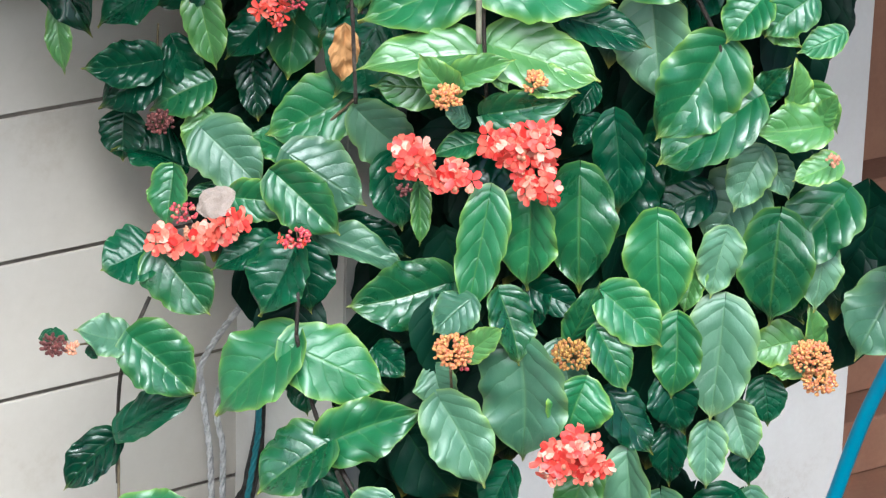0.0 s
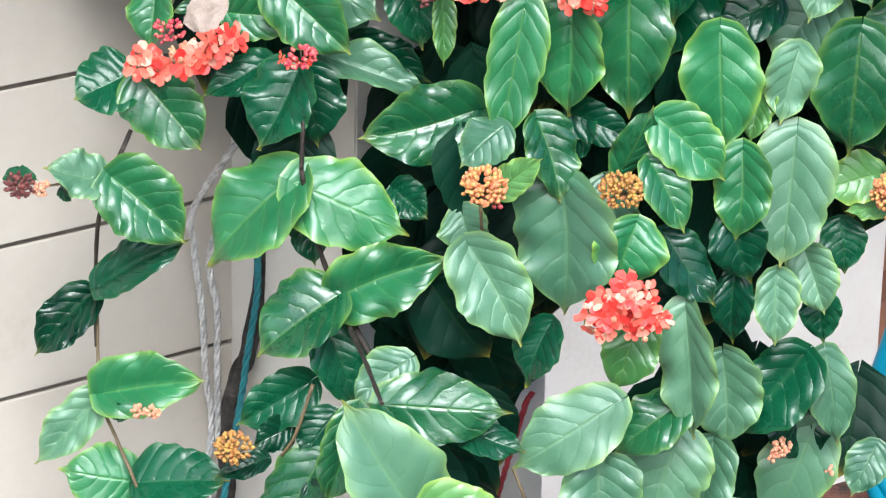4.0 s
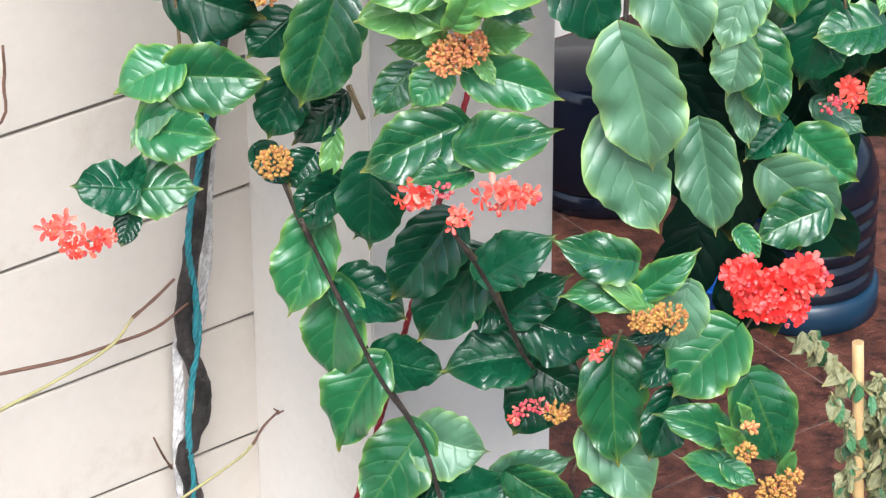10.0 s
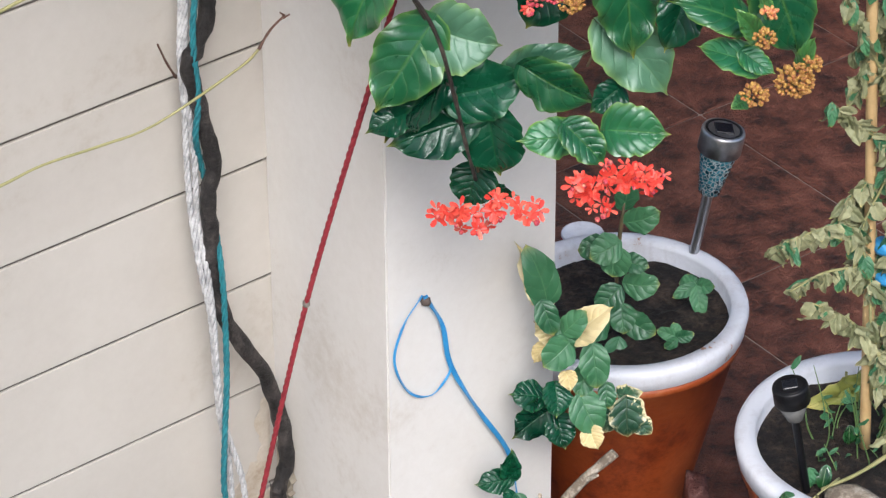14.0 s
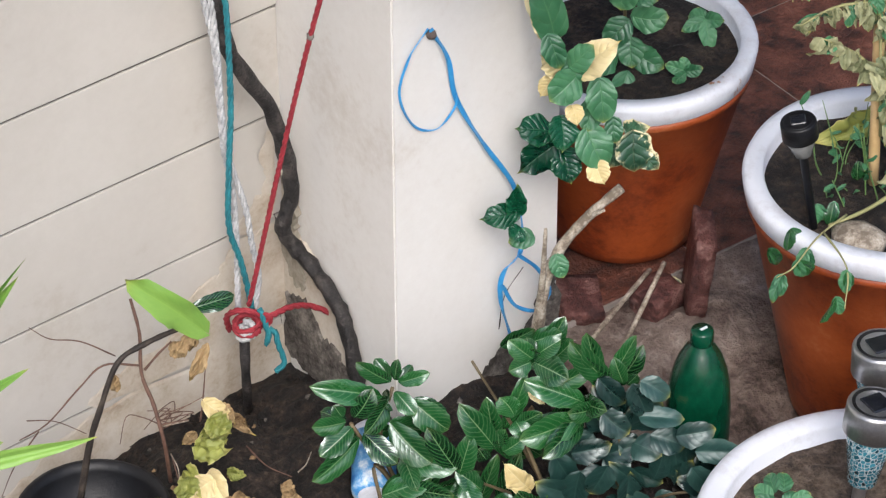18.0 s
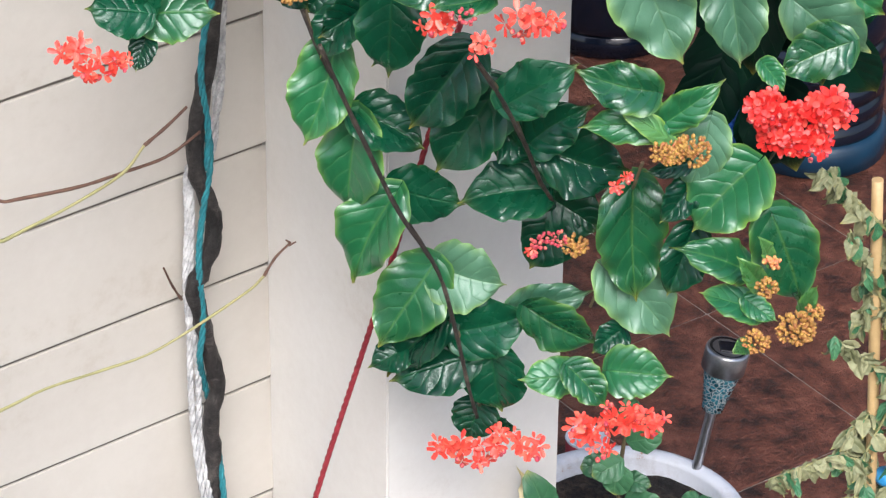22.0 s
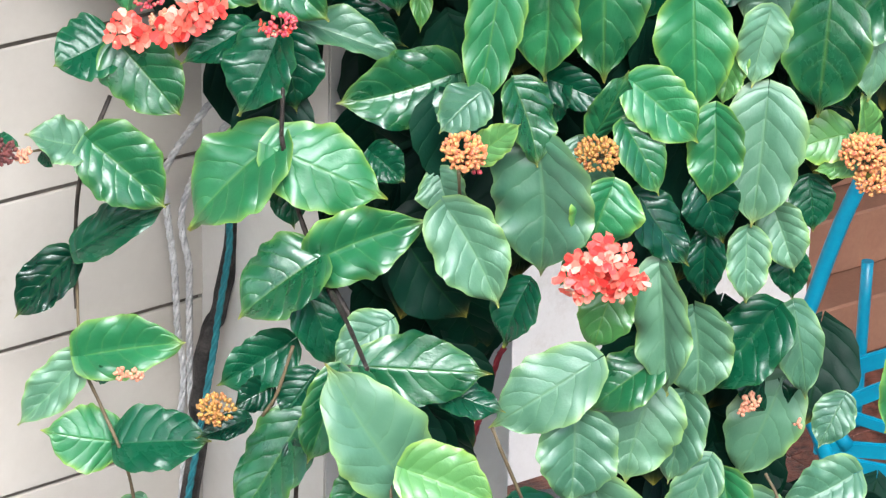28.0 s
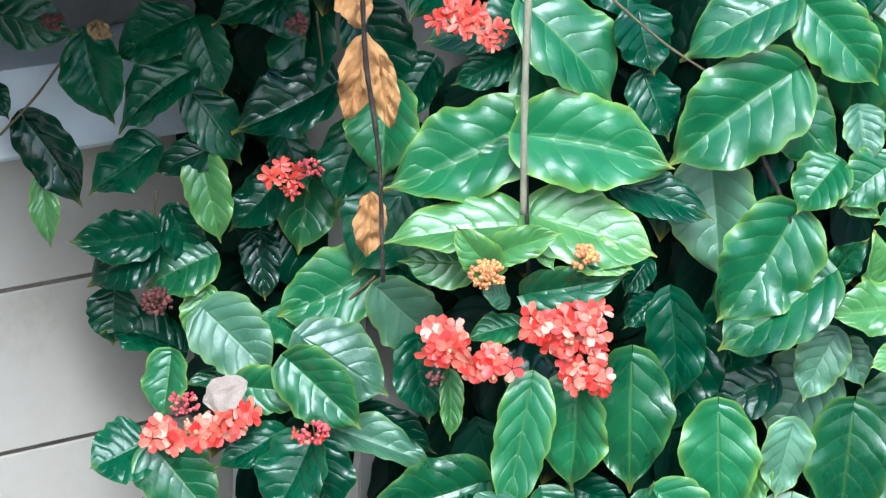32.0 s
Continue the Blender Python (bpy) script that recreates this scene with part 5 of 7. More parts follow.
trunk = [(-0.016, -0.217, -0.015), (-0.016, -0.217, 0.065), (-0.016, -0.212, 0.106), (-0.016, -0.187, 0.179), (-0.016, -0.151, 0.210), (-0.016, -0.099, 0.231), (-0.035, -0.075, 0.268), (-0.049, -0.075, 0.306), (-0.032, -0.075, 0.352),
         (-0.033, -0.075, 0.405), (-0.047, -0.075, 0.474), (-0.069, -0.075, 0.544), (-0.123, -0.075, 0.646), (-0.146, -0.075, 0.753), (-0.144, -0.075, 0.812), (-0.146, -0.075, 0.871), (-0.134, -0.075, 0.924), (-0.146, -0.075, 0.985),
         (-0.157, -0.075, 1.045), (-0.168, -0.075, 1.095), (-0.153, -0.075, 1.117), (-0.133, -0.075, 1.164), (-0.135, -0.075, 1.210), (-0.155, -0.075, 1.270), (-0.156, -0.075, 1.331), (-0.145, -0.075, 1.384), (-0.128, -0.075, 1.465),
         (-0.120, -0.075, 1.539), (-0.051, -0.067, 1.843), (-0.046, -0.067, 1.939), (-0.032, -0.068, 2.023), (-0.016, -0.073, 2.068), (0.004, -0.077, 2.170), (0.002, -0.097, 2.275), (0.060, -0.190, 2.450), (0.140, -0.325, 2.700),
         (0.190, -0.340, 3.050)]
adopt(part("trunk", tube(trunk, 0.0122, 0.0118, n=9, per=5, knots=0.10, twist=0.10), BARK, None, "dark twisted woody trunk"), vine, vine_inv)


def rope(name, pts, r, material, label, category="rope"):
    """A laid rope: three strands wound round each other along the line."""
    c = curve_points(pts, 10)
    line, need = [c[0]], r * 1.5
    for v in c[1:]:
        while (v - line[-1]).length > need:
            line.append(line[-1] + (v - line[-1]).normalized() * need)
    bm = bmesh.new()
    for k in range(3):
        strand = []
        for i, v in enumerate(line):
            d = (line[min(i + 1, len(line) - 1)] - line[max(i - 1, 0)]).normalized()
            a = d.cross(Vector((0.9, 0.3, 0.2))).normalized()
            q = i * 0.85 + k * 2.0944
            strand.append(v + (a * math.cos(q) + d.cross(a) * math.sin(q)) * r * 0.5)
        tube_into(bm, strand, r * 0.58, n=5, per=1)
    return tagged(part(name, bm, material), label, category)


rope("teal_rope", [(-0.119, -0.090, 0.188), (-0.123, -0.090, 0.221), (-0.135, -0.090, 0.291), (-0.152, -0.090, 0.362), (-0.147, -0.090, 0.464), (-0.139, -0.090, 0.562), (-0.137, -0.090, 0.660), (-0.139, -0.090, 0.758), (-0.130, -0.054, 0.854), (-0.143, -0.056, 0.915), (-0.165, -0.081, 0.984),
                   (-0.159, -0.084, 1.041), (-0.163, -0.084, 1.143), (-0.153, -0.084, 1.221), (-0.141, -0.084, 1.279), (-0.140, -0.084, 1.332), (-0.148, -0.086, 1.274), (-0.143, -0.086, 1.345), (-0.151, -0.085, 1.428), (-0.140, -0.085, 1.504), (-0.128, -0.085, 1.544), (-0.042, -0.087, 1.977),
                   (-0.031, -0.090, 2.054), (-0.018, -0.097, 2.151), (-0.010, -0.112, 2.259), (0.062, -0.222, 2.417)], 0.0048, TEALROPE, "teal twisted rope wound along the vine trunk")
rope("white_rope", [(-0.135, -0.075, 0.161), (-0.133, -0.075, 0.237), (-0.131, -0.075, 0.323), (-0.134, -0.075, 0.419), (-0.145, -0.075, 0.495), (-0.148, -0.075, 0.577), (-0.152, -0.075, 0.678), (-0.165, -0.075, 0.760), (-0.164, -0.056, 0.849), (-0.166, -0.056, 0.945), (-0.165, -0.056, 1.012),
                   (-0.167, -0.054, 1.095), (-0.159, -0.051, 1.182), (-0.152, -0.046, 1.267), (-0.109, -0.041, 1.278), (-0.101, -0.041, 1.393), (-0.091, -0.042, 1.507), (-0.055, -0.041, 1.819), (-0.062, -0.042, 1.877), (-0.054, -0.042, 1.965), (-0.063, -0.042, 2.030), (-0.067, -0.041, 2.121),
                   (-0.081, -0.046, 2.217), (-0.083, -0.062, 2.288), (-0.019, -0.200, 2.500)], 0.0050, WHITEROPE, "dirty white rope tied to an iron peg")
rope("white_rope", [(-0.109, -0.080, 0.174), (-0.098, -0.080, 0.235), (-0.108, -0.080, 0.304), (-0.115, -0.080, 0.371), (-0.132, -0.080, 0.441), (-0.142, -0.080, 0.487), (-0.148, -0.080, 0.560), (-0.150, -0.080, 0.660), (-0.157, -0.080, 0.759), (-0.157, -0.062, 0.831), (-0.157, -0.062, 0.945),
                   (-0.162, -0.062, 1.013), (-0.161, -0.058, 1.094), (-0.155, -0.056, 1.183), (-0.148, -0.051, 1.268), (-0.104, -0.052, 1.353), (-0.090, -0.052, 1.519), (-0.041, -0.052, 1.835), (-0.048, -0.052, 1.903), (-0.051, -0.052, 2.023), (-0.050, -0.051, 2.120), (-0.054, -0.057, 2.238),
                   (0.021, -0.201, 2.499)], 0.0050, WHITEROPE, "dirty white rope tied to an iron peg")
red = rope("red_rope", [(-0.145, -0.124, 0.231), (-0.113, -0.267, 0.783), (-0.053, -0.420, 1.348), (0.129, -0.461, 2.034), (0.162, -0.461, 2.114)], 0.0040, REDROPE, "red twisted rope pulled tight to the peg")
part("thread_knot", lathe([(0.003, -0.005), (0.0058, -0.002), (0.0055, 0.003), (0.003, 0.005)], 10, 0.1), MORTAR, red, "pale thread tied round the rope").location = (-0.113, -0.267, 0.783)
rope("red_rope", [(-0.128, -0.144, 0.209)] + [tuple(Vector((-0.150, -0.124, 0.191)) + Vector((0.019 * math.cos(k * 1.05), 0.019 * math.sin(k * 1.05), 0.004 * math.sin(k * 0.7) + 0.0012 * k - 0.008))) for k in range(16)], 0.0046, REDROPE, "red rope coiled round the peg")
rope("white_rope", [tuple(Vector((-0.155, -0.129, 0.190)) + Vector((0.012 * math.cos(k * 1.3), 0.012 * math.sin(k * 1.3), 0.0022 * k - 0.014))) for k in range(12)], 0.0055, WHITEROPE, "grey knot of rope on the peg")
rope("teal_rope", [(-0.135, -0.139, 0.228), (-0.125, -0.144, 0.177), (-0.129, -0.139, 0.153), (-0.117, -0.145, 0.189), (-0.112, -0.150, 0.155), (-0.103, -0.150, 0.116), (-0.120, -0.145, 0.100)], 0.0048, TEALROPE, "frayed teal rope end hanging from the knot")
rope("red_rope", [(-0.151, -0.074, 0.153), (-0.166, -0.094, 0.200), (-0.157, -0.124, 0.227), (-0.121, -0.144, 0.210), (-0.126, -0.134, 0.190), (-0.143, -0.114, 0.189), (-0.115, -0.135, 0.203), (-0.069, -0.125, 0.193), (-0.024, -0.115, 0.165), (0.009, -0.136, 0.143)], 0.0050, REDROPE, "loose red rope end knotted round the peg")
peg = tagged(part("iron_peg", tube([(-0.128, -0.080, -0.021), (-0.150, -0.114, 0.096), (-0.137, -0.094, 0.153)], 0.0072, 0.0085, n=8, per=3, knots=0.1), BARK), "rusty iron peg driven into the soil by the wall", "peg")


LICHEN = grainy("damp_stain", [(0.40, (0.20, 0.17, 0.13)), (0.6, (0.42, 0.38, 0.31))], 20.0, 120.0, 0.9)


# ---- peeled plaster at the pillar's foot ----
def patch(name, plane, at, pts, material, seed, owner=None, label="bare grey cement where plaster fell off"):
    """A thin irregular scab of bare cement on a wall face; plane names the fixed axis."""
    rnd = random.Random(seed)
    bm = bmesh.new()
    out = []
    for i, p in enumerate(curve_points(pts + pts[:1], 7)[:-1]):
        a, b = p[0] + rnd.uniform(-0.006, 0.006), p[1] + rnd.uniform(-0.006, 0.006)
        out.append((at, a, b) if plane == "x" else (a, at, b))
    f = bm.faces.new([bm.verts.new(v) for v in out])
    g = bmesh.ops.extrude_face_region(bm, geom=[f])
    bmesh.ops.translate(bm, vec=(-0.008, 0.003, -0.006) if plane == "x" else (-0.004, -0.001, -0.006), verts=[v for v in g["geom"] if isinstance(v, bmesh.types.BMVert)])
    return part(name, bm, material, owner or pillar, label)


patch("scab", "y", -0.302, [(0.10, 0.02, 0), (0.16, 0.07, 0), (0.20, 0.11, 0), (0.245, 0.13, 0), (0.27, 0.19, 0), (0.298, 0.20, 0), (0.298, 0.0, 0), (0.2, -0.02, 0)], CEMENT, 1)
patch("scab", "x", -0.002, [(-0.02, 0.12, 0), (-0.07, 0.14, 0), (-0.11, 0.10, 0), (-0.16, 0.09, 0), (-0.2, 0.03, 0), (-0.1, 0.0, 0), (-0.01, 0.02, 0)], CEMENT, 2)

rs = random.Random(8)
patch("mud_splash", "y", 0.0, [(-0.95 + 0.055 * k, -0.028 + 0.022 * rs.random() + (0.014 if k in (3, 9, 14) else 0.0), 0) for k in range(17)] + [(-0.03, -0.08, 0), (-0.5, -0.08, 0), (-0.95, -0.08, 0)], APRON, 5, wall, "brown mud splashed along the wall foot")
patch("stain", "x", -0.0005, [(-0.03, 0.34, 0), (-0.05, 0.30, 0), (-0.045, 0.25, 0), (-0.07, 0.20, 0), (-0.06, 0.16, 0), (-0.02, 0.18, 0), (-0.012, 0.26, 0)], LICHEN, 6, pillar, "greyish damp stain in the corner")
TANWASH = grainy("bare_render_coat", [(0.34, (0.36, 0.28, 0.20)), (0.46, (0.50, 0.43, 0.34)), (0.54, (0.56, 0.50, 0.42)), (0.66, (0.62, 0.57, 0.50))], 14.0, 140.0, 0.85)
patch("flake", "x", 0.0022, [(-0.008, 0.36, 0), (-0.03, 0.33, 0), (-0.028, 0.29, 0), (-0.05, 0.25, 0), (-0.09, 0.235, 0), (-0.10, 0.19, 0), (-0.16, 0.17, 0), (-0.19, 0.12, 0), (-0.17, 0.04, 0), (-0.05, 0.0, 0), (-0.008, 0.06, 0)], TANWASH, 11, pillar, "tan undercoat where paint flaked away")
for k, pts in enumerate(([(-0.016, 0.445, 0), (-0.035, 0.40, 0), (-0.028, 0.35, 0), (-0.06, 0.31, 0), (-0.10, 0.276, 0), (-0.016, 0.276, 0)],
                         [(-0.016, 0.258, 0), (-0.09, 0.255, 0), (-0.13, 0.21, 0), (-0.19, 0.19, 0), (-0.22, 0.13, 0), (-0.31, 0.115, 0), (-0.36, 0.078, 0), (-0.016, 0.078, 0)],
                         [(-0.016, 0.058, 0), (-0.38, 0.055, 0), (-0.47, 0.01, 0), (-0.55, -0.02, 0), (-0.62, -0.07, 0), (-0.016, -0.07, 0)])):
    patch("flake", "y", -0.0048, pts, TANWASH, 12 + 7 * k, wall, "tan undercoat where paint flaked away")
patch("flake", "y", -0.2985, [(0.02, 0.05, 0), (0.05, 0.075, 0), (0.09, 0.07, 0), (0.13, 0.10, 0), (0.17, 0.14, 0), (0.22, 0.17, 0), (0.27, 0.24, 0), (0.29, 0.22, 0), (0.28, 0.10, 0), (0.15, 0.0, 0), (0.03, 0.0, 0)], TANWASH, 13, pillar, "tan undercoat where paint flaked away")
for pts in ([(-0.013, -0.002, 0.37), (-0.020, -0.002, 0.29), (-0.012, -0.002, 0.24), (-0.019, -0.002, 0.15), (-0.011, -0.002, 0.05)], [(0.19, -0.3005, 0.14), (0.20, -0.3005, 0.20), (0.235, -0.3005, 0.24)]):
    part("crack", tube(pts, 0.0010, 0.0005, n=5, per=6, knots=0.5), SOIL, pillar, "dark crack in the plaster")


# ---- flower pots ----
def pot(name, at, r, h, base, label, soil_drop=0.035, rim=0.040, seed=0, fill=None):
    """A tapered clay pot with a thick white-painted rim, filled with soil."""
    e = thing(name, at, label, "flower pot", "clay pots by the pillar")
    body = lathe([(base * 0.9, 0.0), (base, 0.004), (base * 1.02, 0.02), (base + (r - base) * 0.5, h * 0.5), (r * 0.955, h - rim - 0.016), (r * 0.985, h - rim - 0.012), (r * 0.985, h - rim), (r * 0.93, h - rim + 0.002), (r * 0.86, h - rim - 0.01), (r * 0.8, h - rim - 0.06), (0.0001, h - rim - 0.06)], 56, 0.004, seed)
    part("body", body, TERRA, e)
    band = lathe([(r * 0.97, h - rim), (r * 1.0, h - rim + 0.004), (r * 1.02, h - 0.010), (r * 1.005, h - 0.002), (r * 0.97, h), (r * 0.885, h - 0.001), (r * 0.87, h - 0.008), (r * 0.865, h - rim - 0.03), (0.0001, h - rim - 0.04)], 56, 0.004, seed)
    part("rim", band, WHITEPAINT, e, "thick white painted rim")
    bm = bmesh.new()
    rr, n, m = r * 0.875, 56, 20
    rows = []
    for k in range(1, m + 1):
        ring = []
        for i in range(n):
            x, y = rr * k / m * math.cos(6.2832 * i / n), rr * k / m * math.sin(6.2832 * i / n)
            v = Vector((x * 22 + seed * 5, y * 22, 1))
            ring.append(bm.verts.new((x, y, h - soil_drop + 0.007 * noise.noise(v) + 0.006 * abs(noise.noise(v * 2.7)) + 0.004 * noise.noise(v * 6))))
        rows.append(ring)
    c = bm.verts.new((0, 0, h - soil_drop))
    for i in range(n):
        bm.faces.new((c, rows[0][i], rows[0][(i + 1) % n]))
        for a, b in zip(rows, rows[1:]):
            bm.faces.new((a[i], b[i], b[(i + 1) % n], a[(i + 1) % n]))
    part("soil", smooth(bm), fill or SOIL, e, "crumbly potting soil")
    return e


pot("clay_pot", (0.555, -0.144, 0.085), 0.196, 0.365, 0.115, "large terracotta pot with white rim beside the pillar", seed=1)
pot("clay_pot", (0.666, -0.630, 0.000), 0.219, 0.43, 0.13, "large terracotta pot with white rim holding a wilted plant", seed=2)
pot("clay_pot", (0.318, -1.023, -0.030), 0.258, 0.23, 0.17, "wide low terracotta pot with chipped white rim", seed=3, fill=DRYSOIL)
bp = thing("black_pot", (-0.527, -0.297, 0.030), "black plastic nursery pot in the soil bed", "flower pot")
part("body", lathe([(0.078, 0), (0.082, 0.01), (0.103, 0.105), (0.111, 0.107), (0.113, 0.118), (0.106, 0.119), (0.099, 0.105), (0.09, 0.05)], 40), BLACKPLASTIC, bp)
part("soil", lathe([(0.096, 0.06), (0.07, 0.068), (0.03, 0.064), (0.0001, 0.068)], 24, 0.01), SOIL, bp)

# stones under and beside the first pot
for nm, c, s, rot, lab in (("standing_brick", (0.537, -0.356, 0.140), (0.016, 0.045, 0.085), (6, 4, -34), "dark red stained brick standing by the pot"), ("stone", (0.485, -0.322, 0.075), (0.035, 0.028, 0.024), (0, 0, 10), "rough dark stone propping the pot"),
                           ("stone", (0.390, -0.243, 0.065), (0.05, 0.035, 0.012), (0, 0, 60), "flat reddish stone slab beneath the pot")):
    bm = bmesh.new()
    bmesh.ops.create_cube(bm, size=2.0)
    bmesh.ops.subdivide_edges(bm, edges=bm.edges, cuts=4, use_grid_fill=True)
    for v in bm.verts:
        v.co = Vector([math.copysign(abs(q) ** 1.0, q) for q in v.co])
        l = v.co.length
        v.co = v.co.lerp(v.co / l * 1.25, 0.16) * (1 + 0.10 * noise.noise(v.co * 1.7 + Vector(c) * 9))
        v.co = Vector((v.co.x * s[0], v.co.y * s[1], v.co.z * s[2]))
    ob = tagged(part(nm, smooth(bm), BRICK), lab, "stone")
    ob.matrix_world = pose(*c, *rot)


# ---- lamps ----
def solar_lamp(at, to, cap_r, label, dark=False):
    """A solar garden lamp on a spike: round cap with a panel, glass cone, stake."""
    a, b = Vector(at), Vector(to)
    d = (b - a).normalized()
    L = (b - a).length
    e = thing("solar_lamp", (0, 0, 0), label, "garden lamp", "solar lamps in the pots")
    e.matrix_world = Matrix.Translation(a) @ d.to_track_quat("Z", "Y").to_matrix().to_4x4()
    r = cap_r
    low = 2.3 if dark else 3.35
    part("stake", lathe([(0.002, -0.04), (r * 0.22, 0.0), (r * 0.24, L - r * (low + 0.05)), (r * 0.30, L - r * (low - 0.05))], 14), BLACKPLASTIC if dark else STEEL, e)
    glass = GLASSCLEAR if dark else MOSAIC
    part("lens", lathe([(r * 0.42, L - r * low), (r * 0.5, L - r * (low - 0.05)), (r * 0.86, L - r * 1.15), (r * 0.86, L - r * 1.1)], 28), glass, e, "clear plastic lens" if dark else "blue mosaic glass cone")
    part("cap", lathe([(r * 0.88, L - r * 1.12), (r * 1.0, L - r * 1.1), (r * 1.0, L - r * 0.12), (r * 0.95, L), (r * 0.86, L)], 32), BLACKPLASTIC if dark else STEEL, e)
    part("panel_frame", lathe([(r * 0.86, L - 0.002), (r * 0.84, L + 0.001), (r * 0.6, L - 0.001), (0.0001, L - 0.001)], 32), BLACKPLASTIC, e)
    part("solar_panel", box(-r * 0.42, r * 0.42, -r * 0.42, r * 0.42, L - 0.001, L + 0.003, 0.001), PANEL, e, "small dark solar cell")
    return e


MOSAIC, nt, bb = shader("mosaic_glass", 0.15)
vo = nt.nodes.new("ShaderNodeTexVoronoi")
vo.feature = "DISTANCE_TO_EDGE"
vo.inputs["Scale"].default_value = 150.0
tcm = nt.nodes.new("ShaderNodeTexCoord")
nt.links.new(tcm.outputs["Object"], vo.inputs["Vector"])
vc = nt.nodes.new("ShaderNodeTexVoronoi")
vc.inputs["Scale"].default_value = 150.0
nt.links.new(tcm.outputs["Object"], vc.inputs["Vector"])
sepc = nt.nodes.new("ShaderNodeSeparateColor")
nt.links.new(vc.outputs["Color"], sepc.inputs[0])
nt.links.new(mix(nt, ramp(nt, vo.outputs["Distance"], [(0.04, (0, 0, 0)), (0.09, (1, 1, 1))]), (0.40, 0.48, 0.50), ramp(nt, sepc.outputs[0], [(0.0, (0.004, 0.035, 0.055)), (1.0, (0.05, 0.24, 0.32))])), bb.inputs["Base Color"])
GLASSCLEAR = grainy("frosted_clear_plastic", [(0.3, (0.12, 0.12, 0.115)), (0.7, (0.30, 0.30, 0.29))], 20.0, 100.0, 0.2)
PANEL = grainy("solar_cell", [(0.3, (0.006, 0.007, 0.010)), (0.7, (0.018, 0.020, 0.028))], 30.0, 100.0, 0.12)
solar_lamp((0.729, -0.101, 0.410), (0.767, -0.126, 0.677), 0.035, "steel solar lamp with blue mosaic glass leaning in a pot")
solar_lamp((0.515, -0.631, 0.392), (0.486, -0.611, 0.587), 0.0265, "black solar lamp with clear lens stuck in pot soil", dark=True)
solar_lamp((0.335, -0.948, 0.140), (0.358, -0.950, 0.357), 0.0415, "steel solar lamp with blue mosaic glass in the low pot")
solar_lamp((0.427, -0.888, 0.162), (0.430, -0.876, 0.378), 0.0415, "steel solar lamp with patterned glass in the low pot")

# ---- green bottle, can ----
bt = thing("plastic_bottle", (0.319, -0.621, 0.012), "dusty green plastic bottle standing on the ground", "bottle")
part("body", lathe([(0.043, 0.0), (0.048, 0.008), (0.0485, 0.05), (0.0488, 0.10), (0.0482, 0.140), (0.0455, 0.176), (0.0400, 0.205), (0.0325, 0.227), (0.0235, 0.244), (0.0170, 0.251), (0.0155, 0.262)], 36, 0.004), GREENPLASTIC, bt)
part("cap", lathe([(0.016, 0.253), (0.0175, 0.255), (0.0172, 0.275), (0.0158, 0.278), (0.0001, 0.278)], 28), GREENPLASTIC, bt)
part("label_mark", box(-0.003, 0.009, -0.002, 0.002, 0.2783, 0.2792, 0.0), WHITEPAINT, bt, "white paint fleck on the cap")
CANBLUE = grainy("printed_blue_can", [(0.38, (0.02, 0.16, 0.50)), (0.5, (0.10, 0.34, 0.66)), (0.62, (0.70, 0.76, 0.82))], 40.0, 120.0, 0.3)
can = thing("drink_can", (-0.148, -0.435, 0.060), "crumpled blue and white can lying in the bed", "can")
can.matrix_world = Matrix.Translation((-0.130, -0.424, 0.060)) @ (Vector((0.533, 0.744, 0.200))).to_track_quat("Z", "Y").to_matrix().to_4x4()
part("body", lathe([(0.024, 0.0), (0.032, 0.006), (0.033, 0.012), (0.033, 0.105)], 28, 0.012, 4), CANBLUE, can)
part("end", lathe([(0.0001, -0.001), (0.020, -0.002), (0.0245, 0.001), (0.031, 0.007)], 28), WHITEPAINT, can, "white can end")
part("lid", lathe([(0.033, 0.105), (0.034, 0.115), (0.030, 0.119), (0.0001, 0.118)], 28), WHITEPAINT, can, "white can end")


# ---- blue strap on the pillar ----
def strap(name, pts, w, label):
    """A flat plastic packing strap along the front of the pillar."""
    c = curve_points(pts, 8)
    bm = bmesh.new()
    rows = []
    for i, v in enumerate(c):
        d = (c[min(i + 1, len(c) - 1)] - c[max(i - 1, 0)]).normalized()
        tw = math.sin(i * 0.35) * 0.9
        n = (d.cross(Vector((0, -1, 0))).normalized() * math.cos(tw) + Vector((0, -1, 0)) * math.sin(tw)) * w / 2
        t = d.cross(n).normalized() * 0.0008
        rows.append([bm.verts.new(v + q) for q in (n + t, -n + t, -n - t, n - t)])
    for a, b in zip(rows, rows[1:]):
        for i in range(4):
            bm.faces.new((a[i], a[(i + 1) % 4], b[(i + 1) % 4], b[i]))
    return tagged(part(name, bm, BLUESTRAP), label, "strap")


strap("blue_strap", [(0.063, -0.305, 0.745), (0.090, -0.308, 0.687), (0.105, -0.308, 0.610), (0.151, -0.310, 0.514), (0.203, -0.315, 0.419), (0.217, -0.318, 0.351), (0.216, -0.320, 0.302), (0.205, -0.325, 0.289), (0.178, -0.325, 0.268), (0.177, -0.322, 0.217), (0.201, -0.318, 0.127)], 0.0075, "blue plastic strap hanging down the pillar face")
strap("blue_strap", [(0.058, -0.306, 0.749), (0.025, -0.307, 0.714), (0.007, -0.307, 0.657), (0.031, -0.307, 0.594), (0.071, -0.307, 0.571), (0.101, -0.309, 0.597), (0.104, -0.310, 0.622)], 0.0035, "thin blue strap loop tied to a hook")
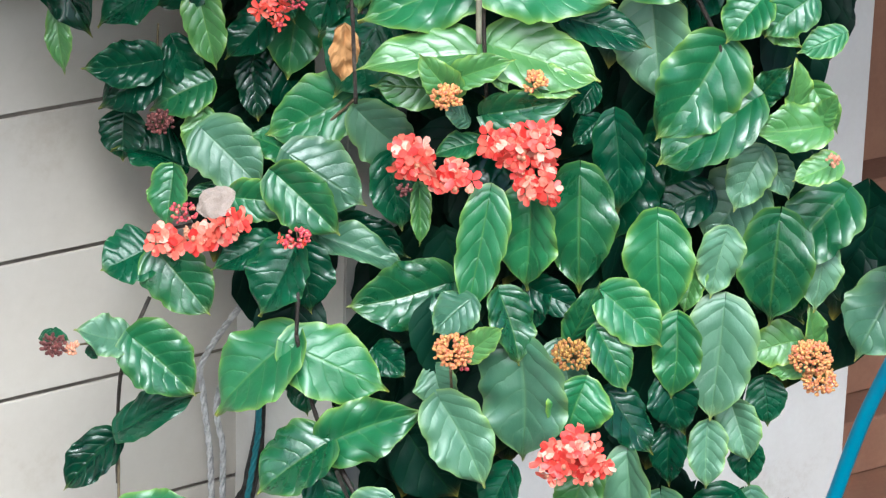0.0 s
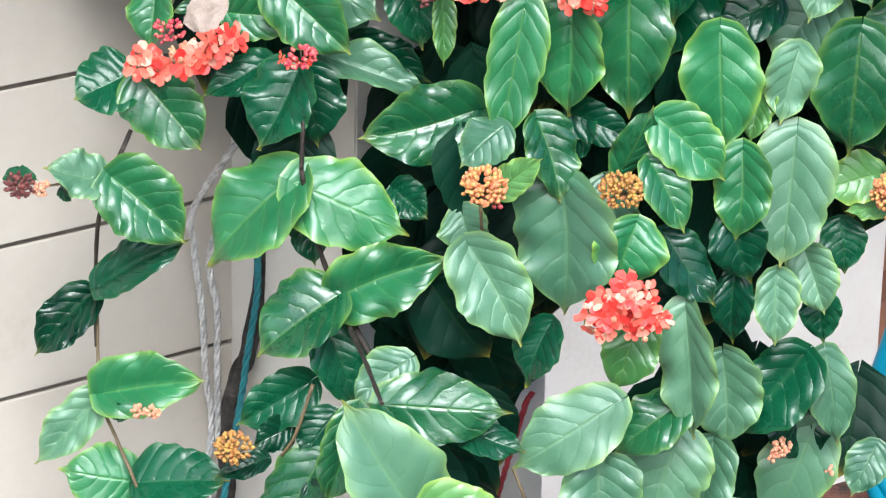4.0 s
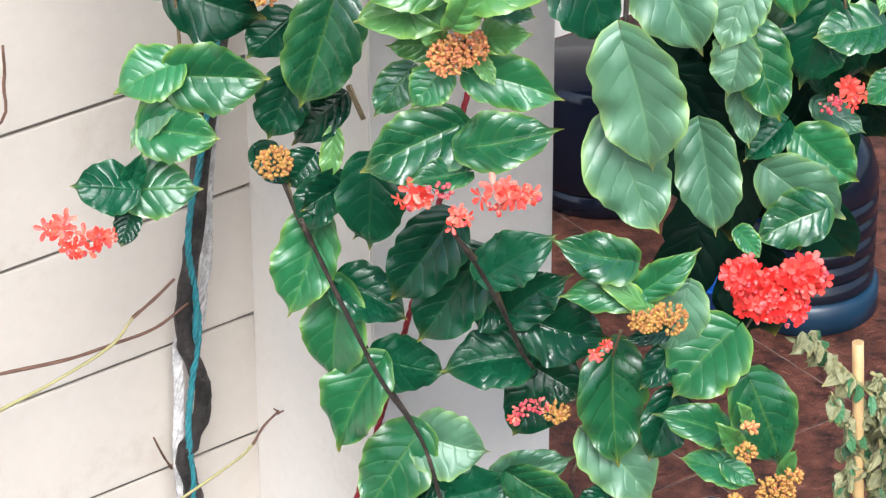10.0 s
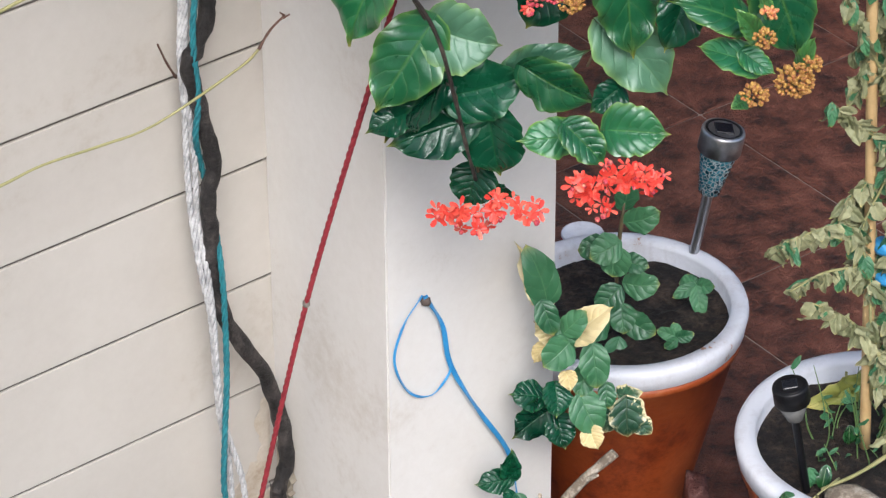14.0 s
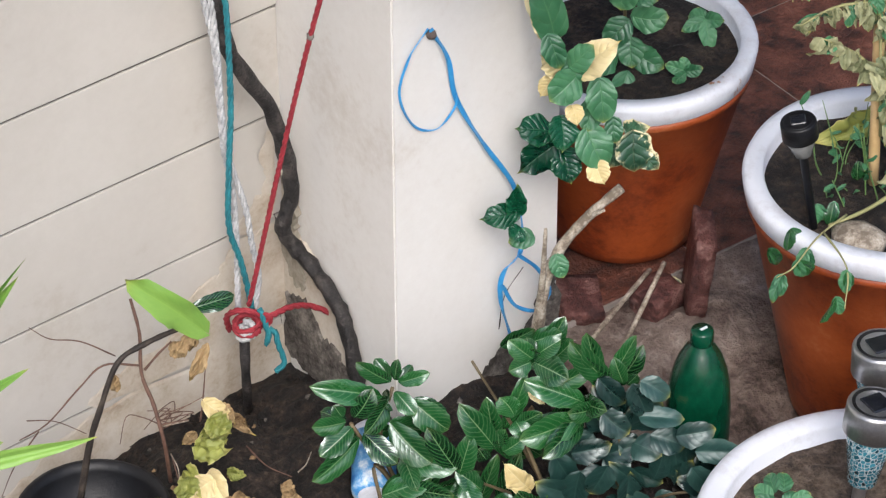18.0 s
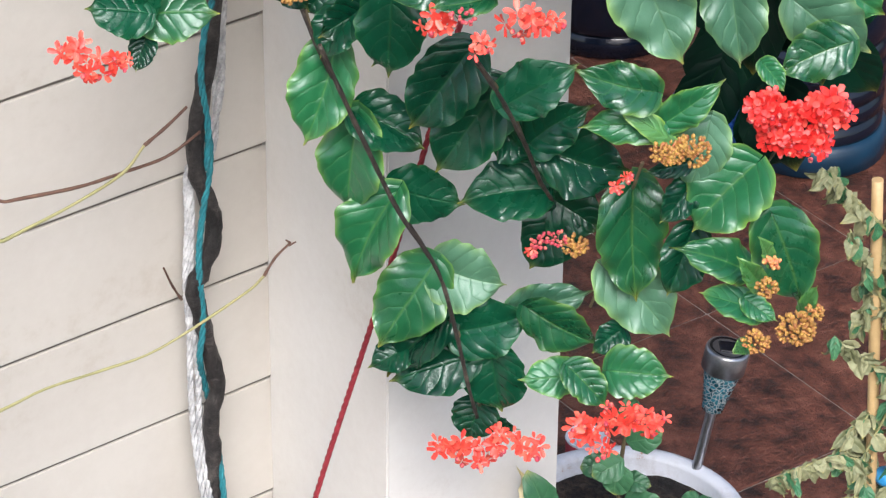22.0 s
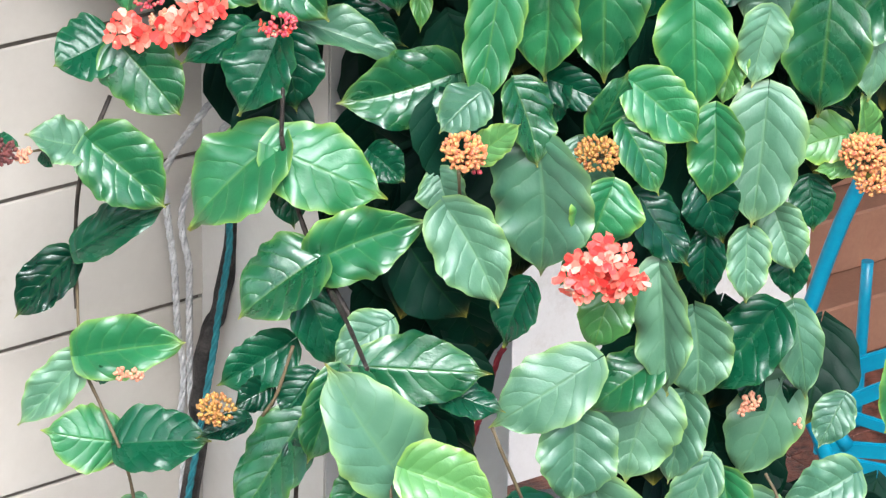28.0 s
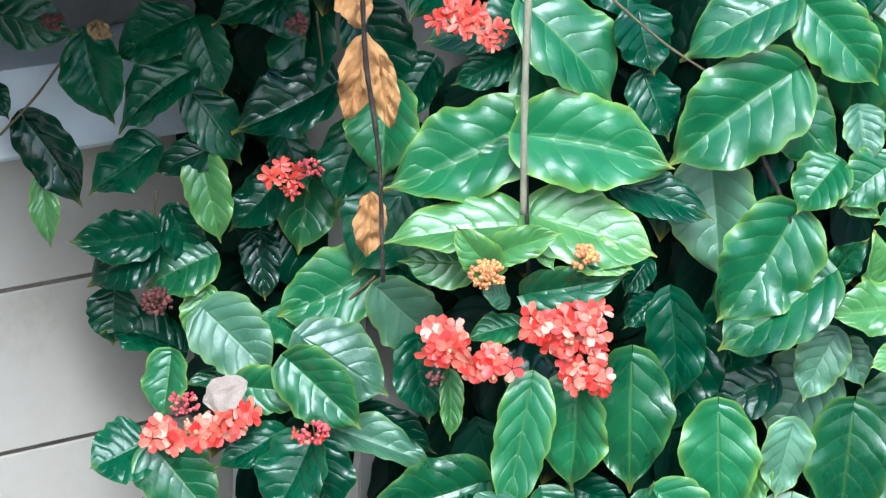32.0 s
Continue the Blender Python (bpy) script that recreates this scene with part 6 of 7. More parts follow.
strap("blue_strap", [(0.205, -0.330, 0.294), (0.235, -0.335, 0.259), (0.259, -0.335, 0.208), (0.241, -0.335, 0.177), (0.200, -0.330, 0.200), (0.175, -0.328, 0.250)], 0.006, "blue strap loop round the shrub stem")
tagged(part("hook", lathe([(0.007, 0), (0.008, 0.004), (0.005, 0.010), (0.0001, 0.012)], 12), IRON), "small rusty wall hook on the pillar", "hook").matrix_world = Matrix.Translation((0.065, -0.3, 0.735)) @ Euler((radians(90), 0, 0)).to_matrix().to_4x4()

# ---- veranda things ----
for nm, c, r, h, lab, ribs in (("water_jug", (2.02, 1.08, 0.07), 0.145, 0.43, "large dark navy ribbed water jug on the veranda", 5), ("water_jug", (1.992, 1.727, 0.07), 0.17, 0.31, "tall plain navy plastic water jug behind the pillar", 0)):
    e = thing(nm, c, lab, "water jug", "water jugs on the veranda")
    prof = [(r * 0.90, 0.05), (r * 0.97, 0.06)]
    for k in range(ribs):
        z = 0.07 + (h - 0.22) * k / 5
        q = (h - 0.22) / 5
        prof += [(r, z), (r, z + q * 0.7), (r * 0.95, z + q * 0.8), (r * 0.95, z + q * 0.92)]
    if not ribs:
        prof += [(r, 0.08), (r, h - 0.03), (r * 0.97, h - 0.012), (r * 0.9, h), (0.0001, h)]
    else:
        prof += [(r, h - 0.14), (r * 0.98, h - 0.11), (r * 0.86, h - 0.06), (r * 0.55, h - 0.02), (r * 0.22, h), (r * 0.2, h + 0.03), (0.0001, h + 0.03)]
    part("body", lathe(prof, 40), NAVY, e)
    part("base", lathe([(r * 0.98, 0.0), (r * 1.08, 0.004), (r * 1.08, 0.06), (r * 0.95, 0.075), (r * 0.9, 0.07)] if ribs else [(r * 0.9, 0.0), (r * 0.95, 0.004), (r * 0.95, 0.05), (r * 0.9, 0.055)], 40), TEALPLASTIC if ribs else NAVY, e, "moulded plastic stand")
basin = thing("plastic_basin", (1.873, 1.151, 0.070), "bright blue plastic basin on the tiles", "basin")
part("body", lathe([(0.09, 0), (0.10, 0.004), (0.125, 0.10), (0.135, 0.104), (0.13, 0.11), (0.118, 0.10), (0.09, 0.012), (0.0001, 0.01)], 36), BLUEPLASTIC, basin)

chair = thing("garden_chair", (2.9, 1.85, 0.07), "teal painted metal garden chair with slatted seat", "chair")
cinv = Matrix.Translation((2.9, 1.85, 0.07)).inverted()
for nm, pts, r in (("post", [(2.806, 1.633, 1.148), (2.753, 1.669, 0.982), (2.723, 1.690, 0.863), (2.695, 1.709, 0.736), (2.667, 1.728, 0.642), (2.671, 1.726, 0.578), (2.695, 1.709, 0.499), (2.730, 1.685, 0.412), (2.759, 1.665, 0.324), (2.767, 1.660, 0.280), (2.767, 1.660, 0.075)], 0.019),
                   ("seat_rail", [(2.673, 1.724, 0.599), (2.698, 1.707, 0.528), (2.740, 1.678, 0.456), (2.788, 1.645, 0.383)], 0.018), ("leg", [(3.485, 1.726, 0.532), (3.487, 1.725, 0.075)], 0.016), ("leg", [(3.324, 2.184, 0.533), (3.324, 2.183, 0.075)], 0.016)):
    adopt(part(nm, tube(pts, r, n=10, per=4), TEALPAINT), chair, cinv)
for a, b, w in (((2.724, 1.689, 0.560), (2.848, 1.604, 0.613), 0.026), ((2.781, 1.650, 0.497), (2.853, 1.601, 0.535), 0.024), ((2.783, 1.648, 0.464), (2.859, 1.596, 0.433), 0.017), ((2.723, 1.690, 0.382), (2.863, 1.594, 0.370), 0.022), ((2.774, 1.655, 0.336), (2.866, 1.591, 0.314), 0.026)):
    a, b = Vector(a), Vector(b)
    b = b + (b - a) * 1.6
    u, n = Vector((0.12, 0.17, -1)).normalized() * w, Vector((-0.5, -0.8, -0.2)).normalized() * 0.006
    bm = bmesh.new()
    vs = [bm.verts.new(p + q) for p in (a, b) for q in (n - u, n + u, u - n, -u - n)]
    for f in ((0, 1, 5, 4), (1, 2, 6, 5), (2, 3, 7, 6), (3, 0, 4, 7), (3, 2, 1, 0), (4, 5, 6, 7)):
        bm.faces.new([vs[q] for q in f])
    bmesh.ops.bevel(bm, geom=bm.edges[:], offset=0.003, segments=2, affect="EDGES")
    adopt(part("slat", bm, TEALPAINT), chair, cinv)
tagged(part("white_pole", tube([(3.282, 2.122, 1.052), (3.319, 2.120, 0.941), (3.356, 2.119, 0.844), (3.653, 2.178, 0.075)], 0.022, n=12, per=3), WHITEMETAL), "white painted metal tube leaning by the steps", "pole")


# ---- plants round the pots ----
def bush(name, at, label, category="plant"):
    e = thing(name, at, label, category)
    return e, Matrix.Translation(at).inverted()


def sprig(owner, key, rows, more=0, thin=1.0):
    """Leaves of a plant, each from stalk to tip with its width."""
    e, inv = owner
    for b, t, w in rows:
        adopt(place_leaf(None, key, b, t, w * thin, jitter=0.25), e, inv)
        for _ in range(more):
            bb, d = Vector(b), Vector(t) - Vector(b)
            d = Euler((0, 0, PICK.uniform(-1.6, 1.6))).to_matrix() @ d * PICK.uniform(0.6, 0.95)
            bb = bb + Vector((0.3, 0.42, -0.35)).normalized() * PICK.uniform(0.012, 0.03)
            adopt(place_leaf(None, key, bb, bb + d, w * thin * PICK.uniform(0.65, 0.9), jitter=0.4), e, inv)


def twigs(owner, material, rows, name="stem", n=6):
    e, inv = owner
    for pts, r0, r1 in rows:
        adopt(part(name, tube(pts, r0, r1, n=n, per=5, knots=0.12), material), e, inv)


OVAL = leaf_material("leaf_glossy_oval", (0.002, 0.026, 0.007), (0.014, 0.098, 0.022), (0.36, 0.52, 0.26), 0.20, 9.0, 0.19, 0.06, rim=0.1, spec=0.7, ripe=0.1)
BLUISH = leaf_material("leaf_blue_green", (0.002, 0.014, 0.012), (0.022, 0.066, 0.056), (0.09, 0.18, 0.14), 0.34, 5.0, 0.12, 0.12, rim=0.2)
for key, mt, wd in (("o", OVAL, 0.57), ("e", BLUISH, 0.45)):
    BLADES[key] = []
    for n in range(6):
        me = blade(120 + n, 8, 14, 0.0, 0.05, 0.025, 0.30, 0.10 + 0.10 * (n % 3), wd, quilt=0.003, blunt=0.46)
        me.materials.append(mt)
        BLADES[key].append(me)

shrub = bush("periwinkle_shrub", (-0.085, -0.441, 0.046), "low shrub with glossy dark oval leaves in the bed", "shrub")
twigs(shrub, STEMGREEN, [([(-0.085, -0.441, 0.036), (-0.119, -0.428, 0.164), (-0.103, -0.438, 0.264)], 0.004, 0.003), ([(-0.085, -0.441, 0.036), (-0.165, -0.421, 0.216)], 0.004, 0.003), ([(-0.085, -0.441, 0.046), (-0.138, -0.440, 0.136), (-0.142, -0.461, 0.080)], 0.003, 0.003)])
sprig(shrub, "o", [((-0.105, -0.437, 0.275), (-0.151, -0.431, 0.320), 0.026), ((-0.100, -0.440, 0.278), (-0.097, -0.443, 0.313), 0.016), ((-0.096, -0.443, 0.274), (-0.070, -0.475, 0.297), 0.022), ((-0.116, -0.430, 0.249), (-0.212, -0.412, 0.294), 0.034),
                   ((-0.115, -0.443, 0.250), (-0.161, -0.460, 0.221), 0.034), ((-0.099, -0.441, 0.256), (-0.096, -0.481, 0.240), 0.026), ((-0.081, -0.455, 0.240), (-0.058, -0.506, 0.201), 0.042), ((-0.171, -0.418, 0.220), (-0.218, -0.409, 0.223), 0.030),
                   ((-0.175, -0.414, 0.228), (-0.184, -0.408, 0.249), 0.020), ((-0.160, -0.424, 0.227), (-0.147, -0.445, 0.274), 0.034), ((-0.163, -0.422, 0.209), (-0.223, -0.429, 0.188), 0.032), ((-0.155, -0.428, 0.189), (-0.240, -0.442, 0.156), 0.038),
                   ((-0.150, -0.431, 0.197), (-0.136, -0.489, 0.171), 0.034), ((-0.113, -0.444, 0.209), (-0.088, -0.510, 0.160), 0.044), ((-0.104, -0.463, 0.149), (-0.069, -0.535, 0.154), 0.034), ((-0.108, -0.485, 0.106), (-0.081, -0.551, 0.123), 0.04), ((-0.141, -0.461, 0.092), (-0.100, -0.515, 0.137), 0.036)], 1, 0.98)

shrub2 = bush("periwinkle_shrub", (0.10, -0.56, 0.03), "spreading shrub with glossy green leaves before the pillar", "shrub")
twigs(shrub2, STEMGREEN, [([(0.103, -0.562, 0.009), (0.061, -0.551, 0.122), (0.038, -0.536, 0.191), (-0.009, -0.503, 0.311)], 0.004, 0.002), ([(0.103, -0.562, 0.009), (0.071, -0.595, 0.054), (0.039, -0.549, 0.199)], 0.004, 0.003), ([(0.103, -0.562, 0.009), (-0.048, -0.525, 0.131)], 0.003, 0.002)])
sprig(shrub2, "o", [((0.074, -0.537, 0.298), (0.045, -0.529, 0.335), 0.030), ((0.079, -0.540, 0.305), (0.096, -0.563, 0.335), 0.028), ((0.076, -0.538, 0.291), (0.090, -0.595, 0.292), 0.042), ((0.072, -0.535, 0.291), (0.039, -0.537, 0.290), 0.030), ((0.125, -0.596, 0.230), (0.049, -0.568, 0.281), 0.038),
                    ((0.155, -0.616, 0.266), (0.099, -0.601, 0.340), 0.040), ((0.170, -0.627, 0.265), (0.160, -0.619, 0.308), 0.022), ((0.174, -0.630, 0.263), (0.186, -0.638, 0.280), 0.02), ((0.141, -0.607, 0.221), (0.092, -0.610, 0.232), 0.034), ((0.125, -0.596, 0.204), (0.024, -0.587, 0.203), 0.046),
                    ((0.007, -0.538, 0.164), (-0.042, -0.529, 0.244), 0.038), ((0.012, -0.542, 0.164), (0.010, -0.540, 0.195), 0.018), ((0.016, -0.545, 0.156), (0.032, -0.568, 0.187), 0.026), ((-0.050, -0.524, 0.138), (-0.090, -0.520, 0.221), 0.034), ((-0.048, -0.525, 0.131), (-0.039, -0.543, 0.200), 0.030),
                    ((-0.043, -0.529, 0.122), (-0.048, -0.574, 0.092), 0.034), ((-0.072, -0.508, 0.102), (-0.070, -0.559, 0.090), 0.034), ((0.035, -0.546, 0.217), (0.019, -0.534, 0.248), 0.034), ((0.039, -0.549, 0.199), (0.060, -0.575, 0.227), 0.028), ((0.037, -0.547, 0.206), (0.032, -0.568, 0.201), 0.03),
                    ((-0.003, -0.532, 0.141), (-0.016, -0.535, 0.166), 0.02), ((0.048, -0.591, 0.063), (0.013, -0.591, 0.106), 0.03), ((0.051, -0.593, 0.079), (0.080, -0.613, 0.101), 0.03), ((-0.020, -0.544, 0.099), (-0.053, -0.534, 0.139), 0.03), ((-0.006, -0.555, 0.082), (-0.016, -0.596, 0.079), 0.034)], 1, 0.98)
sprig(shrub2, "c", [((0.035, -0.582, 0.103), (-0.005, -0.579, 0.154), 0.034), ((0.068, -0.544, 0.255), (0.078, -0.563, 0.226), 0.02)])
rose = bush("rose_bush", (0.195, -0.623, 0.009), "small bush with dull blue green leaves beside the bottle", "bush")
twigs(rose, STEMGREEN, [([(0.195, -0.623, 0.009), (0.159, -0.631, 0.094), (0.170, -0.627, 0.205)], 0.004, 0.003), ([(0.195, -0.623, 0.009), (0.214, -0.693, 0.077), (0.250, -0.730, 0.091)], 0.003, 0.002)])
sprig(rose, "e", [((0.170, -0.627, 0.205), (0.134, -0.614, 0.261), 0.052), ((0.151, -0.613, 0.176), (0.133, -0.613, 0.215), 0.05), ((0.184, -0.636, 0.182), (0.203, -0.673, 0.242), 0.044), ((0.179, -0.633, 0.175), (0.177, -0.644, 0.224), 0.042), ((0.178, -0.644, 0.161), (0.188, -0.687, 0.162), 0.05),
                  ((0.145, -0.622, 0.109), (0.098, -0.626, 0.097), 0.046), ((0.109, -0.621, 0.075), (0.038, -0.608, 0.120), 0.06), ((0.184, -0.660, 0.081), (0.137, -0.653, 0.135), 0.036), ((0.198, -0.671, 0.100), (0.202, -0.685, 0.162), 0.036), ((0.257, -0.723, 0.089), (0.246, -0.740, 0.167), 0.048),
                  ((0.257, -0.723, 0.082), (0.218, -0.708, 0.112), 0.036), ((0.268, -0.731, 0.073), (0.298, -0.775, 0.096), 0.036), ((0.237, -0.709, 0.076), (0.252, -0.756, 0.069), 0.05), ((0.156, -0.617, 0.131), (0.156, -0.654, 0.111), 0.05), ((0.143, -0.596, 0.161), (0.098, -0.589, 0.128), 0.055),
                  ((0.156, -0.654, 0.064), (0.102, -0.676, 0.072), 0.05), ((0.194, -0.680, 0.062), (0.182, -0.732, 0.068), 0.045), ((0.171, -0.616, 0.153), (0.188, -0.651, 0.130), 0.05), ((0.185, -0.674, 0.048), (0.159, -0.668, 0.088), 0.04), ((0.220, -0.685, 0.098), (0.237, -0.708, 0.136), 0.04)], 1, 0.8)

sprig(rose, "e", [((0.142, -0.618, 0.135), (0.181, -0.659, 0.161), 0.036), ((0.177, -0.642, 0.107), (0.209, -0.679, 0.088), 0.029), ((0.220, -0.686, 0.166), (0.218, -0.699, 0.102), 0.031), ((0.221, -0.732, 0.184), (0.269, -0.779, 0.191), 0.035),
                  ((0.114, -0.667, 0.167), (0.086, -0.662, 0.115), 0.039), ((0.076, -0.587, 0.150), (0.098, -0.616, 0.081), 0.038), ((0.161, -0.658, 0.115), (0.150, -0.666, 0.062), 0.031), ((0.181, -0.677, 0.197), (0.217, -0.716, 0.182), 0.038),
                  ((0.218, -0.729, 0.153), (0.238, -0.758, 0.115), 0.034), ((0.255, -0.738, 0.150), (0.283, -0.771, 0.099), 0.035), ((0.223, -0.689, 0.197), (0.238, -0.714, 0.134), 0.031), ((0.164, -0.654, 0.287), (0.175, -0.676, 0.227), 0.031),
                  ((0.131, -0.616, 0.288), (0.160, -0.651, 0.243), 0.032), ((0.166, -0.669, 0.302), (0.194, -0.703, 0.277), 0.031), ((0.099, -0.599, 0.148), (0.138, -0.640, 0.165), 0.033), ((0.204, -0.708, 0.205), (0.241, -0.748, 0.219), 0.035),
                  ((0.169, -0.664, 0.230), (0.215, -0.710, 0.233), 0.030), ((0.131, -0.628, 0.231), (0.157, -0.661, 0.199), 0.038), ((0.253, -0.761, 0.150), (0.279, -0.793, 0.099), 0.034), ((0.094, -0.629, 0.139), (0.077, -0.632, 0.071), 0.037)], 0)
sprig(shrub2, "o", [((0.173, -0.361, 0.174), (0.197, -0.392, 0.168), 0.029), ((0.200, -0.394, 0.150), (0.216, -0.420, 0.216), 0.032), ((0.192, -0.375, 0.113), (0.214, -0.405, 0.174), 0.026), ((0.145, -0.366, 0.171), (0.177, -0.403, 0.211), 0.027),
                    ((0.215, -0.395, 0.128), (0.235, -0.423, 0.176), 0.029), ((0.184, -0.388, 0.176), (0.213, -0.422, 0.198), 0.033), ((0.139, -0.604, 0.260), (0.119, -0.604, 0.362), 0.030), ((0.161, -0.599, 0.249), (0.184, -0.630, 0.345), 0.024),
                    ((0.187, -0.587, 0.226), (0.209, -0.617, 0.294), 0.030), ((0.074, -0.552, 0.246), (0.128, -0.604, 0.294), 0.031), ((0.103, -0.530, 0.152), (0.151, -0.577, 0.211), 0.032), ((0.017, -0.524, 0.158), (0.001, -0.528, 0.243), 0.028),
                    ((0.022, -0.490, 0.150), (0.068, -0.537, 0.109), 0.029), ((0.002, -0.446, 0.074), (0.042, -0.488, 0.121), 0.030), ((0.056, -0.506, 0.141), (0.089, -0.544, 0.107), 0.026), ((0.053, -0.524, 0.147), (0.105, -0.575, 0.194), 0.031),
                    ((0.033, -0.524, 0.177), (0.050, -0.550, 0.270), 0.027), ((-0.003, -0.506, 0.019), (0.013, -0.532, 0.135), 0.025), ((0.024, -0.524, 0.021), (0.041, -0.550, 0.130), 0.030), ((-0.060, -0.448, 0.022), (-0.049, -0.470, 0.130), 0.027),
                    ((-0.056, -0.452, 0.045), (0.001, -0.505, 0.084), 0.026)], 0)

# cream-edged shrub with a woody stem at the pillar's corner
vari = bush("variegated_shrub", (0.246, -0.318, 0.044), "woody shrub with cream edged green leaves", "shrub")
twigs(vari, PALESTEM, [([(0.246, -0.318, 0.044), (0.209, -0.374, 0.190), (0.224, -0.373, 0.270), (0.248, -0.377, 0.322), (0.287, -0.392, 0.372), (0.331, -0.410, 0.414)], 0.010, 0.007), ([(0.287, -0.392, 0.370), (0.292, -0.419, 0.395)], 0.005, 0.002), ([(0.207, -0.373, 0.190), (0.207, -0.385, 0.287), (0.203, -0.395, 0.386)], 0.007, 0.003)], "branch", 8)
sprig(vari, "m", [((0.228, -0.375, 0.702), (0.200, -0.368, 0.798), 0.050), ((0.214, -0.378, 0.715), (0.217, -0.404, 0.668), 0.032), ((0.247, -0.388, 0.652), (0.265, -0.413, 0.691), 0.034), ((0.255, -0.394, 0.637), (0.208, -0.397, 0.614), 0.048), ((0.287, -0.404, 0.625), (0.275, -0.432, 0.565), 0.042),
                  ((0.268, -0.403, 0.545), (0.275, -0.444, 0.495), 0.052), ((0.254, -0.381, 0.659), (0.252, -0.404, 0.627), 0.034), ((0.291, -0.394, 0.580), (0.262, -0.411, 0.546), 0.036), ((0.306, -0.416, 0.555), (0.298, -0.435, 0.523), 0.026), ((0.189, -0.384, 0.371), (0.154, -0.373, 0.369), 0.03), ((0.235, -0.380, 0.314), (0.233, -0.403, 0.285), 0.028)])
sprig(vari, "v", [((0.330, -0.434, 0.530), (0.318, -0.461, 0.475), 0.052), ((0.342, -0.442, 0.496), (0.347, -0.469, 0.474), 0.030), ((0.316, -0.424, 0.514), (0.294, -0.433, 0.477), 0.034), ((0.326, -0.418, 0.528), (0.337, -0.450, 0.540), 0.03), ((0.525, -0.308, 0.087), (0.499, -0.348, 0.066), 0.035)])
sprig(vari, "c", [((0.234, -0.360, 0.696), (0.200, -0.350, 0.793), 0.048), ((0.264, -0.394, 0.643), (0.296, -0.434, 0.701), 0.046), ((0.245, -0.374, 0.641), (0.213, -0.365, 0.671), 0.04), ((0.233, -0.366, 0.625), (0.212, -0.364, 0.599), 0.026), ((0.250, -0.391, 0.583), (0.244, -0.411, 0.564), 0.026), ((0.268, -0.427, 0.496), (0.266, -0.450, 0.472), 0.034)])
sprig(vari, "d", [((0.225, -0.373, 0.540), (0.175, -0.363, 0.560), 0.044), ((0.237, -0.382, 0.562), (0.222, -0.408, 0.523), 0.042), ((0.235, -0.381, 0.521), (0.170, -0.372, 0.485), 0.058), ((0.240, -0.384, 0.504), (0.235, -0.416, 0.466), 0.044), ((0.168, -0.370, 0.415), (0.115, -0.357, 0.416), 0.035), ((0.168, -0.370, 0.420), (0.163, -0.379, 0.474), 0.03), ((0.172, -0.373, 0.387), (0.154, -0.373, 0.375), 0.03)])
soft = bush("potted_plant", (0.546, -0.154, 0.417), "soft green leafy plant growing in the pot", "plant")
twigs(soft, STEMGREEN, [([(0.546, -0.154, 0.407), (0.531, -0.159, 0.523), (0.532, -0.171, 0.654)], 0.004, 0.003), ([(0.673, -0.187, 0.418), (0.681, -0.170, 0.435)], 0.003, 0.002), ([(0.578, -0.253, 0.416), (0.578, -0.252, 0.437)], 0.003, 0.002)])
sprig(soft, "m", [((0.532, -0.171, 0.643), (0.529, -0.182, 0.701), 0.035), ((0.535, -0.174, 0.618), (0.562, -0.216, 0.644), 0.042), ((0.528, -0.169, 0.582), (0.479, -0.160, 0.570), 0.045), ((0.528, -0.169, 0.571), (0.505, -0.178, 0.532), 0.05), ((0.532, -0.172, 0.550), (0.552, -0.209, 0.551), 0.03), ((0.535, -0.174, 0.507), (0.565, -0.219, 0.515), 0.042),
                  ((0.530, -0.170, 0.499), (0.488, -0.166, 0.471), 0.04), ((0.528, -0.180, 0.473), (0.512, -0.206, 0.440), 0.04), ((0.531, -0.183, 0.452), (0.549, -0.232, 0.438), 0.04), ((0.503, -0.176, 0.450), (0.449, -0.187, 0.446), 0.04), ((0.520, -0.151, 0.565), (0.477, -0.134, 0.569), 0.04), ((0.505, -0.202, 0.430), (0.470, -0.226, 0.383), 0.04)])
sprig(soft, "m", [((0.678, -0.178, 0.449), (0.661, -0.153, 0.446), 0.024), ((0.678, -0.178, 0.449), (0.685, -0.209, 0.459), 0.024), ((0.675, -0.181, 0.449), (0.637, -0.173, 0.438), 0.02), ((0.674, -0.185, 0.449), (0.662, -0.215, 0.417), 0.026), ((0.681, -0.170, 0.435), (0.679, -0.156, 0.456), 0.02),
                  ((0.573, -0.258, 0.437), (0.549, -0.239, 0.447), 0.02), ((0.573, -0.258, 0.437), (0.588, -0.279, 0.447), 0.02), ((0.570, -0.262, 0.437), (0.549, -0.260, 0.426), 0.018), ((0.573, -0.258, 0.437), (0.575, -0.248, 0.457), 0.018)])
for k, (a, b) in enumerate((((0.490, -0.293, 0.111), (0.293, -0.395, 0.131)), ((0.516, -0.297, 0.116), (0.216, -0.477, 0.049)), ((0.296, -0.430, 0.022), (0.245, -0.477, 0.011)))):
    tagged(part("dry_stick", tube([a, (Vector(a) + Vector(b)) / 2 + Vector((0.004, 0, 0.004)), b], 0.0045, 0.0038, n=7, per=4, knots=0.08), PALESTEM), "straight pale dry stick leaning against the pot", "stick", "dry sticks by the pot")

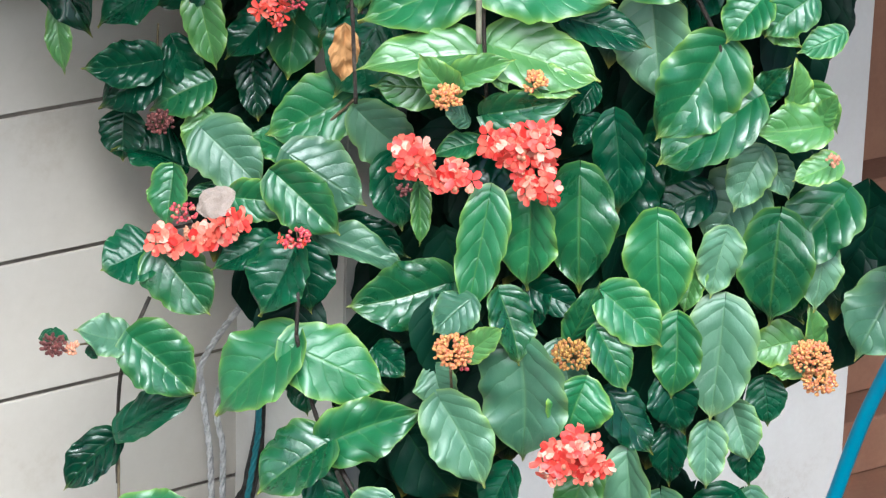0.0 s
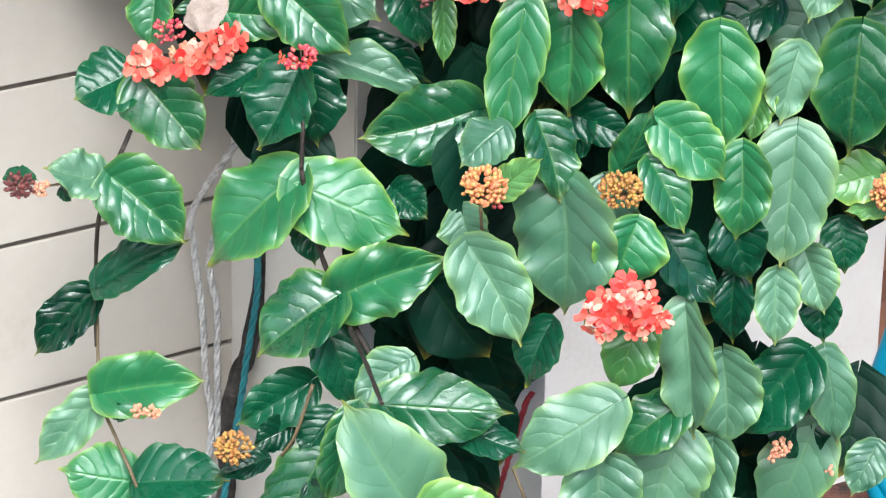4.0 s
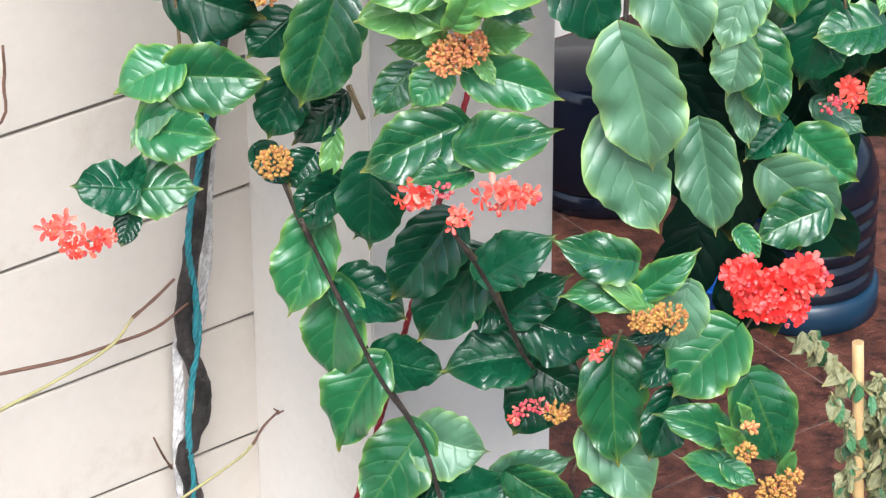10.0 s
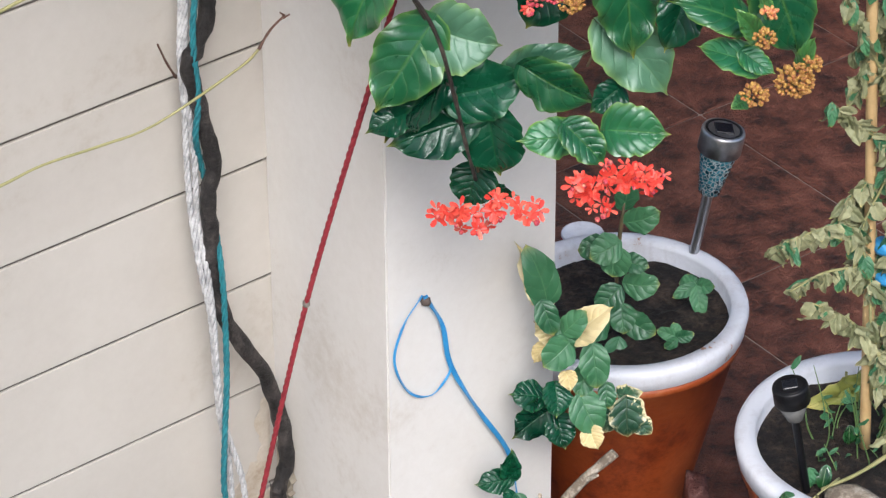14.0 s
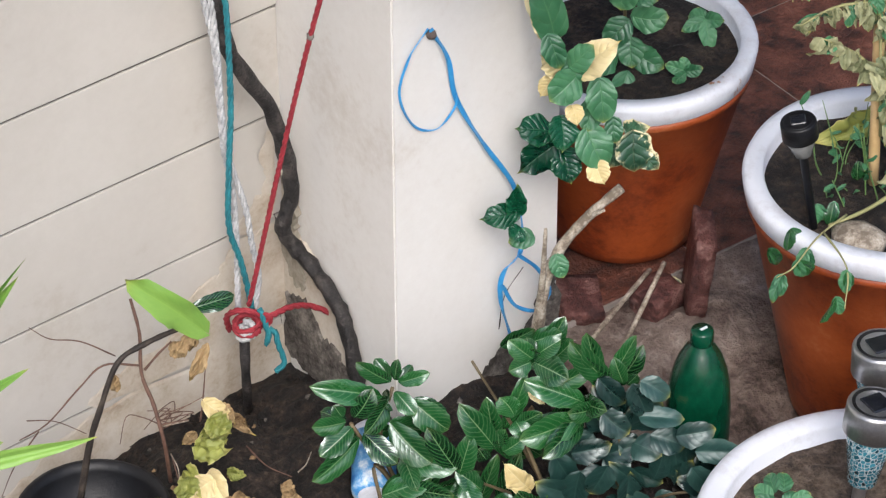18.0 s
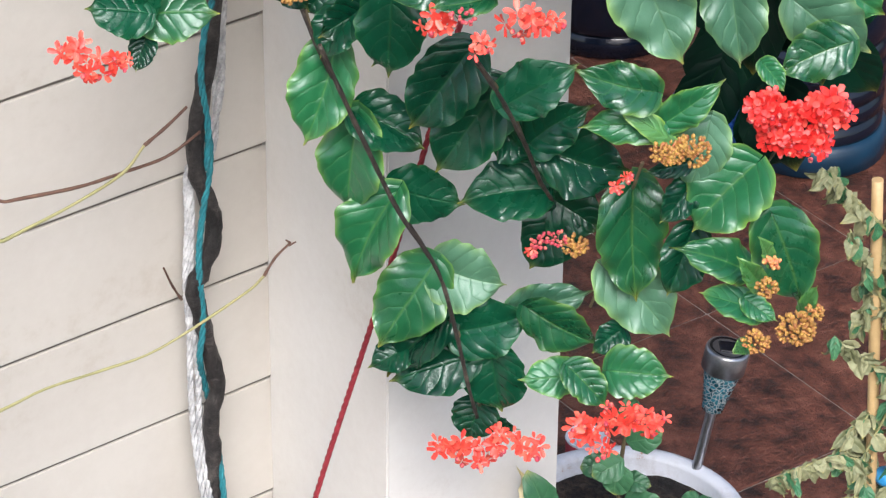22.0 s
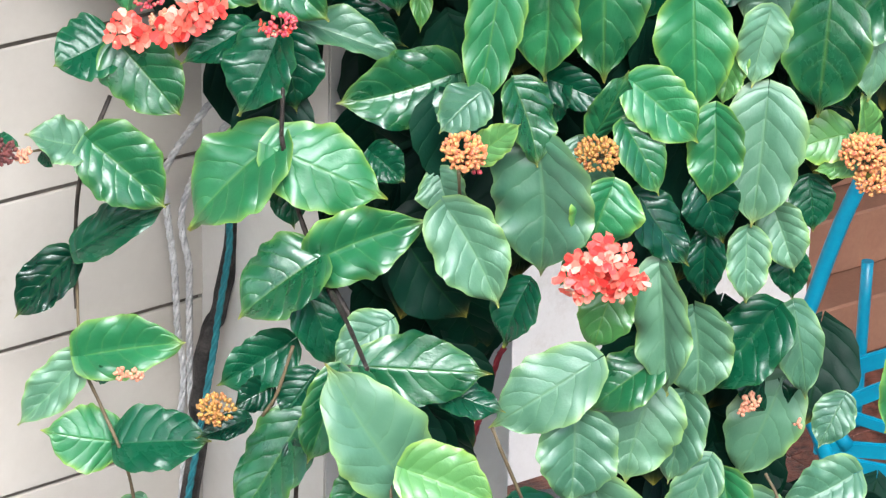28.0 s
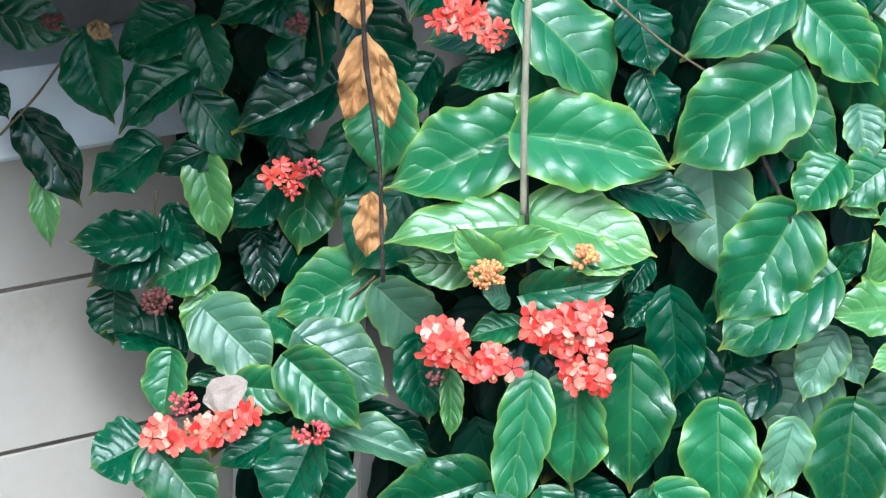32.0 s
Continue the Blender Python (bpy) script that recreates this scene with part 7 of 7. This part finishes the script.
# wilted plant tied to a bamboo stake
FRESHTWIG = grainy("fresh_green_stalk", [(0.3, (0.06, 0.13, 0.035)), (0.7, (0.17, 0.27, 0.09))], 40.0, 160.0, 0.5)
stake_foot, stake_top = (0.658, -0.599, 0.385), (0.623, -0.573, 1.245)
tagged(part("bamboo_stake", tube([stake_foot, (0.644, -0.586, 0.815), stake_top], 0.0085, 0.0085, n=10, per=6, knots=0.03), BAMBOO), "pale bamboo stake in a clay pot", "stake")
wilt = bush("wilted_plant", (0.652, -0.618, 0.393), "wilted grey green plant tied to a bamboo stake", "plant")
wr = random.Random(21)
wst = [[(0.655, -0.608, 0.486), (0.634, -0.606, 0.701), (0.621, -0.596, 0.791), (0.655, -0.608, 0.891), (0.666, -0.604, 1.014)], [(0.685, -0.616, 0.478), (0.665, -0.614, 0.703), (0.667, -0.605, 0.913), (0.652, -0.594, 1.181)],
       [(0.678, -0.599, 0.472), (0.656, -0.596, 0.637), (0.691, -0.608, 0.828), (0.697, -0.600, 1.095)], [(0.624, -0.599, 0.791), (0.572, -0.587, 0.813), (0.518, -0.574, 0.807), (0.471, -0.567, 0.803)], [(0.649, -0.604, 0.926), (0.595, -0.591, 0.981), (0.554, -0.587, 1.022)],
       [(0.655, -0.596, 1.144), (0.595, -0.579, 1.214), (0.547, -0.570, 1.271), (0.524, -0.566, 1.291)], [(0.637, -0.607, 0.731), (0.560, -0.591, 0.741), (0.499, -0.586, 0.730)], [(0.656, -0.608, 0.582), (0.604, -0.597, 0.646), (0.540, -0.589, 0.695)],
       [(0.655, -0.596, 1.014), (0.602, -0.584, 1.121), (0.568, -0.585, 1.191)], [(0.656, -0.609, 0.507), (0.659, -0.623, 0.568), (0.668, -0.629, 0.629)]]
for k in range(16):
    z0 = wr.uniform(150, 800)
    wst.append([Vector((0.662, -0.601, 0.884)) + Vector((wr.uniform(-0.03, 0.04), wr.uniform(-0.03, 0.03), (450 - z0) / 900 + d)) for d in (0.0,)] )
    p = wst[-1][0]
    for q in range(3):
        p = p + Vector((wr.uniform(-0.035, 0.03), wr.uniform(-0.02, 0.02), wr.uniform(-0.08, 0.02)))
        wst[-1].append(p)
twigs(wilt, GREENTWIG, [(p, 0.0028, 0.0012) for p in wst])
for p in wst:
    c = curve_points(p, 11)
    for v in c[2:]:
        for _ in range(2):
            if wr.random() < 0.62:
                d = Vector((wr.uniform(-0.7, 0.7), wr.uniform(-0.6, 0.3), wr.uniform(-1.2, 0.0))).normalized()
                adopt(place_leaf(None, wr.choice("wwwwm"), v, v + d * wr.uniform(0.018, 0.042), wr.uniform(0.010, 0.021), jitter=0.8), wilt[0], wilt[1])
fresh = random.Random(31)
tang = []
for k in range(34):
    p = Vector((0.661, -0.600, 0.346)) + Vector((fresh.uniform(-0.05, 0.09), fresh.uniform(-0.05, 0.05), -0.06))
    row = [p]
    lean = Vector((fresh.uniform(-0.018, 0.022), fresh.uniform(-0.02, 0.02), fresh.uniform(0.03, 0.075)))
    for q in range(4):
        p = p + lean + Vector((fresh.uniform(-0.012, 0.012), fresh.uniform(-0.012, 0.012), fresh.uniform(-0.01, 0.012)))
        row.append(p)
    tang.append(row)
twigs(wilt, FRESHTWIG, [(p, 0.0019, 0.0007) for p in tang])
for p in tang:
    for v in curve_points(p, 4)[3:]:
        if fresh.random() < 0.34:
            d = Vector((fresh.uniform(-1, 1), fresh.uniform(-1, 0.2), fresh.uniform(-0.4, 0.8))).normalized()
            adopt(place_leaf(None, "m", v, v + d * fresh.uniform(0.010, 0.024), fresh.uniform(0.004, 0.010), jitter=0.6), wilt[0], wilt[1])
trail = bush("trailing_plant", (0.652, -0.618, 0.393), "thin trailing weed hanging over the pot rim", "plant")
twigs(trail, GREENTWIG, [([(0.645, -0.664, 0.424), (0.573, -0.672, 0.424), (0.510, -0.666, 0.422)], 0.004, 0.002), ([(0.539, -0.671, 0.432), (0.460, -0.697, 0.442), (0.390, -0.728, 0.441), (0.371, -0.714, 0.421)], 0.0018, 0.001), ([(0.476, -0.692, 0.442), (0.440, -0.783, 0.451), (0.404, -0.823, 0.420)], 0.0018, 0.001)])
for v in ((0.382, -0.714, 0.421), (0.402, -0.720, 0.441), (0.430, -0.707, 0.442), (0.387, -0.675, 0.442), (0.444, -0.658, 0.442), (0.435, -0.788, 0.451), (0.403, -0.805, 0.430), (0.617, -0.605, 0.455), (0.519, -0.629, 0.433), (0.543, -0.639, 0.433)):
    v = Vector(v)
    for k in range(2):
        adopt(place_leaf(None, wr.choice("mmo"), v, v + Vector((wr.uniform(-0.03, 0.03), -0.01, -0.03)), 0.018, jitter=0.5), trail[0], trail[1])
adopt(place_leaf(None, "u", (0.745, -0.494, 0.414), (0.654, -0.508, 0.414), 0.065), trail[0], trail[1])
tagged(part("stone", lathe([(0.02, 0.0), (0.04, 0.008), (0.038, 0.02), (0.02, 0.03), (0.0001, 0.031)], 10, 0.10, 5), PALESTEM), "tan stone lying in the pot soil", "stone").location = (0.537, -0.702, 0.395)
adopt(part("tie", lathe([(0.014, -0.006), (0.017, 0.0), (0.015, 0.007), (0.013, 0.012)], 14, 0.06), BLUESTRAP, None, "blue strap tying the stems"), wilt[0], wilt[1]).location = (0.663, -0.601, 0.748)
adopt(part("tie", lathe([(0.016, -0.006), (0.019, 0.0), (0.015, 0.007)], 14, 0.06), BLUESTRAP, None, "blue strap tying the stems"), wilt[0], wilt[1]).location = (0.668, -0.605, 0.697)
small = bush("seedling", (0.246, -0.897, 0.172), "small green seedling in the low pot", "plant")
for k in range(14):
    a = k * 2.4
    v = Vector((0.249, -0.898, 0.182)) + Vector((math.cos(a), math.sin(a), 0)) * 0.012 * (k % 4)
    adopt(place_leaf(None, "m", v, v + Vector((math.cos(a) * 0.03, math.sin(a) * 0.03, 0.012)), 0.024, jitter=0.2), small[0], small[1])

# ---- plants by the wall ----
young = bush("young_tree", (-0.529, -0.304, 0.091), "bent young stem with two fresh green leaves in a black pot", "plant")
twigs(young, WOODSTEM, [([(-0.544, -0.294, 0.176), (-0.523, -0.296, 0.270), (-0.503, -0.298, 0.326), (-0.469, -0.297, 0.394), (-0.420, -0.293, 0.403), (-0.356, -0.289, 0.399), (-0.316, -0.292, 0.390)], 0.0055, 0.0035)])
sprig(young, "n", [((-0.327, -0.297, 0.384), (-0.437, -0.306, 0.517), 0.043)])
sprig(young, "o", [((-0.338, -0.277, 0.415), (-0.272, -0.298, 0.421), 0.024)])
sprig(young, "q", [((-0.340, -0.288, 0.384), (-0.372, -0.291, 0.355), 0.018), ((-0.333, -0.292, 0.384), (-0.352, -0.292, 0.350), 0.012), ((-0.470, -0.284, 0.364), (-0.473, -0.294, 0.337), 0.015), ((-0.319, -0.290, 0.348), (-0.353, -0.291, 0.292), 0.018)])
dry = bush("dry_shrub", (-0.332, -0.183, 0.011), "bare red brown twigs of a dying shrub", "shrub")
twigs(dry, TWIG, [([(-0.332, -0.183, 0.011), (-0.347, -0.198, 0.111), (-0.347, -0.174, 0.171), (-0.349, -0.148, 0.215), (-0.338, -0.131, 0.273), (-0.336, -0.108, 0.323)], 0.0036, 0.0024), ([(-0.345, -0.151, 0.222), (-0.322, -0.156, 0.246), (-0.301, -0.158, 0.259)], 0.0021, 0.0014), ([(-0.351, -0.146, 0.230), (-0.399, -0.127, 0.241), (-0.440, -0.122, 0.214), (-0.496, -0.121, 0.174), (-0.541, -0.114, 0.159)], 0.0018, 0.0009),
                  ([(-0.384, -0.137, 0.258), (-0.424, -0.109, 0.286), (-0.465, -0.093, 0.300), (-0.493, -0.086, 0.330)], 0.0012, 0.0007), ([(-0.511, -0.121, 0.167), (-0.558, -0.126, 0.127), (-0.587, -0.131, 0.085)], 0.0012, 0.0006), ([(-0.345, -0.187, 0.141), (-0.368, -0.172, 0.157), (-0.391, -0.168, 0.166), (-0.411, -0.179, 0.131)], 0.0010, 0.0006), ([(-0.347, -0.186, 0.141), (-0.306, -0.202, 0.142)], 0.0016, 0.0009),
                  ([(-0.529, -0.121, 0.196), (-0.491, -0.136, 0.186), (-0.450, -0.151, 0.152)], 0.0009, 0.0006), ([(-0.204, -0.194, 0.032), (-0.207, -0.254, 0.037), (-0.187, -0.291, 0.031)], 0.0013, 0.0007), ([(-0.287, -0.203, 0.129), (-0.277, -0.198, 0.166), (-0.266, -0.193, 0.224)], 0.0016, 0.0009), ([(-0.339, -0.204, 0.087), (-0.347, -0.235, 0.059)], 0.0012, 0.0006)])
sprig(dry, "u", [((-0.290, -0.238, 0.161), (-0.279, -0.269, 0.146), 0.038), ((-0.319, -0.242, 0.126), (-0.302, -0.290, 0.135), 0.038), ((-0.349, -0.270, 0.100), (-0.383, -0.295, 0.090), 0.030)])
sprig(dry, "c", [((-0.294, -0.237, 0.052), (-0.306, -0.296, 0.041), 0.034), ((-0.301, -0.248, 0.052), (-0.343, -0.257, 0.041), 0.038), ((-0.285, -0.217, 0.175), (-0.263, -0.256, 0.152), 0.030)])
sprig(dry, "q", [((-0.191, -0.138, 0.043), (-0.182, -0.160, 0.033), 0.018), ((-0.209, -0.305, 0.041), (-0.231, -0.353, 0.041), 0.018), ((-0.282, -0.304, 0.041), (-0.271, -0.328, 0.041), 0.024), ((-0.262, -0.145, 0.053), (-0.286, -0.146, 0.043), 0.018)])
sprig(dry, "u", [((-0.295, -0.234, 0.143), (-0.286, -0.264, 0.124), 0.044), ((-0.264, -0.235, 0.042), (-0.253, -0.260, 0.042), 0.020), ((-0.312, -0.199, 0.042), (-0.334, -0.256, 0.052), 0.030)])
sprig(dry, "q", [((-0.358, -0.264, 0.357), (-0.353, -0.279, 0.328), 0.022), ((-0.271, -0.226, 0.166), (-0.262, -0.257, 0.152), 0.026), ((-0.181, -0.126, 0.033), (-0.187, -0.173, 0.033), 0.020), ((-0.272, -0.289, 0.041), (-0.310, -0.303, 0.041), 0.022), ((-0.212, -0.314, 0.041), (-0.223, -0.371, 0.041), 0.020)])
dr = random.Random(77)
hub = Vector((-0.327, -0.188, 0.147))
twigs(dry, TWIG, [([hub + Vector((dr.uniform(-0.01, 0.01), 0, dr.uniform(-0.01, 0.01))), hub + Vector((dr.uniform(-0.03, 0.03), dr.uniform(-0.02, 0.02), dr.uniform(-0.01, 0.03))), hub + Vector((dr.uniform(-0.05, 0.05), dr.uniform(-0.03, 0.02), dr.uniform(-0.02, 0.045)))], 0.0009, 0.0006) for _ in range(9)])
twigs(dry, PALESTEM, [([(-0.178, -0.294, 0.037), (-0.164, -0.296, 0.047), (-0.137, -0.271, 0.042)], 0.0012, 0.0009), ([(-0.347, -0.186, 0.137), (-0.306, -0.202, 0.140)], 0.0013, 0.0010), ([(-0.346, -0.212, 0.103), (-0.348, -0.235, 0.090), (-0.358, -0.252, 0.069)], 0.0010, 0.0006)], "dry_twig")
BLADES["t"] = []
for n in range(3):
    me = blade(170 + n, 6, 16, 0.0, 0.0, 0.02, 0.4, 0.12, 0.3, quilt=0.0, blunt=0.8)
    me.materials.append(LEAF["n"])
    BLADES["t"].append(me)
grass = bush("grass_clump", (-0.762, -0.442, 0.017), "long pale green grass blades by the wall", "grass")
for b, t, w in (((-0.665, -0.210, 0.464), (-0.619, -0.303, 0.611), 0.022), ((-0.706, -0.243, 0.386), (-0.625, -0.323, 0.474), 0.02), ((-0.715, -0.261, 0.303), (-0.554, -0.372, 0.351), 0.026), ((-0.702, -0.270, 0.345), (-0.657, -0.300, 0.346), 0.022), ((-0.636, -0.316, 0.222), (-0.485, -0.419, 0.235), 0.014), ((-0.686, -0.256, 0.510), (-0.596, -0.294, 0.632), 0.006)):
    adopt(place_leaf(None, "t", b, t, w, jitter=0.1, name="blade"), grass[0], grass[1])
shoot = bush("wall_shoots", (-1.069, -0.107, 0.019), "thin climbing shoots straggling across the wall", "vine")
twigs(shoot, GREENTWIG, [([(-1.069, -0.107, 0.009), (-1.017, -0.108, 0.297), (-0.706, -0.112, 1.018), (-0.498, -0.115, 1.040), (-0.425, -0.115, 1.049), (-0.341, -0.126, 1.054), (-0.259, -0.136, 1.063), (-0.144, -0.167, 1.124), (-0.117, -0.177, 1.149)], 0.0025, 0.0018), ([(-1.069, -0.107, 0.009), (-1.016, -0.109, 0.502), (-0.676, -0.113, 1.258), (-0.472, -0.114, 1.296), (-0.371, -0.115, 1.315), (-0.294, -0.116, 1.338), (-0.259, -0.116, 1.369)], 0.0028, 0.0022)])
twigs(shoot, TWIG, [([(-0.117, -0.177, 1.149), (-0.098, -0.177, 1.172), (-0.078, -0.183, 1.191)], 0.0022, 0.0016), ([(-0.078, -0.183, 1.191), (-0.085, -0.183, 1.198)], 0.002, 0.001), ([(-0.080, -0.183, 1.188), (-0.072, -0.188, 1.193)], 0.002, 0.001), ([(-0.259, -0.116, 1.369), (-0.223, -0.116, 1.387), (-0.192, -0.116, 1.406)], 0.0025, 0.002),
                    ([(-1.069, -0.087, 0.009), (-1.066, -0.089, 0.604), (-0.653, -0.093, 1.362), (-0.456, -0.094, 1.339), (-0.350, -0.095, 1.326), (-0.283, -0.096, 1.326), (-0.215, -0.096, 1.328), (-0.161, -0.096, 1.349)], 0.003, 0.002), ([(-0.170, -0.046, 1.062), (-0.190, -0.056, 1.098), (-0.208, -0.066, 1.137)], 0.002, 0.0014), ([(-1.069, -0.087, 0.009), (-0.668, -0.115, 1.678), (-0.449, -0.116, 1.701), (-0.424, -0.116, 1.763), (-0.421, -0.115, 1.814)], 0.0026, 0.002)])

# dead leaves caught in the vine
for k, b, t, w in (("b", (-0.161, -0.520, 3.091), (-0.182, -0.518, 2.993), 0.042), ("b", (-0.156, -0.524, 3.084), (-0.139, -0.547, 2.984), 0.036), ("b", (-0.152, -0.527, 2.910), (-0.159, -0.534, 2.834), 0.036), ("b", (-0.186, -0.503, 3.154), (-0.164, -0.530, 3.109), 0.049), ("q", (-0.414, -0.347, 3.098), (-0.400, -0.368, 3.086), 0.021)):
    adopt(place_leaf(None, k, b, t, w, jitter=0.5, name="dead_leaf"), vine, vine_inv)
PALEDEAD = grainy("bleached_leaf", [(0.3, (0.24, 0.18, 0.15)), (0.7, (0.40, 0.34, 0.30))], 30.0, 160.0, 0.7)
me = blade(201, 12, 14, 0.1, 0.2, 0.05, 0.3, 0.2, 0.5, crumple=0.15)
me.materials.append(PALEDEAD)
BLADES["p"] = [me]
adopt(place_leaf(None, "p", (-0.310, -0.515, 2.706), (-0.353, -0.498, 2.688), 0.040, jitter=0.2, name="dead_leaf"), vine, vine_inv)

tin = thing("paint_tin", (0.935, 0.428, 0.075), "small red and white tin behind the clay pot", "tin")
part("body", lathe([(0.036, 0.0), (0.038, 0.003), (0.038, 0.048), (0.036, 0.05), (0.0345, 0.045), (0.034, 0.006), (0.0001, 0.005)], 28), REDROPE, tin)
part("rim", lathe([(0.0378, 0.047), (0.039, 0.050), (0.038, 0.053), (0.0352, 0.053), (0.0347, 0.048)], 28), WHITEPAINT, tin, "white tin rim")

# ---- crumbs of soil and litter on the bed ----
def crumbs(name, count, area, sizes, material, label, seed, lift=0.0):
    rnd = random.Random(seed)
    verts, faces = [], []
    for _ in range(count):
        x, y = rnd.uniform(area[0], area[1]), rnd.uniform(area[2], area[3])
        if -0.02 < x < 0.32 and y > -0.32:
            continue
        s = rnd.uniform(*sizes) * (0.5 + rnd.random())
        z = bed_height(x, y) + lift + 0.004
        o = len(verts)
        for d in ((1, 0, 0), (-1, 0, 0), (0, 1, 0), (0, -1, 0), (0, 0, 0.8), (0, 0, -0.8)):
            verts.append((x + (d[0] + rnd.uniform(-0.4, 0.4)) * s, y + (d[1] + rnd.uniform(-0.4, 0.4)) * s, z + (d[2] + rnd.uniform(-0.3, 0.3)) * s))
        for f in ((0, 2, 4), (2, 1, 4), (1, 3, 4), (3, 0, 4), (2, 0, 5), (1, 2, 5), (3, 1, 5), (0, 3, 5)):
            faces.append(tuple(o + k for k in f))
    me = bpy.data.meshes.new(name)
    me.from_pydata(verts, [], faces)
    me.materials.append(material)
    return tagged(new(name, me), label, "soil", kind="stuff")


crumbs("soil_clods", 2200, (-0.8, 0.6, -0.9, -0.01), (0.002, 0.008), SOIL, "loose dark clods on the planting bed", 4)
crumbs("pebbles", 160, (-0.8, 0.6, -0.9, -0.01), (0.002, 0.005), CEMENT, "small grey grit on the planting bed", 6, 0.004)
LITTER = grainy("leaf_litter", [(0.40, (0.10, 0.055, 0.025)), (0.6, (0.34, 0.22, 0.11))], 60.0, 200.0, 0.8)
crumbs("leaf_litter", 170, (-0.8, 0.6, -0.9, -0.01), (0.003, 0.008), LITTER, "brown scraps of dry leaf on the bed", 9, 0.005)
